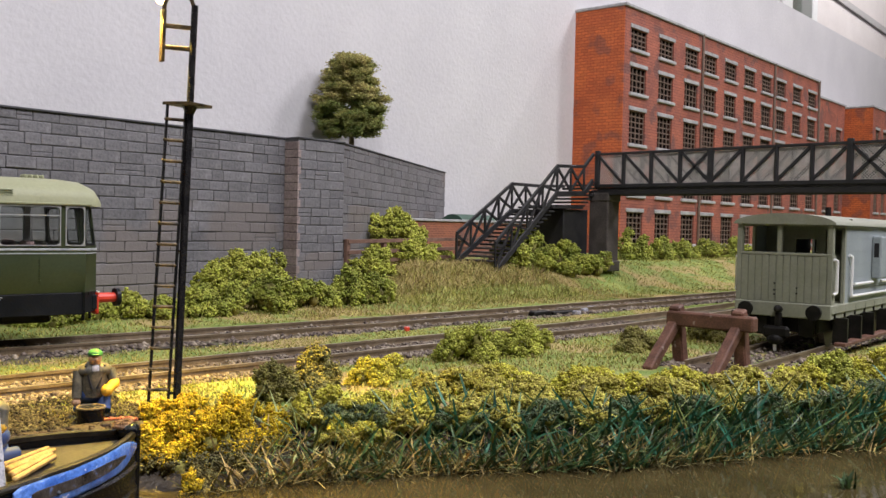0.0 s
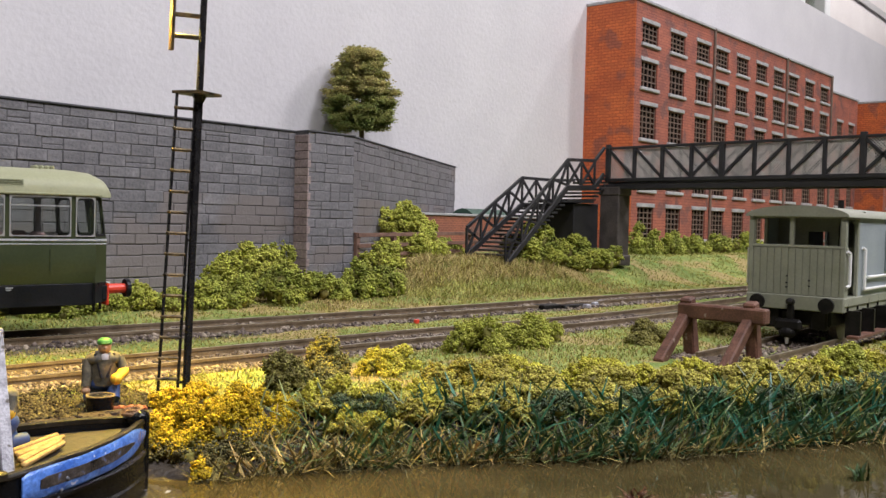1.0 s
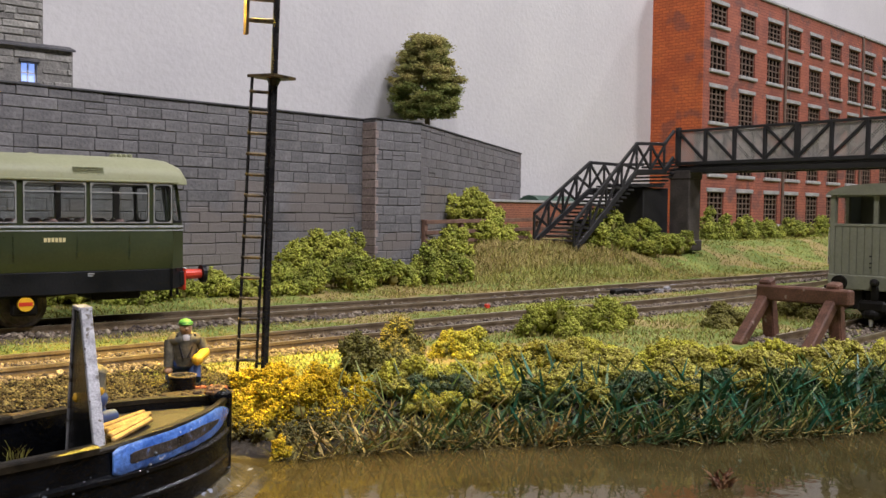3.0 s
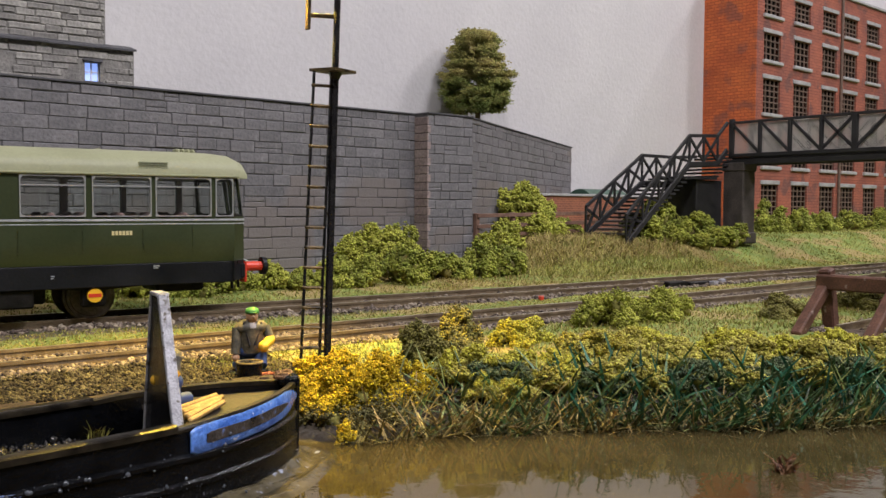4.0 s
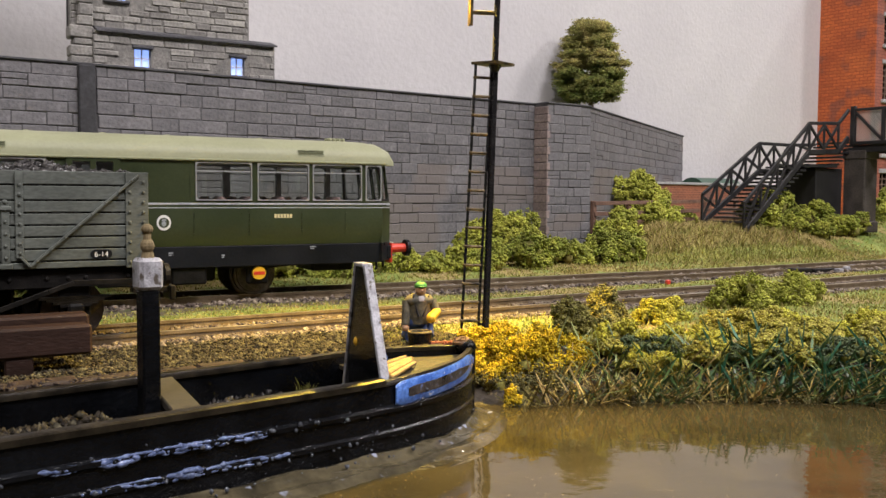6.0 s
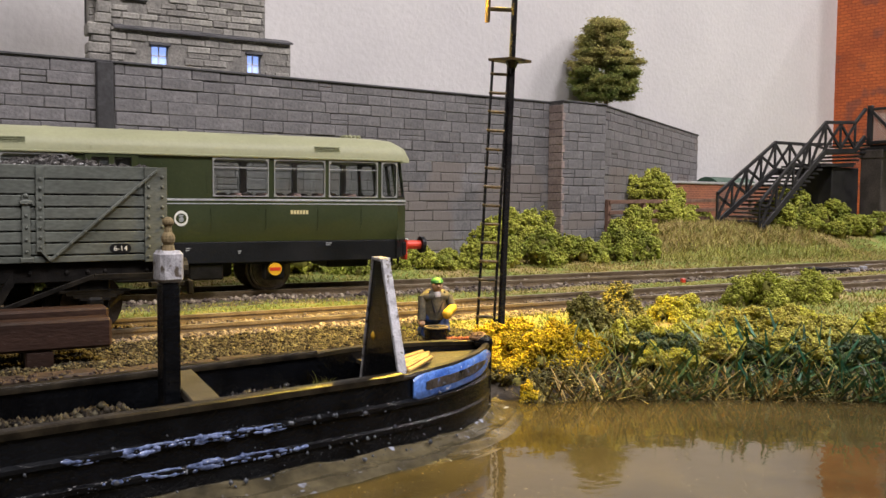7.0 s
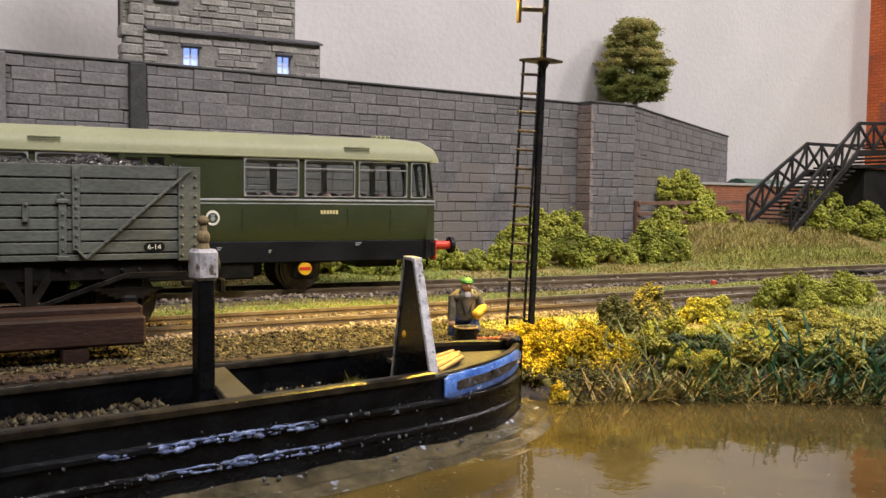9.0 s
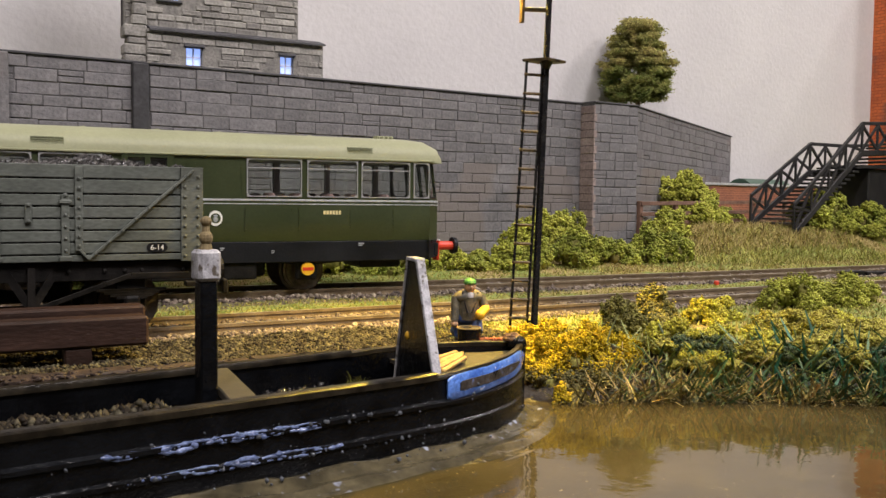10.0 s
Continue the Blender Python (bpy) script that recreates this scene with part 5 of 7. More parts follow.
        Geo().box(door[0] + 1, door[1] - 0.6, min(s * (W - 0.3), s * (W - 0.1)), max(s * (W - 0.3), s * (W - 0.1)), 28.4, 39.8).part("pane", COACH_GLASS, dd)
        Geo().box(door[0] + 0.5, door[1] - 0.3, min(s * (W + 0.5), s * (W + 0.7)), max(s * (W + 0.5), s * (W + 0.7)), 27.3, 28.9, 0.1).part("kick_plate", LINE_GREY, dd)
        h = Geo()
        for hx in (door[0] - 0.9,):
            h.cyl((hx, s * (W + 1.0), 20), (hx, s * (W + 1.0), 33), 0.28, n=6).cyl((hx, s * (W + 1.0), 33), (hx - 1.8, s * (W + 0.6), 34), 0.28, n=6).cyl((hx, s * (W + 1), 20), (hx - 1.2, s * (W + 0.4), 20), 0.28, n=6)
        h.cyl((door[1] + 0.9, s * (W + 0.8), 19.4), (door[1] + 0.9, s * (W + 0.8), 25.6), 0.22, n=6)
        h.part("grab_rail", SILVER, dd)
        Geo().box(door[0] - 5, door[1] + 5, min(s * (W - 0.9), s * (W + 1.6)), max(s * (W - 0.9), s * (W + 1.6)), 16.35, 16.65, 0.1).part("footstep", ROOF_GREEN, root)
        riv = Geo()
        for rx in (12, 25, 38, 46, 61, 89, 104, 120, 136, 150):
            for k in range(9):
                riv.box(rx - 0.15, rx + 0.15, min(s * (W + 0.2), s * (W + 0.56)), max(s * (W + 0.2), s * (W + 0.56)), 19.2 + k * 0.75, 19.45 + k * 0.75)
        for rx in (88, 90.5, 103):
            for k in range(14):
                riv.box(rx - 0.13, rx + 0.13, min(s * (W - 0.1), s * (W + 0.12)), max(s * (W - 0.1), s * (W + 0.12)), 28.8 + k * 0.72, 29.05 + k * 0.72)
        tagged(riv.part("rivets", GREEN, side), kind="stuff")
    # roof
    rings = []
    for x, wf, zf in ((-1.2, 0.7, 0.1), (-0.4, 0.74, 0.46), (0.6, 0.81, 0.74), (2.2, 0.92, 0.92), (3.8, 0.98, 0.98), (5.6, 1, 1), (60, 1, 1), (120, 1, 1), (150, 1, 1), (158, 1, 0.99), (163, 0.97, 0.93), (166.2, 0.9, 0.74), (167.6, 0.82, 0.42)):
        ring = []
        for k in range(19):
            a = math.pi * k / 18
            ring.append((x, -(W + 0.5) * wf * math.copysign(abs(math.cos(a)) ** 0.72, math.cos(a)), zr - 0.7 + 8.0 * zf * math.sin(a) ** 0.7))
        rings.append(ring)
    roof = Geo().loft(rings).part("roof", ROOF_GREEN, root, "pale grey-green domed roof", smooth=True)
    for s in (-1, 1):
        Geo().box(2, L - 2, min(s * (W + 0.2), s * (W + 0.75)), max(s * (W + 0.2), s * (W + 0.75)), zr - 0.5, zr + 0.1, 0.1).part("gutter", ROOF_GREEN, roof)
    for x, w in ((16, 9), (150, 6)):
        v = Geo()
        for i in range(4):
            v.box(x + i * w / 4, x + i * w / 4 + w / 4 * 0.7, -2.4, 2.4, 47.9, 49.6, 0.4)
        v.box(x - 0.6, x + w + 0.4, -2.0, 2.0, 47.6, 48.6, 0.2)
        v.part("roof_vent", ROOF_GREEN, roof)
    for x in (38, 62, 82, 100, 128):
        Geo().ball((x, 0, 48.0), 1.6, 8, 6, (1, 1, 0.6)).part("roof_dome_vent", ROOF_GREEN, roof)
    for x in (52, 139):
        lv = Geo()
        for k in range(5):
            lv.box(x - 4, x + 4, -W - 0.35, -W + 1.5, zr + 1.0 + 0.55 * k, zr + 1.25 + 0.55 * k)
        lv.part("louvre", surf_dark_vent, roof)
    # ends: three flat faces each, with windows
    def end(x_flat, x_corner, sign):
        ynose = 11.6
        corners = [(x_corner, -W), (x_flat, -ynose), (x_flat, ynose), (x_corner, W)]
        for (xa, ya), (xb, yb) in zip(corners, corners[1:]):
            ln = math.hypot(xb - xa, yb - ya)
            g = Geo()
            spans = [(0.9, ln - 0.9)] if ln < 12 else [(0.9, ln / 2 - 0.45), (ln / 2 + 0.45, ln - 0.9)]
            holes_here = [(p, q, zw0 + 0.3, zw1 - 0.4) for p, q in spans]
            g.panel(0, ln, zs - 0.2, zr + 0.2, holes_here, 0, 0.7)
            g.panel(0, ln, zg, zs - 0.2, [], 0, 0.7)
            ang = math.degrees(math.atan2(yb - ya, xb - xa))
            lean = lambda q: [(px, py + max(0, pz - zs) * 0.13, pz) for px, py, pz in q.v]
            g.v = lean(g)
            e = g.part("end_panel", GREEN, root, "dark green cab end")
            e.matrix_basis = at(xb, yb, 0, ang + 180) if sign < 0 else at(xa, ya, 0, ang)
            for p, q, za, zc in holes_here:
                pane = Geo().box(p, q, 0.25, 0.35, za, zc)
                pane.v = lean(pane)
                pane.part("pane", COACH_GLASS, e)
                rim = Geo().panel(p - 0.35, q + 0.35, za - 0.35, zc + 0.35, [(p + 0.1, q - 0.1, za + 0.1, zc - 0.1)], -0.12, 0.1)
                rounded(rim, p + 0.1, q - 0.1, za + 0.1, zc - 0.1, 1.3, -0.12, 0.1)
                rim.v = lean(rim)
                rim.part("window_rubber", VALANCE, e)
            Geo().box(0, ln, -0.14, 0.1, 27.7, 28.35).part("waist_band", LINE_GREY, e)
            Geo().box(0, ln, -0.12, 0.1, 26.75, 27.05).part("waist_line", LINE_GREY, e)
            Geo().box(0, ln, -0.1, 0.5, zb + 0.5, zg).part("valance", VALANCE, e)
    end(-1.6, 3.2, -1)
    end(L + 1.2, L - 3.6, 1)
    # cab front fittings
    xf = -1.8
    for s in (-1, 1):
        pts = [(xf - 0.05, s * y, z) for y, z in ((0.25, 16.6), (0.7, 19.2), (2.3, 22.0), (5.0, 24.2), (8.0, 25.4), (11.2, 25.9))]
        wsk = Geo()
        for i, (a, b) in enumerate(zip(pts, pts[1:])):
            wsk.beam(a, b, 0.3, 0.8 + 0.36 * i, 0.05, up=(0, 0.7, 0.7))
        wsk.part("whisker", CREAM, root, "cream curved speed whisker")
        xx, yy = (-2.0, s * 9.9)
        lamp = Geo().cyl((xx + 1.0, yy, 22), (xx - 0.9, yy, 22), 1.55, 1.55, 14).part("headlight", SILVER, root)
        Geo().cyl((xx - 0.9, yy, 22), (xx - 1.0, yy, 22), 1.3, 1.25, 14).part("lens", LAMP_WHITE, lamp)
    lamp = Geo().cyl((xf + 0.5, 0, 22), (xf - 1.0, 0, 22), 1.45, 1.45, 14).part("headlight", SILVER, root)
    Geo().cyl((xf - 1.0, 0, 22), (xf - 1.1, 0, 22), 1.2, 1.15, 14).part("lens", LAMP_WHITE, lamp)
    lamp = Geo().cyl((3.5, 0, 46.6), (-0.5, 0, 46.6), 1.5, 1.5, 14).part("roof_headlight", ROOF_GREEN, root)
    Geo().cyl((-0.5, 0, 46.6), (-0.6, 0, 46.6), 1.3, 1.2, 14).part("lens", LAMP_WHITE, lamp)
    box = Geo().box(-2.4, 1, -3.4, 3.4, 42.2, 44.6, 0.2).part("headcode_box", ROOF_GREEN, root)
    Geo().box(-2.5, -2.38, -2.7, 2.7, 42.6, 44.2).part("lit_blind", LAMP_WARM, box)
    for xe, s in ((-3.2, -1), (L + 1.0, 1)):
        beam = Geo().box(min(xe, xe - s * 1.6), max(xe, xe - s * 1.6), -13.5, 13.5, 10.2, 14.6, 0.3).part("buffer_beam", VALANCE, root)
        for y in (-10.2, 10.2):
            b = Geo().box(min(xe, xe + s * 1.0), max(xe, xe + s * 1.0), y - 2, y + 2, 8.6, 15.4, 0.3)
            b.cyl((xe, y, 13.4), (xe + s * 6.2, y, 13.4), 1.55, 1.45, 12)
            bb = b.part("buffer", RED, beam, "red painted buffer housing")
            Geo().cyl((xe + s * 6.2, y, 13.4), (xe + s * 7.4, y, 13.4), 2.75, 2.75, 16).cyl((xe + s * 5, y, 13.4), (xe + s * 6.3, y, 13.4), 1.0, 1.0, 10).part("buffer_head", VALANCE, bb)
            Geo().cyl((xe + s * 0.4, y + 1.2, 15.2), (xe + s * 0.4, y + 1.2, 17.8), 0.3, n=6).cyl((xe + s * 0.4, y + 1.2, 15.4), (xe + s * 0.4, y - 3.2, 15.4), 0.28, n=6).part("lamp_iron", WHITE, bb)
        Geo().box(min(xe, xe + s * 3.5), max(xe, xe + s * 3.5), -1.3, 1.3, 11.4, 14.4, 0.3).cyl((xe + s * 2.2, -2.2, 12.8), (xe + s * 2.2, 2.2, 12.8), 1.6, n=10).cyl((xe + s * 1.5, 2.5, 12.5), (xe + s * 1.8, 2.7, 5.5), 0.45, n=6).cyl((xe + s * 1.5, -3.2, 12.5), (xe + s * 1.6, -3.2, 6.5), 0.4, n=6).part("coupling", UNDER, beam)
    # running gear
    for xw in (46.6, 123.3):
        axle = Geo().cyl((xw, -9.5, 6.3), (xw, 9.5, 6.3), 0.9, n=8).part("axle", WHEEL, root)
        for s in (-1, 1):
            w = Geo().cyl((xw, s * 7.4, 6.3), (xw, s * 9.7, 6.3), 6.3, 6.3, 28)
            w.cyl((xw, s * 9.7, 6.3), (xw, s * 9.9, 6.3), 5.6, 5.4, 28)
            w.cyl((xw, s * 7.0, 6.3), (xw, s * 7.6, 6.3), 7.0, 7.0, 28)
            w.part("wheel", WHEEL, axle)
            Geo().box(xw - 3.4, xw + 3.4, min(s * 12, s * 13.6), max(s * 12, s * 13.6), 3.6, 9.4, 0.6).part("axle_guard", UNDER, root)
            ab = Geo().cyl((xw, s * 13, 7.0), (xw, s * 15.0, 7.0), 2.0, 2.0, 16).part("axlebox", YELLOW, root, "yellow axlebox cover")
            Geo().box(xw - 1.7, xw + 1.7, min(s * 15.0, s * 15.1), max(s * 15.0, s * 15.1), 6.5, 7.5).part("axlebox_band", RED, ab)
            Geo().beam((xw - 13, s * 12.8, 9.6), (xw, s * 12.8, 8.6), 1.4, 1.0).beam((xw, s * 12.8, 8.6), (xw + 13, s * 12.8, 9.6), 1.4, 1.0).part("leaf_spring", UNDER, root)
    for a, b, z in ((62, 112, 4.6), (12, 30, 6), (142, 156, 6.5)):
        Geo().box(a, b, -8.5, 8.5, z, 9.6, 0.7).part("engine_tray", UNDER, root)
    for a, b in ((66, 74), (78, 92), (98, 108)):
        Geo().box(a, b, -14.6, -9.5, 4.2, 9.4, 0.5).part("equipment_box", UNDER, root)
    for x in (11, 31, 52, 72, 92, 112, 132, 150):
        rib = [[(x + d, 1.003 * -(W + 0.5) * math.copysign(abs(math.cos(a)) ** 0.72, math.cos(a)), zr - 0.7 + 8.06 * math.sin(a) ** 0.7) for a in [math.pi * k / 18 for k in range(19)]] for d in (-0.16, 0.16)]
        Geo().loft(rib, closed=False).part("roof_seam", ROOF_GREEN, roof)
    # inside
    # glowing strip added under the roof so the windows look paler
    Geo().box(8, L - 6, -7, 7, zr - 0.35, zr - 0.1).part("ceiling_light", COACH_GLOW, root, "pinkish glowing strip added under the roof to brighten the windows")
    Geo().box(102, 104, -W + 1.5, W - 1.5, zg, zr).box(70.6, 71.4, -W + 1.5, 2, zg, zr).box(88.8, 89.6, -W + 1.5, W - 1.5, zg, zr).part("partition", COACH_INSIDE, root)
    seatm = Geo().box(0, 3.4, 0, 11, 0, 5.5, 0.7).box(2.2, 3.8, 0, 11, 3, 14.6, 0.7).mesh("seat")
    seatm.materials.append(SEAT)
    for xs in (22, 30, 40, 48, 57, 65, 110, 118, 128, 136, 146):
        for y in (-W + 2, W - 13):
            ob = new("seat", seatm)
            ob.parent, ob.location = root, (xs * MM, y * MM, zg * MM)
    Geo().box(1.5, 5, -9, 9, zg, 29, 0.6).part("driver_desk", UNDER, root)
    # crest, numbers, small lettering
    c = Geo().cyl((95.6, -W - 0.3, 22.6), (95.6, -W - 0.5, 22.6), 1.95, 1.95, 24)
    c.v = [(x, y, 22.6 + (z - 22.6) * 1.15) for x, y, z in c.v]
    crest = c.part("crest", WHITE, root, "round white crest with dark centre")
    c = Geo().cyl((95.6, -W - 0.5, 22.6), (95.6, -W - 0.58, 22.6), 1.45, 1.45, 20).part("crest_field", GREEN, crest)
    Geo().ball((95.6, -W - 0.55, 22.3), 0.75, 8, 6, (1, 0.2, 1.1)).box(95.0, 96.2, -W - 0.64, -W - 0.5, 23.1, 23.6).part("crest_shape", LINE_GREY, crest)
    bars = Geo()
    for i in range(6):
        bars.box(127.5 + i * 0.95, 128.2 + i * 0.95, -W - 0.42, -W - 0.3, 23.8, 25.0)
    bars.part("number_bars", CREAM, root)
    for x, z, w in ((13, 12.2, 2.6), (36.5, 13.2, 3.6), (83.5, 12.4, 2.6), (97, 13.6, 2.2), (139, 14.6, 3), (112, 12.6, 1.6)):
        Geo().box(x, x + w * 0.6, -W + 0.64, -W + 0.8, z, z + 0.3).box(x, x + w * 0.45, -W + 0.64, -W + 0.8, z - 0.55, z - 0.3).part("valance_marking", LINE_GREY, root)
    return root


surf_dark_vent = surf("shaded_roof_vent", (0.24, 0.26, 0.16), (0.29, 0.31, 0.19), size=4, rough=0.6)
car = railcar()
car.matrix_world = at(-51.3, 287.1, RAIL_Z, -3.45) @ Matrix.Diagonal((1.03, 1, 1, 1))


# ---- grey coal wagon on the near track ----
def open_wagon():
    """Local: x=0 at the end nearest the boat's prow, body towards -x; y=0 centre; z=0 rail."""
    root = thing("coal_wagon", "weathered grey wooden plank-sided coal wagon loaded with coal", "wagon")
    L, W, z0, z1 = 68.0, 15.6, 15.5, 35.5
    n = 8
    cuts = (15.5, 17.1, 19.6, 22.0, 24.4, 26.9, 29.4, 32.5, 35.5)
    for s in (-1, 1):
        for i in range(n):
            g = Geo().box(-L, 0, -W, -W + 1.1, cuts[i] + 0.16, cuts[i + 1] - 0.16, 0.12)
            if s > 0:
                g.v = [(x, -y, z) for x, y, z in g.v]
                g.f = [q[::-1] for q in g.f]
            g.part("plank", WAGON_GREY, root)
    for x in (-L, -1.1):
        for i in range(n):
            Geo().box(x, x + 1.1, -W + 1.1, W - 1.1, cuts[i] + 0.16, cuts[i + 1] - 0.16, 0.12).part("end_plank", WAGON_GREY, root)
    Geo().box(-L + 1.1, -1.1, -W + 1.1, W - 1.1, z0, z0 + 0.8).part("floor", UNDER, root)
    y = -W

    def rivet(g, x, z):
        g.ball((x, y - 0.55, z), 0.36, 6, 4, (1, 0.7, 1))

    for x in (-0.05, -L + 1.2):
        pl = Geo().box(x - 4.6 if x > -5 else x - 1.2, x + 0.1 if x > -5 else x + 3.4, y - 0.4, y, z0 - 0.2, z1 - 0.2, 0.08)
        pl = pl.part("corner_plate", WAGON_GREY, root)
        rv = Geo()
        for k in range(9):
            z = z0 + 1 + k * 2.1
            rivet(rv, x - (1.0 if x > -5 else -2.6), z)
            rivet(rv, x - (3.8 if x > -5 else 0.4), z)
        tagged(rv.part("rivets", WAGON_GREY, pl), kind="stuff")
    for sx in (0, 1):
        xa, xb = (-2.1, -23.4) if sx == 0 else (-L + 2.1, -L + 23.4)
        st = Geo().beam((xa, y - 0.35, z1 - 0.8), (xb, y - 0.35, z0 + 0.6), 0.5, 1.25, 0.08, up=(0, 1, 0))
        sgn = -1 if sx == 0 else 1
        st.beam((xb, y - 0.35, z0 + 0.7), (xb + sgn * 1.6, y - 0.35, z0 + 2.6), 0.5, 1.25, 0.08, up=(0, 1, 0))
        st.box(xb + sgn * 1.7 - 0.75, xb + sgn * 1.7 + 0.75, y - 0.55, y, z0 + 2.4, z1 - 0.5, 0.08)
        stp = st.part("diagonal_strap", WAGON_GREY, root, "grey iron strap with rivets")
        rv = Geo()
        for k in range(8):
            t = (k + 0.5) / 8
            rv.ball((xa + (xb - xa) * t, y - 0.95, z1 - 0.8 + (z0 + 0.6 - z1 + 0.8) * t), 0.34, 6, 4, (1, 0.7, 1))
        for k in range(8):
            rv.ball((xb + sgn * 1.7, y - 0.75, z0 + 3.4 + k * 1.95), 0.34, 6, 4, (1, 0.7, 1))
        tagged(rv.part("rivets", WAGON_GREY, stp), kind="stuff")
        xd = xb + sgn * 4.3
        hinge = Geo().box(xd - 0.75, xd + 0.75, y - 0.6, y, z0 + 0.4, z0 + 13.8, 0.1).box(xd - 1.25, xd + 1.25, y - 0.95, y, z0 + 0.3, z0 + 1.3, 0.15).box(xd - 1.2, xd + 1.2, y - 0.9, y, z0 + 11.9, z0 + 12.7, 0.15)
        hinge.ball((xd, y - 0.6, z0 + 13.6), 0.5, 8, 6, (1, 0.6, 1))
        for k in range(5):
            hinge.ball((xd, y - 0.65, z0 + 2.5 + 2.4 * k), 0.36, 6, 4)
        hinge.part("door_hinge", WAGON_GREY, root)
    latch = Geo().box(-35.1, -33.9, y - 0.5, y, z0 + 8, z0 + 12, 0.1).ball((-34.5, y - 0.5, z0 + 11.6), 0.42, 8, 5).ball((-34.5, y - 0.5, z0 + 8.4), 0.42, 8, 5)
    latch.part("door_latch", WAGON_GREY, root)
    plate = Geo().box(-10.8, -8.4, y - 0.12, y, z0 + 1.8, z0 + 3.8, 0.05).cyl((-10.8, y - 0.12, z0 + 2.8), (-10.8, y, z0 + 2.8), 0.98, n=14).cyl((-8.4, y - 0.12, z0 + 2.8), (-8.4, y, z0 + 2.8), 0.98, n=14).part("number_plate", VALANCE, root, "black oval plate with white figures")
    text_part("6-14", 1.55, WHITE, plate, at(-9.6, y - 0.16, z0 + 2.3, 0, 90), "plate_lettering")
    # underframe
    for s in (-1, 1):
        Geo().box(-L + 0.4, -0.4, min(s * 13, s * 14.4), max(s * 13, s * 14.4), z0 - 4, z0 - 0.1, 0.2).part("solebar", UNDER, root)
        bolt = Geo()
        for x in (-4, -12.5, -16, -20, -27, -34, -41, -48, -52, -60, -64):
            bolt.ball((x, s * 14.5, z0 - 2), 0.5, 6, 4, (1, 0.6, 1))
        tagged(bolt.part("bolts", UNDER, root), kind="stuff")
        for xw in (-14.5, -L + 14.5):
            Geo().box(xw - 3.2, xw + 3.2, min(s * 12.4, s * 13.2), max(s * 12.4, s * 13.2), z0 - 11, z0 - 3, 0.4).box(xw - 1.6, xw + 1.6, min(s * 12.6, s * 15), max(s * 12.6, s * 15), z0 - 11.6, z0 - 7.4, 0.5).part("axle_guard", UNDER, root)
            sp = Geo()
            for k in range(4):
                sp.box(xw - 7 + k * 1.3, xw + 7 - k * 1.3, min(s * 12.8, s * 14.4), max(s * 12.8, s * 14.4), z0 - 6.4 - 0.55 * k, z0 - 5.9 - 0.55 * k)
            sp.part("leaf_spring", UNDER, root)
    for xw in (-14.5, -L + 14.5):
        ax = Geo().cyl((xw, -9.5, 6.2), (xw, 9.5, 6.2), 0.9, n=8).part("axle", WHEEL, root)
        for s in (-1, 1):
            w = Geo().cyl((xw, s * 7.4, 6.2), (xw, s * 9.8, 6.2), 6.2, 6.2, 28).cyl((xw, s * 7, 6.2), (xw, s * 7.6, 6.2), 6.9, 6.9, 28).cyl((xw, s * 9.8, 6.2), (xw, s * 10.3, 6.2), 1.5, 1.3, 12)
            w.part("wheel", WHEEL, ax)
    lever = Geo().beam((-L / 2 + 1.5, y + 0.2, 6.4), (-20, y - 0.4, z0 - 4.6), 0.5, 1.0, 0.08).beam((-20, y - 0.4, z0 - 4.6), (-15, y - 0.4, z0 - 2.9), 0.5, 1.0, 0.08).beam((-15, y - 0.4, z0 - 2.9), (-3, y - 0.4, z0 - 3.0), 0.5, 1.0, 0.08)
    lever.part("brake_lever", UNDER, root)
    v = Geo().beam((-L / 2 - 4.5, y + 1.6, z0 - 2), (-L / 2, y + 0.8, 6.2), 0.6, 1.6).beam((-L / 2 + 4.5, y + 1.6, z0 - 2), (-L / 2, y + 0.8, 6.2), 0.6, 1.6).box(-L / 2 - 0.7, -L / 2 + 0.7, y + 0.2, y + 1.2, 5.6, z0 - 1)
    v.part("brake_v_hanger", UNDER, root)
    Geo().box(-L / 2 - 9, -L / 2 + 9, -7, -5.5, 4.6, 6).box(-24, -21, -10.5, -8, 3, 10, 0.5).part("brake_shoe", UNDER, root)
    gear = Geo().box(-L + 22, -22, 1.5, 3.5, 5.6, 8.2, 0.4).box(-46, -40, -4, 4, 4.6, 11, 0.6).box(-30, -25, -5, 5, 4.2, 10.6, 0.6).box(-L + 6, -6, -1.5, 1.5, z0 - 5, z0 - 1, 0.3)
    gear.cyl((-L / 2, -12, 6.4), (-L / 2, 12, 6.4), 0.7, n=8).beam((-44, -2, 9.5), (-22, -2, 5.5), 1.0, 1.4).beam((-24, 3, 9.5), (-46, 3, 5.5), 1.0, 1.4)
    gear.part("brake_rigging", UNDER, root)
    for xe, s in ((0, 1), (-L, -1)):
        hs = Geo().box(min(xe, xe + s * 0.6), max(xe, xe + s * 0.6), -15, 15, z0 - 4.6, z0 - 0.1, 0.2).part("headstock", UNDER, root)
        for yb in (-10.5, 10.5):
            Geo().cyl((xe, yb, z0 - 2.4), (xe + s * 4.6, yb, z0 - 2.4), 1.5, 1.0, 12).cyl((xe + s * 4.4, yb, z0 - 2.4), (xe + s * 5.4, yb, z0 - 2.4), 2.6, 2.6, 16).part("buffer", UNDER, hs)
        Geo().box(min(xe, xe + s * 9), max(xe, xe + s * 9), -1.2, 1.2, z0 - 7.2, z0 - 6, 0.2).box(min(xe + s * 8, xe + s * 9.4), max(xe + s * 8, xe + s * 9.4), -3, 3, z0 - 9, z0 - 5.6, 0.3).part("coupling", UNDER, hs)
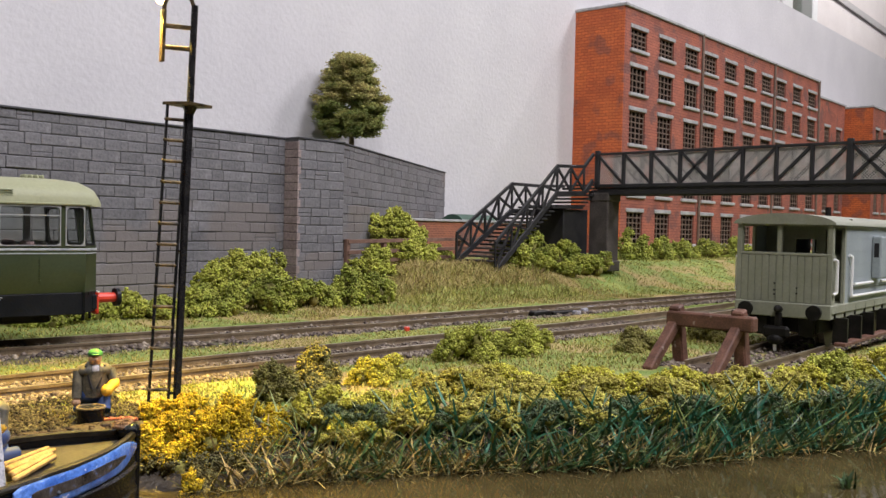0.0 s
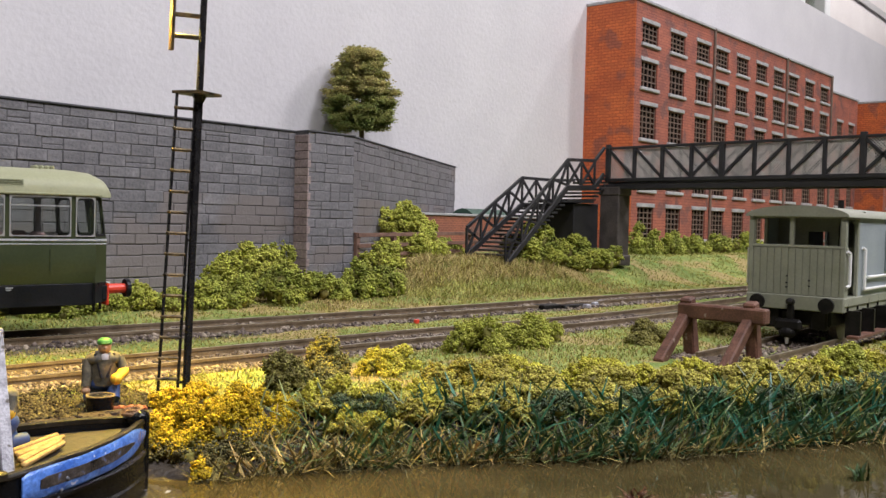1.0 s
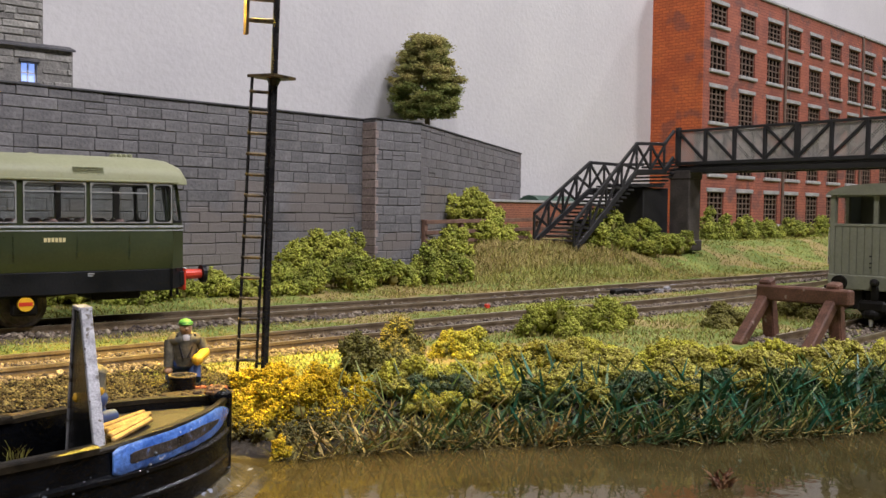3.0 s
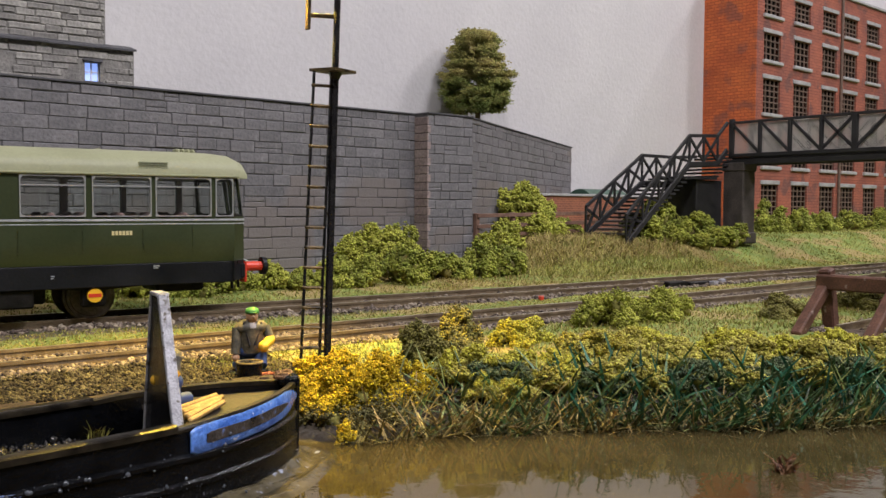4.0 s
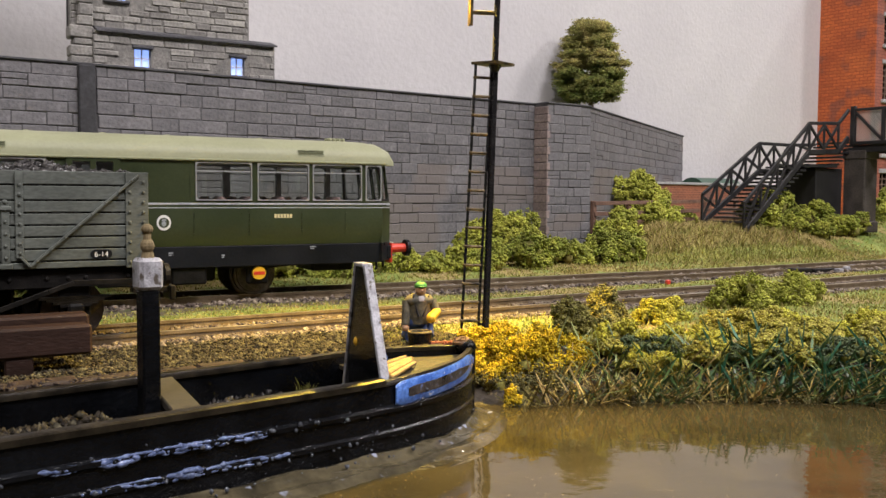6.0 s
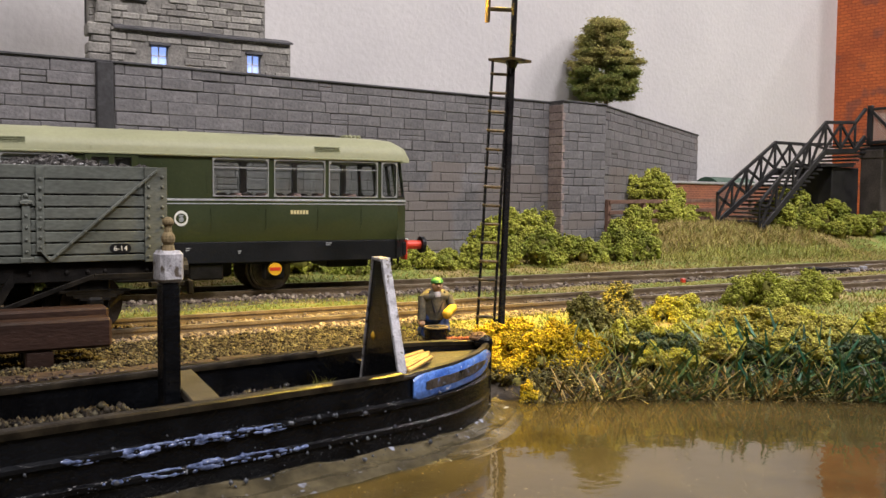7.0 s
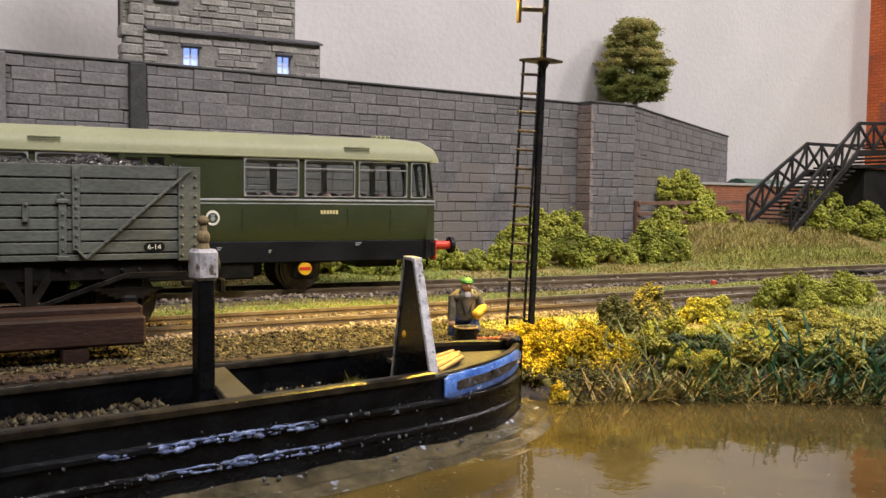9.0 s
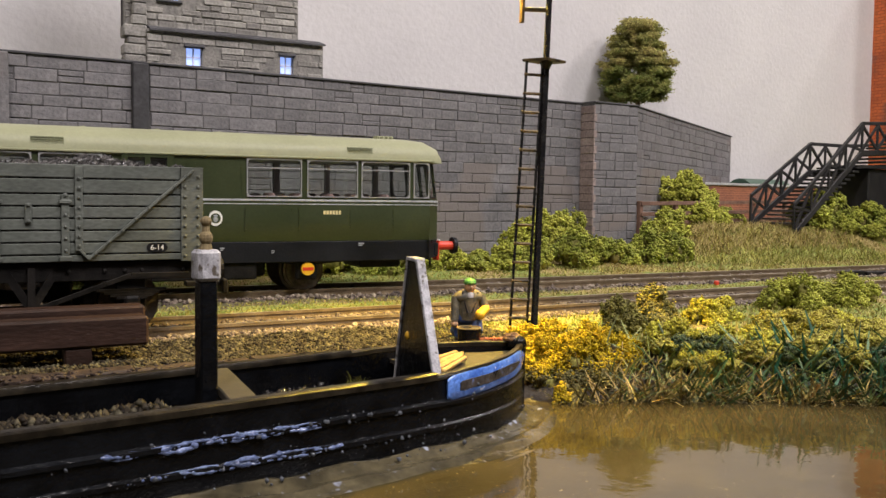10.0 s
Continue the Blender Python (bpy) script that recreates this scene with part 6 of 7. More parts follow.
    r = np.random.default_rng(31)
    cx = np.stack([r.uniform(-L + 2, -2, 1500), r.uniform(-W + 2, W - 2, 1500)], -1)
    top = z1 - 1.2 + 2.0 * np.cos(cx[:, 1] / W * 1.4) * (0.7 + 0.5 * np.sin(cx[:, 0] * 0.23)) * np.clip((-cx[:, 0] - 1) / 9, 0.1, 1) + r.uniform(-1.6, 0.3, 1500)
    vv, ff = lumps(r, np.c_[cx, top], 1.1 * r.uniform(0.5, 1.4, 1500), "ico", 0.45)
    me = raw_mesh("coal", vv, ff)
    me.materials.append(COAL)
    ob = new("coal", me)
    ob.parent = root
    tagged(ob, "heap of black coal", kind="stuff")
    Geo().box(-L + 1.2, -1.2, -W + 1.2, W - 1.2, z0 + 0.9, z1 - 2.6).part("coal_bed", COAL, root)
    return root


wagon = open_wagon()
wagon.matrix_world = at(24.8, 212.8, RAIL_Z, 0.4)


# ---- brake van on the siding ----
def brake_van():
    """Local: x=0 at the veranda end, body towards +x; z=0 rail."""
    root = thing("brake_van", "grey goods brake van with an open veranda and white handrails", "brake van")
    L, W, zf, zh, ze = 98.0, 15.4, 15.2, 31.1, 41.0
    Geo().box(-0.5, L + 0.5, -W - 0.3, W + 0.3, zf - 3, zf, 0.3).part("floor", VAN_GREY, root)
    e = Geo().panel(-W, W, zf, ze + 0.8, [(-W + 1.8, -2.2, zh + 0.5, ze - 0.8), (-0.8, W - 1.8, zh + 0.5, ze - 0.8)], 0, 1.0)
    e.v = [(y, -x, z) for x, y, z in e.v]
    e.add([(0, W, ze + 0.8), (0, -W, ze + 0.8), (0, -W * 0.5, ze + 2.7), (0, 0, ze + 3.2), (0, W * 0.5, ze + 2.7)], [(0, 1, 2, 3, 4)])
    end = e.part("veranda_end", VAN_GREY, root, "grey planked veranda end with two openings")
    for k in range(12):
        a, b = -W + 1.6 + (2 * W - 3.2) * k / 12, -W + 1.6 + (2 * W - 3.2) * (k + 1) / 12
        Geo().box(-0.32, 0.05, a + 0.11, b - 0.11, zf + 0.2, zh - 0.5, 0.08).part("plank", VAN_GREY, end)
    Geo().box(-0.5, 0.1, -W, W, zh - 0.4, zh + 0.4, 0.1).part("rail", VAN_GREY, end)
    for yy in (-W + 0.7, W - 0.7):
        Geo().box(-0.45, 0.1, yy - 0.75, yy + 0.75, zf, ze, 0.1).part("corner_post", VAN_GREY, end)
    for yy, zz in ((2.6, zf + 4), (2.6, zf + 6.2), (2.6, zf + 2.6), (-4.6, zf + 3.2), (-4.6, zf + 5)):
        Geo().cyl((-0.7, yy, zz), (0, yy, zz), 0.28, 0.28, 8).part("bolt", UNDER, end)
    inner = Geo().panel(-W + 1, W - 1, zf, ze + 2, [(-4, 4, zf, 36), (6, 11, zh, ze - 2)], 0, 1.0)
    inner.v = [(24 + y, -x, z) for x, y, z in inner.v]
    inner.part("cabin_end", VAN_GREY, root)
    for s in (-1, 1):
        g = Geo()
        for a, b, z0, z1 in ((0, 1.8, zf, ze), (13, 14.6, zf, ze), (0, 14, ze - 1.0, ze)):
            g.box(a, b, min(s * W, s * (W - 1)), max(s * W, s * (W - 1)), z0, z1)
        g.box(1.8, 3.4, min(s * W, s * (W - 1)), max(s * W, s * (W - 1)), zf, zh)
        g.part("veranda_post", VAN_GREY, root)
        p = Geo().panel(14.6, L - 14, zf, ze, [(74, 79, 27, 36)], 0, 1.0)
        p.v = [(x, -W + y if s < 0 else W - y, z) for x, y, z in p.v]
        if s > 0:
            p.f = [q[::-1] for q in p.f]
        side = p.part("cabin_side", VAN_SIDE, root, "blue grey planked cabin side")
        jl = Geo()
        for k in range(1, 6):
            z = zf + (ze - zf) * k / 6
            jl.box(14.6, L - 14, min(s * W, s * (W + 0.06)), max(s * W, s * (W + 0.06)), z - 0.1, z + 0.1)
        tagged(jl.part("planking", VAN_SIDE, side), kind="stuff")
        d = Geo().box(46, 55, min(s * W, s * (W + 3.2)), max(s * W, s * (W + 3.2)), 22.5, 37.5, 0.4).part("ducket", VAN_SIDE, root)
        Geo().box(45.9, 46.1, min(s * (W + 0.8), s * (W + 2.4)), max(s * (W + 0.8), s * (W + 2.4)), 30, 35).part("ducket_window", UNLIT_INSIDE, d)
        hr = Geo()
        y = s * (W + 0.9)
        hr.cyl((2.0, y, 19.2), (2.0, y, 29.2), 0.5, n=8).cyl((2.0, y, 29.2), (0.6, y - s * 0.6, 29.9), 0.5, n=8).cyl((2.0, y, 19.2), (0.6, y - s * 0.6, 18.6), 0.5, n=8)
        hr.cyl((18.6, y, 17.4), (18.6, y, 30.4), 0.5, n=8).cyl((18.6, y, 17.4), (L - 18, y, 17.4), 0.5, n=8).cyl((22, y, 21.3), (45, y, 21.3), 0.5, n=8).cyl((56, y, 21.3), (L - 18, y, 21.3), 0.5, n=8)
        hr.cyl((18.6, y, 30.4), (17.2, y - s * 0.6, 31), 0.5, n=8)
        hr.part("handrail", WHITE, root, "white handrail")
        Geo().box(2, L - 2, min(s * (W + 0.5), s * (W + 4)), max(s * (W + 0.5), s * (W + 4)), 2.3, 3.3, 0.15).part("footboard", RUST_WOOD, root)
        for x in (6, 22, 38, 60, 76, 92):
            Geo().box(x - 0.7, x + 0.7, min(s * (W - 1), s * (W + 3.6)), max(s * (W - 1), s * (W + 3.6)), 2.2, 11, 0.1).part("footboard_bracket", UNDER, root)
        Geo().box(0, L, min(s * (W - 1.6), s * (W - 0.2)), max(s * (W - 1.6), s * (W - 0.2)), 10.6, 14.6, 0.1).part("solebar", VAN_GREY, root)
        for x in (4, 15, 27, 39, 51, 63, 75, 87):
            Geo().box(x - 0.4, x + 0.4, min(s * (W - 0.4), s * (W + 0.3)), max(s * (W - 0.4), s * (W + 0.3)), 10.8, 14.4, 0.1).part("solebar_knee", UNDER, root)
    ring = lambda x: [(x, (W + 1.2) * math.cos(a), ze - 0.2 + 3.6 * math.sin(a)) for a in [math.pi * k / 14 for k in range(15)]]
    Geo().loft([ring(-1.4), ring(L + 1.4)]).part("roof", VAN_GREY, root, "grey curved roof", smooth=True)
    Geo().cyl((60, 4, ze + 2), (60, 4, ze + 7), 1.1, n=10).part("stove_pipe", UNDER, root)
    Geo().box(L - 18, L - 17, -W + 1, W - 1, zf, ze + 1).box(L - 1, L, -W, W, zf, zh).part("far_end", VAN_GREY, root)
    for xe, s in ((0, -1), (L, 1)):
        hs = Geo().box(min(xe, xe + s * 1), max(xe, xe + s * 1), -W - 0.2, W + 0.2, 10.5, zf + 0.1, 0.3).part("headstock", VAN_GREY, root)
        for y in (-11.0, 11.0):
            Geo().cyl((xe, y, 12.7), (xe + s * 3.2, y, 12.7), 1.6, 1.3, 12).cyl((xe + s * 3.0, y, 12.7), (xe + s * 4.0, y, 12.7), 2.5, 2.4, 20).part("buffer", UNDER, hs)
        Geo().cyl((xe, 0.6, 13), (xe + s * 2.6, 0.6, 13), 1.3, 1.0, 10).ball((xe + s * 2.6, 0.6, 13.2), 1.3, 10, 6).box(min(xe, xe + s * 2.4), max(xe, xe + s * 2.4), -0.4, 1.6, 7.4, 12, 0.3).part("coupling", UNDER, hs)
        Geo().box(min(xe + s * 0.6, xe + s * 3.2), max(xe + s * 0.6, xe + s * 3.2), -3.2, 5.4, 3.6, 7.6, 0.9).ball((xe + s * 1.8, 1.2, 3.2), 2.5, 12, 8, (0.9, 1.2, 0.8)).part("coupler_box", UNDER, hs)
        Geo().cyl((xe + s * 2.4, 1.2, 2.0), (xe + s * 2.4, 1.2, -0.6), 0.8, 0.5, 8).part("coupling_hook", SILVER, hs)
        for y in (-7.4, 7.4):
            Geo().box(min(xe - s * 1, xe - s * 4), max(xe - s * 1, xe - s * 4), y - 2.6, y + 2.6, 4.2, 10.6, 0.5).part("brake_hanger", UNDER, hs)
    for xw in (18, L - 18):
        ax = Geo().cyl((xw, -9.5, 6.2), (xw, 9.5, 6.2), 0.9, n=8).part("axle", WHEEL, root)
        for s in (-1, 1):
            Geo().cyl((xw, s * 7.4, 6.2), (xw, s * 9.8, 6.2), 6.2, 6.2, 26).cyl((xw, s * 7, 6.2), (xw, s * 7.6, 6.2), 6.9, 6.9, 26).part("wheel", WHEEL, ax)
            Geo().box(xw - 3, xw + 3, min(s * 12, s * 13.4), max(s * 12, s * 13.4), 3.0, 11, 0.4).part("axle_guard", UNDER, root)
            Geo().box(xw - 8, xw + 8, min(s * 12.2, s * 13.6), max(s * 12.2, s * 13.6), 8.0, 9.6, 0.4).part("leaf_spring", UNDER, root)
    Geo().box(2, L - 2, -11, 11, 5.5, 10.2, 0.5).part("underframe", UNDER, root)
    return root


van = brake_van()
van.matrix_world = at(291, 133.0, RAIL_Z - 0.6, 6.0)


# ---- narrowboat at the quay ----
def boat():
    """Local: x along the boat with the mast at 0 and the stem near 64, y across (camera's side -y), z up from the world's zero."""
    root = thing("narrowboat", "black wooden working narrowboat with blue bow panels, half loaded with coal", "boat")
    half = lambda x: float(np.interp(x, (-140, 28, 36, 43, 49, 53, 56.5, 59, 60.8, 61.6), (13.8, 13.8, 13.3, 11.9, 9.8, 7.8, 5.4, 3.3, 1.7, 0.6)))
    top = lambda x: float(np.interp(x, (-140, 31, 38, 60.4), (11.0, 11.2, 11.7, 12.3)))
    xs = [-140, -90, -50, -20, 0, 20, 28, 31.5, 33, 36, 40, 44, 47, 50, 52.5, 55, 57, 58.6, 59.6, 60.4, 61.1, 61.6]

    def strip(pts, name, mat, parent=root, label="", smooth=True):
        return Geo().loft([pts(x) for x in xs if lo <= x <= hi]).part(name, mat, parent, label, smooth)

    lo, hi = -140, 61.6
    for s in (-1, 1):
        def shell(x):
            h, t = half(x), top(x)
            return [(x, s * (h + 0.2), -7), (x, s * (h + 0.5), 1.5), (x, s * (h + 0.35), 4), (x, s * h, t), (x, s * max(0.1, h - 1.3), t), (x, s * max(0.1, h - 1.3), -7)]
        hull = strip(shell, "hull_side", HULL)
        hi = 31.5
        strip(lambda x: [(x, s * (half(x) + 0.45), top(x) - 0.1), (x, s * (half(x) + 0.45), top(x) + 0.75), (x, s * (half(x) + 0.1), top(x) + 1.0), (x, s * (half(x) - 1.5), top(x) + 1.0), (x, s * (half(x) - 1.7), top(x) + 0.6), (x, s * (half(x) - 1.7), top(x) - 0.1)], "gunwale", HULL_WORN, hull, "worn brown gunwale")
        hi = 61.6
        lo = 31.5
        strip(lambda x: [(x, s * (half(x) + 0.2), top(x) - 0.3), (x, s * (half(x) + 0.3), top(x) + 0.1), (x, s * (half(x) + 0.1), top(x) + 0.5), (x, s * max(0.1, half(x) - 0.6), top(x) + 0.6), (x, s * max(0.1, half(x) - 1.3), top(x) + 0.4), (x, s * max(0.1, half(x) - 1.4), top(x) - 0.3)], "bow_gunwale", HULL_WORN, hull)
        lo = -140
        for z, w in ((7.2, 0.7), (3.4, 0.8)):
            strip(lambda x: [(x, s * (half(x) + 0.2), z - w), (x, s * (half(x) + 0.75), z - w * 0.4), (x, s * (half(x) + 0.75), z + w * 0.4), (x, s * (half(x) + 0.2), z + w)], "rubbing_strake", HULL, hull)
        # the painted panel: rounded at both ends
        def belly(x, x0, x1, tall):
            return tall * max(0.04, min(1, ((x - x0) / 0.3 + 0.55), ((x1 - x) / 5.0))) ** 0.5
        def plate(x0, x1, tall, out):
            rings = []
            for x in np.linspace(x0, x1, 26):
                m, q, y = top(x) - 1.95 + 0.45 * max(0, min(1, (x - 44) / 14)), belly(x, x0, x1, tall), half(x) + 0.42
                rings.append([(x, s * y, m - q), (x, s * (y + out), m - q + 0.2 * q), (x, s * (y + out), m + q - 0.2 * q), (x, s * y, m + q)])
            return Geo().loft(rings)
        panel = plate(33.4, 60.2, 2.05, 0.33).part("bow_panel", BLUE, hull, "glossy blue painted bow panel", True)
        plate(36.0, 55.6, 0.95, 0.43).part("bow_panel_field", FIELD, panel, "worn dark centre of the panel", True)
        lo, hi = -140, 61.6
    Geo().cyl((61.0, 0, -6), (61.4, 0, 12.4), 1.5, 1.4, 14).ball((60.7, 0, 12.7), 1.9, 12, 8, (1, 1.2, 0.8)).part("stem_post", HULL, root)
    Geo().box(-138, 32, -12.8, 12.8, -6, -1).part("hold_floor", HULL, root)
    fd = [35.6, 39, 43, 48, 52, 56, 59]
    skew = lambda x, y: x + 0.3 * (y + 3) * (59 - x) / 26
    Geo().loft([[(skew(x, -half(x) + 0.8), -half(x) + 0.8, top(x) - 2.2), (skew(x, half(x) - 0.8), half(x) - 0.8, top(x) - 2.2), (skew(x, half(x) - 0.8), half(x) - 0.8, top(x) - 1.6), (skew(x, 0), 0, top(x) - 0.9), (skew(x, -half(x) + 0.8), -half(x) + 0.8, top(x) - 1.6)] for x in fd]).part("foredeck", FOREDECK, root, "worn brown foredeck")
    cp = Geo().box(1.2, 5.6, -13.0, 13.0, 10.2, 11.6, 0.2)
    cp.v = [(x + 0.25 * y - 1.0, y, z) for x, y, z in cp.v]
    cp.part("cross_plank", DECK, root, "worn grey brown cross plank")
    m = Geo().box(-3.50, -0.90, -3.2, -0.6, -2, 27.6, 0.25).part("mast", HULL, root, "square black mast post")
    Geo().box(-3.95, -0.45, -3.65, -0.15, 27.6, 32.2, 0.5).part("mast_cap", CREAM_WORN, m, "chipped white mast cap")
    Geo().cyl((-2.2, -1.9, 32.2), (-2.2, -1.9, 33.0), 0.95, 0.8, 12).ball((-2.2, -1.9, 33.9), 1.0, 12, 8, (1, 1, 1.15)).cyl((-2.2, -1.9, 34.6), (-2.2, -1.9, 35.8), 0.6, 0.5, 10).ball((-2.2, -1.9, 36.3), 0.85, 12, 8, (1, 1, 0.9)).part("mast_finial", BARK, m, "bronze coloured finial")
    # triangular board before the foredeck
    ends = [Vector((31.6, -12.6, 11.2)), Vector((37.8, 7.4, 6.4)), Vector((35.4, 0.2, 29.6)), Vector((34.2, -4.0, 29.6))]
    off = Vector((1.2, -0.36, 0))
    Geo().add([*ends, *(p + off for p in ends)], [(3, 2, 1, 0), (4, 5, 6, 7), (0, 1, 5, 4), (1, 2, 6, 5), (2, 3, 7, 6), (3, 0, 4, 7)]).part("cratch_board", HULL, root, "black triangular board with a chipped white edge")
    mid = off * 0.5
    e = Geo().beam(ends[0] + mid, ends[3] + mid, 1.7, 0.6, 0.1, up=(0, -1, 0.5)).beam(ends[1] + mid, ends[2] + mid, 1.9, 0.5, 0.1, up=(0, 1, 0.5)).beam(ends[2] + mid, ends[3] + mid, 1.9, 0.6, 0.1)
    e.part("board_edge", CREAM_WORN, root, "chipped white edge")
    for k in range(6):
        p = Vector((36.6 + 0.5 * k, -8.6 + 1.5 * k, 11.2 + 0.25 * (k % 2)))
        q = p + Vector((9.0 - 0.5 * (k % 3), 5.4 - 0.6 * k, 0.5))
        Geo().cyl(p, q, 0.45, 0.42, 9).ball(p, 0.46, 8, 5).ball(q, 0.44, 8, 5).part("rope_fender", ROPE, root, "straw coloured rope fender", smooth=True)
    r = np.random.default_rng(51)

    def heap(x0, x1, n, zc, mat, name, size, fall=0.3, shape="oct"):
        c = np.stack([r.uniform(x0, x1, n), r.uniform(-12.4, 12.4, n)], -1)
        mid = 1 - ((c[:, 0] - (x0 + x1) / 2) / ((x1 - x0) / 2)) ** 8
        z = -1 + zc * np.clip(mid + 0.15, 0, 1) * (0.8 - fall * c[:, 1] / 12.4 * 0.7 - 0.1 * (c[:, 1] / 12.4) ** 2) * (0.95 + 0.04 * np.sin(c[:, 0] * 0.42)) * r.uniform(0.66, 1.07, n)
        v, f = lumps(r, np.c_[c, z], size * r.uniform(0.3, 1.7, n), shape, 0.5)
        me = raw_mesh(name, v, f)
        me.materials.append(mat)
        ob = new(name, me)
        ob.parent = root
        tagged(ob, "loose coal in the hold", kind="stuff")

    heap(-64, -4, 15000, 13.4, COAL_DUSTY, "coal", 0.44)
    heap(6, 31, 9000, 8.0, COAL, "coal", 0.32, -0.3)
    heap(6, 31, 420, 8.6, COAL, "coal", 0.5, -0.3, "ico")
    tuft = blades(r, np.array([(31 + r.uniform(-1.3, 1.3), 10.2 + r.uniform(-1.2, 1.2), 5.2) for _ in range(22)]), 3.6, 0.1, 0.6)
    me = raw_mesh("grass_tuft", *tuft)
    me.materials.append(GRASS)
    ob = new("grass_tuft", me)
    ob.parent = root
    return root, half


narrowboat, half_beam = boat()
BOAT = at(10.6, 134.1, 0, 8.6)
narrowboat.matrix_world = BOAT
# glossy gel ripples along the hull
r = np.random.default_rng(61)
outline = [(x, -half_beam(x)) for x in (*np.arange(-130, 44, 0.8), *np.arange(44, 61.6, 0.35), 61.7)] + [(61.9, 0.3), (61.6, 1.6), (60.8, 2.6), (59, 4.0)]
across = np.linspace(0, 1, 20) ** 1.15
v = []
for i, (x, y) in enumerate(outline):
    (xa, ya), (xb, yb) = outline[max(0, i - 3)], outline[min(len(outline) - 1, i + 3)]
    q = Vector((yb - ya, xa - xb, 0)).normalized()
    reach = 10.0 + 2.5 * noise.noise((x * 0.06, y * 0.06, 1))
    for k, u in enumerate(across):
        d = u * reach
        w = 0.75 * noise.noise((x * 0.11 + q.y, d * 0.75, 0)) + 0.35 * noise.noise((x * 0.3, d * 1.5, 4)) + 0.55 * math.sin(d * 1.5 + 0.5 * noise.noise((x * 0.1, 0, 7)) * 4)
        v.append((x + q.x * d, y + q.y * d, -0.75 + 1.3 * (1 - u) ** 2 + w * (0.75 - 0.4 * u) - 0.9 * u ** 6))
m = len(across)
f = [(i * m + k, (i + 1) * m + k, (i + 1) * m + k + 1) for i in range(len(outline) - 1) for k in range(m - 1)] + [(i * m + k, (i + 1) * m + k + 1, i * m + k + 1) for i in range(len(outline) - 1) for k in range(m - 1)]
f = [(a, c, b) for a, b, c in f]
me = raw_mesh("water_ripples", v, f)
me.materials.append(GEL)
me.polygons.foreach_set("use_smooth", [True] * len(me.polygons))
ob = new("water_ripples", me)
ob.matrix_world = BOAT
tagged(ob, "glossy dark gel ripples beside the hull", "ripples", kind="stuff")
# thin gel strands, their bluish white standing in for glints on the strakes
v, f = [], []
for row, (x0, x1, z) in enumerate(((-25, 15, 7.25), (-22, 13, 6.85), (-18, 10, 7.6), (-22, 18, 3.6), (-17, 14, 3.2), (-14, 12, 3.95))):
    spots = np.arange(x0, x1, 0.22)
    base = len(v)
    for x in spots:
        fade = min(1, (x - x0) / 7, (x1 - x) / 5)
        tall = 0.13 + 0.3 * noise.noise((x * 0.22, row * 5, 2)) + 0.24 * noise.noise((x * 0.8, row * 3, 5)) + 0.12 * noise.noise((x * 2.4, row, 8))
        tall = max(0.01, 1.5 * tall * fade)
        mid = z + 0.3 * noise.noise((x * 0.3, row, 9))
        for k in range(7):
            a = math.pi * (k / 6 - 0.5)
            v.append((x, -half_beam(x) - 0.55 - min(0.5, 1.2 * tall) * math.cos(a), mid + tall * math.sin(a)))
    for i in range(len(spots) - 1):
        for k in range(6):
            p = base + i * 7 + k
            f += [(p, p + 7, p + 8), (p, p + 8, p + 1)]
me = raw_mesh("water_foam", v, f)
me.materials.append(surf("blue_white_gel_glint", (0.03, 0.045, 0.1), (0.17, 0.22, 0.4), size=1.6, fine=0.4, rough=0.16, bump=0.8))
me.polygons.foreach_set("use_smooth", [True] * len(me.polygons))
dr = np.random.default_rng(64)
n = 170
cx = dr.uniform(-38, 44, n)
row = dr.integers(0, 3, n)
cz = np.choose(row, (7.2, 3.5, 1.0)) + dr.normal(0, 0.75, n) + 0.0
cy = np.array([-half_beam(x) - 0.55 for x in cx]) - np.choose(row, (0.1, 0.3, 1.6)) - dr.uniform(0, 0.4, n)
dv, df = lumps(dr, np.stack([cx, cy, np.maximum(cz, 0.4)], -1), 0.07 + 0.36 * dr.uniform(0, 1, n) ** 3, "ico", 0.4)
drops = raw_mesh("gel_drops", dv, df)
drops.materials.append(surf("clear_grey_gel", (0.03, 0.033, 0.04), (0.11, 0.12, 0.14), size=2, rough=0.08))
drops.polygons.foreach_set("use_smooth", [True] * len(drops.polygons))
ob = new("gel_drops", drops)
ob.matrix_world = BOAT
tagged(ob, "small glossy drops of gel clinging to the hull", "drops", kind="stuff")
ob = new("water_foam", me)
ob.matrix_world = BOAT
tagged(ob, "bluish white streaks of gel, coloured as glints along the hull", "foam", kind="stuff")

# ---- quay edge ----
quay = Geo().box(-200, 79, 164.6, 168, -9, 6.4).part("quay_wall", surf("wet_black_quay", (0.012, 0.011, 0.01), (0.035, 0.03, 0.024), size=5, rough=0.5))
tagged(quay, "dark quay wall behind the boat", "wall", kind="structure")
edge_rng = random.Random(8)
x = -120.0
while x < 77:
    w = edge_rng.uniform(7, 16)
    b = Geo().box(x, x + w - 0.08, 163.6, 167.4, 5.2, 9.3, 0.5)
    b.v = [(u, v + edge_rng.uniform(-0.35, 0.35), q + edge_rng.uniform(-0.35, 0.35)) for u, v, q in b.v]
    b.part("edge_stone", QUAY, quay)
    x += w

r = np.random.default_rng(66)
c = np.stack([r.uniform(-70, 77, 1500), 164.6 + r.uniform(-1.4, 1.8, 1500), 9.0 + r.uniform(-1.2, 0.3, 1500)], -1)
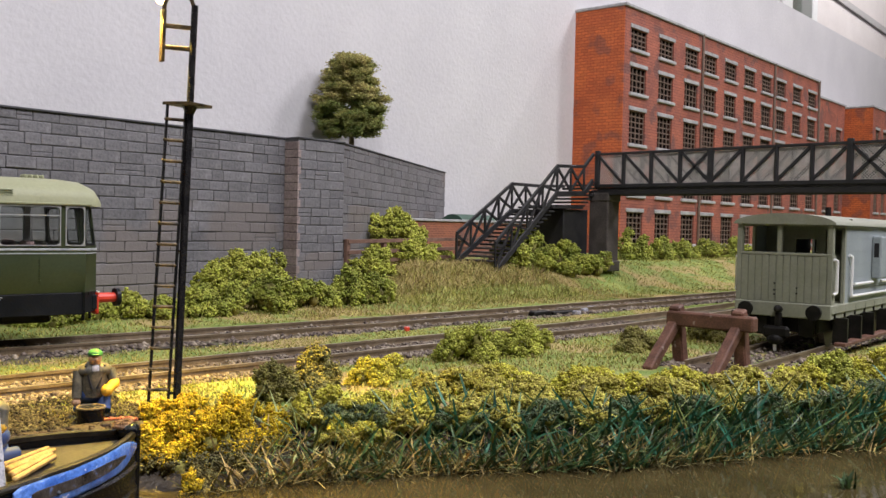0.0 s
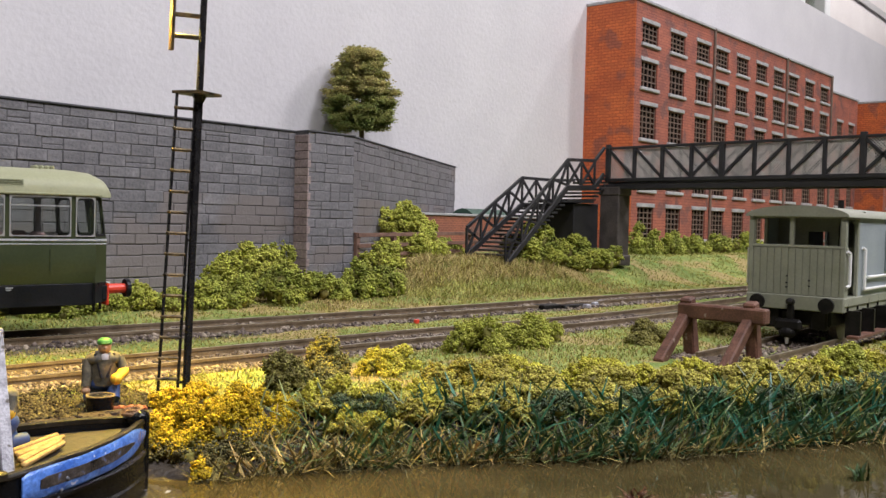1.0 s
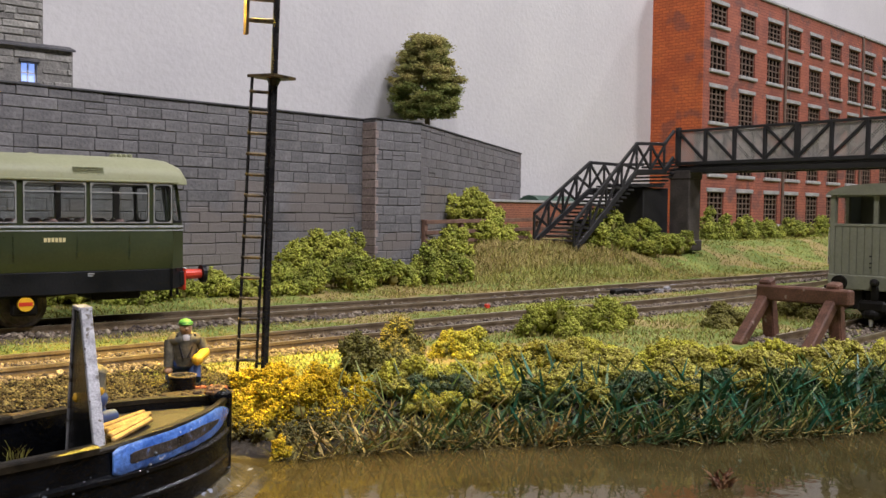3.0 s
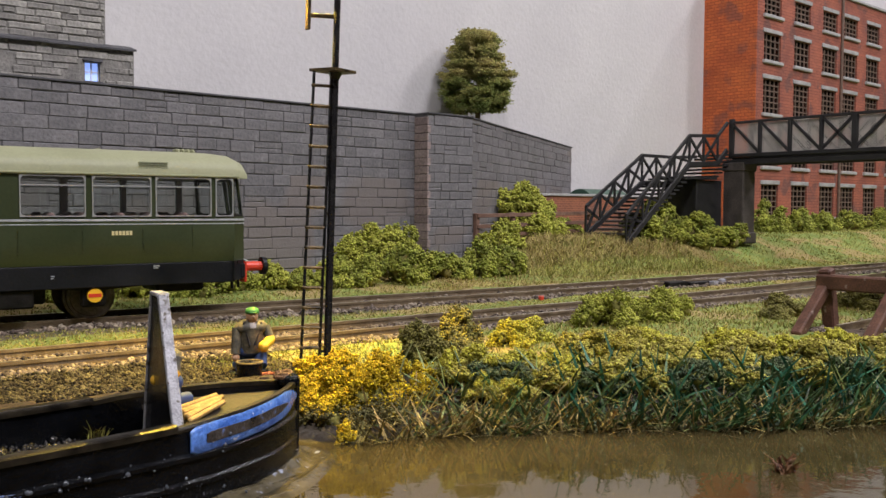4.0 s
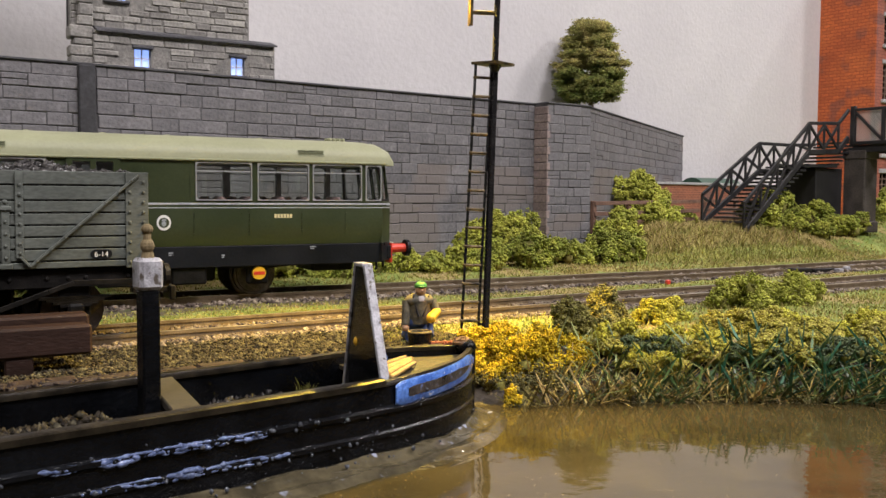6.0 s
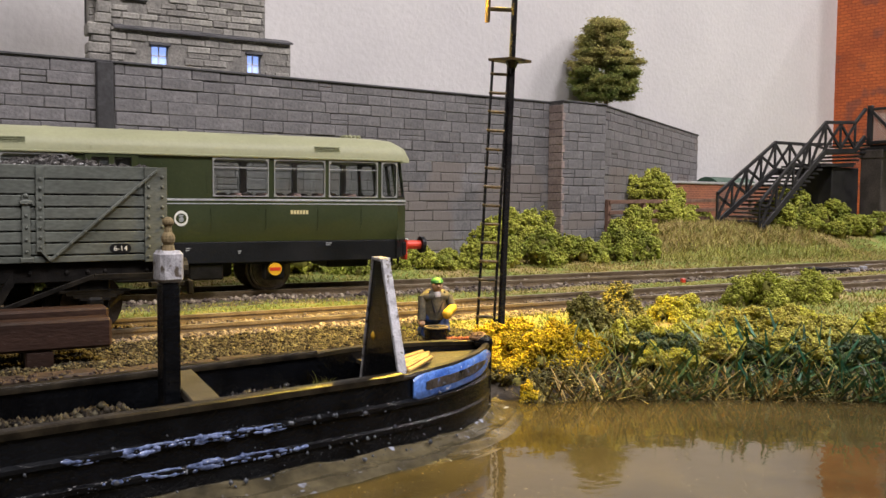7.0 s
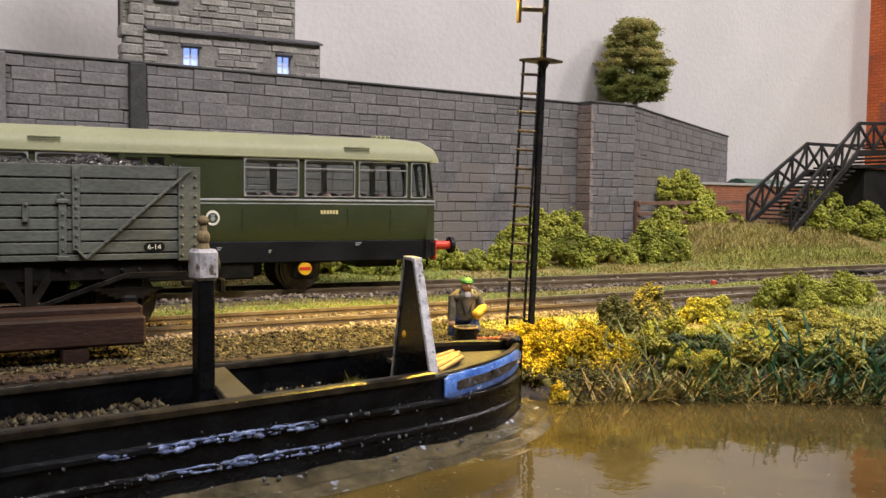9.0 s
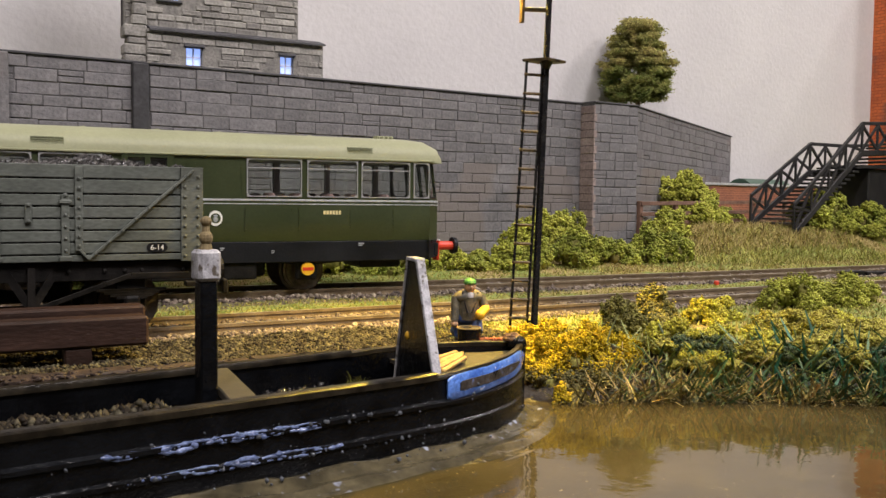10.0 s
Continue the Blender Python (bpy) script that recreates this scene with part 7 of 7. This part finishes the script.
v, f = lumps(r, c, r.uniform(0.25, 0.7, 1500), "ico", 0.4, (1.6, 0.8, 0.7))
me = raw_mesh("rough_edge", v, f)
me.materials.append(QUAY)
ob = new("rough_edge", me)
ob.parent = quay
tagged(ob, "crumbling wet red-brown quay edge", kind="stuff")

# ---- baulks beside the coal wagon ----
for i, (y, xe, z) in enumerate(((177.2, 9.6, 11.4), (184.2, 10.4, 12.6))):
    b = thing("timber_baulk", "dark reddish brown timber baulk lying on blocks", "timber", 0, y, 0, group="timber baulks by the wagon")
    Geo().box(-86, xe, 0, 5.2, z, z + 5.6, 0.5).part("timber", BAULK, b)
    for xb in (-3, -40, -75):
        Geo().box(xb - 2.4, xb + 2.4, 0.4, 4.8, 7.2, z, 0.3).part("block", BAULK, b)


# ---- lamp post with ladder ----
def yard_post():
    root = thing("lamp_post", "tall glossy black lattice lamp post with ladder and platform", "lamp post")
    root.matrix_world = at(96.7, 175.2, 0, 0, 0, 1.92)
    Geo().box(-0.65, 0.65, -0.6, 0.6, 6, 72, 0.12).part("post", POST_BLACK, root)
    Geo().cyl((0, 0, 72), (0.1, 0, 93), 0.75, 0.7, 10).part("upper_post", POST_BLACK, root)
    pf = Geo().add([(x, y, z) for z in (71.7, 72.3) for x, y in ((-4.9, 2.6), (-2.0, -3.4), (4.0, -2.2), (1.8, 3.2))], [(3, 2, 1, 0), (4, 5, 6, 7), (0, 1, 5, 4), (1, 2, 6, 5), (2, 3, 7, 6), (3, 0, 4, 7)])
    pf.part("platform", RUNG, root, "small black diamond platform")
    Geo().cyl((0, 0, 70.2), (0, 0, 71.7), 0.9, 1.6, 10).part("platform_collar", POST_BLACK, root)
    fa, fb, ta, tb = Vector((-5.0, 2.7, 8)), Vector((-1.5, 0.9, 8)), Vector((-4.1, 1.9, 71.8)), Vector((-0.7, 0.4, 71.8))
    ladder = Geo().beam(fa, ta, 0.5, 0.62, 0.08, up=(0, 1, 0)).beam(fb, tb, 0.5, 0.62, 0.08, up=(0, 1, 0)).part("ladder", POST_BLACK, root)
    for i in range(14):
        t = (i + 0.9) / 14.6
        Geo().cyl(fa.lerp(ta, t), fb.lerp(tb, t), 0.36, n=8).ball(fa.lerp(ta, t), 0.5, 7, 5).part("rung", RUNG, ladder)
    for t in (0.05, 0.52):
        Geo().cyl(fb.lerp(tb, t), (0, 0, fb.lerp(tb, t).z), 0.3, n=6).part("ladder_stay", POST_BLACK, ladder)
    # hooped bracket and lamp at the top
    hx = -5.3
    h = Geo().beam((hx, 3.0, 80.6), (hx, 3.0, 91.6), 0.7, 1.3, 0.1, up=(0, 1, 0)).beam((hx, 3.0, 83.7), (0, 0, 83.7), 0.6, 0.9, 0.1).beam((hx, 3.0, 88.2), (0, 0, 88.2), 0.6, 0.9, 0.1)
    arc = [(hx * (1 + math.cos(a)) / 2, 3.0 * (1 + math.cos(a)) / 2, 91.6 + 4.0 * math.sin(a)) for a in [math.pi * k / 10 for k in range(11)]]
    for a, b in zip(arc, arc[1:]):
        h.beam(a, b, 0.6, 0.8)
    h.part("lamp_bracket", RUNG, root)
    Geo().cyl((hx - 0.2, 4.2, 96.0), (hx - 0.2, 4.2, 94.4), 0.5, 1.7, 12).part("lamp_shade", POST_BLACK, root)
    Geo().ball((hx - 0.2, 4.2, 93.7), 1.0, 10, 8).part("lamp_globe", LAMP_YARD, root, "lit warm yellow lamp")
    return root


yard_post()


# ---- model figures, tub and hose ----
def figure(x, y, z, turn, seed, label):
    """A kneeling toy figure as one plain mesh."""
    g = Geo()
    cap, coat, glove, jean, skin, shirt, strap = range(7)
    g.slot = jean
    g.cyl((0, -1.6, 0.9), (3.0, -1.5, 1.0), 1.25, 1.0, 10).cyl((0.2, 1.6, 0.9), (2.6, 2.0, 1.0), 1.25, 1.0, 10)
    g.cyl((-2.2, -1.5, 1.2), (0.2, -1.6, 3.6), 1.0, 1.25, 10).cyl((2.4, 1.7, 1.0), (0.6, 1.3, 4.2), 1.05, 1.3, 10)
    g.ball((0.3, 0, 3.8), 2.2, 12, 8, (0.9, 1.15, 0.8))
    g.slot = coat
    g.cyl((0.1, 0, 3.6), (-0.2, 0, 8.2), 2.0, 2.3, 12).ball((-0.2, 0, 8.0), 2.3, 12, 8, (0.95, 1.32, 0.66))
    g.cyl((-0.2, -2.5, 8.0), (-0.9, -3.3, 5.7), 0.95, 0.85, 9).cyl((-0.2, 2.5, 8.0), (-0.9, 2.9, 3.4), 0.95, 0.8, 9)
    g.slot = shirt
    g.ball((-1.75, 0, 8.2), 1.0, 10, 6, (0.7, 0.8, 1.0))
    g.slot = strap
    g.beam((-2.2, -0.3, 5.0), (-1.5, -1.5, 9.0), 0.42, 0.3).beam((-2.2, 0.6, 5.0), (-1.5, 1.5, 9.0), 0.42, 0.3)
    g.slot = glove
    g.cyl((-0.9, -3.3, 5.7), (-2.9, -1.9, 5.0), 0.95, 0.85, 9).ball((-0.95, -3.25, 5.75), 0.95, 9, 6).ball((-3.0, -1.7, 4.8), 1.0, 9, 6, (1.15, 1, 1.05))
    g.slot = skin
    g.ball((-1.0, 2.9, 2.8), 0.75, 8, 6)
    g.cyl((-0.4, 0, 8.4), (-1.0, 0, 9.6), 0.8, 0.75, 9).ball((-1.4, 0, 10.25), 1.25, 12, 8, (0.98, 0.88, 1.1)).ball((-2.5, 0, 10.1), 0.32, 7, 5)
    g.slot = cap
    g.ball((-1.3, 0, 10.95), 1.3, 12, 8, (1.05, 0.98, 0.66)).box(-2.9, -2.1, -0.75, 0.75, 10.8, 11.0, 0.1)
    # tan patches in the jacket's grey stand in for warm highlights
    ob = g.part("figurine", [plain("cap_paint", (0.06, 0.22, 0.05) if seed == 1 else (0.34, 0.22, 0.1), 0.5), surf("grey_jacket_tan_highlights", (0.06, 0.058, 0.045), (0.16, 0.14, 0.095), size=1.6, fine=0.5, rough=0.6, bump=0.6), plain("yellow_glove_paint", (0.72, 0.42, 0.03), 0.5), plain("blue_jean_paint", (0.035, 0.07, 0.2), 0.6), SKIN, plain("pale_shirt_paint", (0.5, 0.46, 0.44), 0.6), plain("dark_strap_paint", (0.02, 0.02, 0.025), 0.5)], smooth=True)
    ob.matrix_world = at(x, y, z, turn) @ Matrix.Scale(1.15 if seed == 1 else 0.98, 4)
    return tagged(ob, label, "figurine", "model figures on the quay")


figure(79.4, 176.0, 8.6, 74, 1, "kneeling painted toy workman in a green cap")
figure(48.9, 142.0, 11.4, 12, 2, "painted toy boatman in a grey jacket on the foredeck")
tub = thing("tub", "small round black tub with a pale rim on the quay", "tub", 76.3, 170.2, 8.6, -25)
Geo().cyl((0, 0, 0), (0, 0, 3.0), 2.4, 2.7, 18).part("body", HULL, tub, smooth=True)
rim = Geo()
for k in range(16):
    a, b = 2 * math.pi * k / 16, 2 * math.pi * (k + 1) / 16
    rim.cyl((2.55 * math.cos(a), 2.55 * math.sin(a), 3.05), (2.55 * math.cos(b), 2.55 * math.sin(b), 3.05), 0.22, n=6)
rim.part("rim", BARK, tub, "worn pale rim")
Geo().cyl((0, 0, 2.5), (0, 0, 3.04), 2.3, 2.2, 14).part("contents", COAL, tub)
hose = Geo()
hr = random.Random(3)
pts = [Vector((77.5 + 0.42 * k + hr.uniform(-0.6, 0.6), 169.2 - 0.2 * k + hr.uniform(-0.9, 0.9), 8.7 + hr.uniform(0, 0.7))) for k in range(16)]
for a, b in zip(pts, pts[1:]):
    hose.cyl(a, b, 0.4, n=7)
tagged(hose.part("hose", surf("rusty_red_hose", (0.3, 0.08, 0.04), (0.4, 0.14, 0.07), size=2, rough=0.6)), "rusty red hose lying on the quay edge", "hose")
coil = Geo()
for k in range(40):
    p = [BOAT @ (Vector((60.2 + (1.7 - 0.012 * i) * math.cos(i * 0.55), 0.6 + (1.5 - 0.01 * i) * math.sin(i * 0.55), 13.3 + 0.022 * i + 0.14 * math.sin(i * 1.3))) * MM) / MM for i in (k, k + 1)]
    coil.cyl(p[0], p[1], 0.36, n=6)
tagged(coil.part("rope_coil", surf("brown_rope", (0.14, 0.075, 0.035), (0.26, 0.15, 0.07), size=1.2, fine=0.3, rough=0.75, bump=0.7)), "small coil of brown rope on the boat's stem", "rope")

# ---- buffer stop ----
stop = thing("buffer_stop", "rust brown timber buffer stop at the siding's end", "buffer stop", 243, 132.5, 8.0, 4)
Geo().box(-2.0, 2.0, -13.6, 13.0, 11.6, 16.0, 0.5).part("beam", RUST_WOOD, stop)
for y in (-8.4, 11.0):
    Geo().beam((4.6, y, -0.5), (0.6, y, 17.6), 3.6, 3.8, 0.5, up=(1, 0, 0)).part("post", RUST_WOOD, stop)
    Geo().beam((-16, y, -0.5), (0.2, y, 12.6), 3.0, 3.2, 0.4).part("raking_brace", RUST_WOOD, stop)
Geo().box(-4, 4, -12.5, 12.5, -0.8, 0.6, 0.2).part("base_sleeper", SLEEPER, stop)

# ---- bits beside the tracks ----
cover = thing("point_cover", "dark flat covers over the point rodding beside the track", "cover", 330, 258, 8.4, -4)
Geo().box(-16, -4, -3, 3, 0, 2.2, 0.4).part("cover_plate", UNDER, cover)
Geo().box(-2, 14, -2.2, 2.2, 0, 1.6, 0.4).part("cover_plate", UNDER, cover)
for i, (x, y) in enumerate(((352, 257), (338, 251), (364, 262))):
    tagged(Geo().box(x, x + 4, y, y + 2.6, 8.2, 10.2, 0.5).part("concrete_block", CREAM_WORN), "small pale concrete block beside the track", "block", "pale blocks by the track")
tagged(Geo().box(231, 233, 249, 250.4, 8.0, 9.8, 0.3).part("marker_peg", RED), "small red marker peg in the grass between the tracks", "marker")
for i, (x, y) in enumerate(((132.7, 87), (180, 68))):
    r = np.random.default_rng(70 + i)
    v, f = blades(r, np.array([(r.normal(0, 0.8), r.normal(0, 0.8), -1.2) for _ in range(40)]), 3.6, 0.5, 0.9)
    me = raw_mesh("water_weed", v, f)
    me.materials.append(surf("reddish_water_weed", (0.1, 0.03, 0.02), (0.18, 0.09, 0.03), size=3, rough=0.6) if i == 0 else REED)
    ob = new("water_weed", me)
    ob.location = (x * MM, y * MM, 0)
    tagged(ob, "small reddish weed growing out of the canal water", "water weed", kind="stuff")
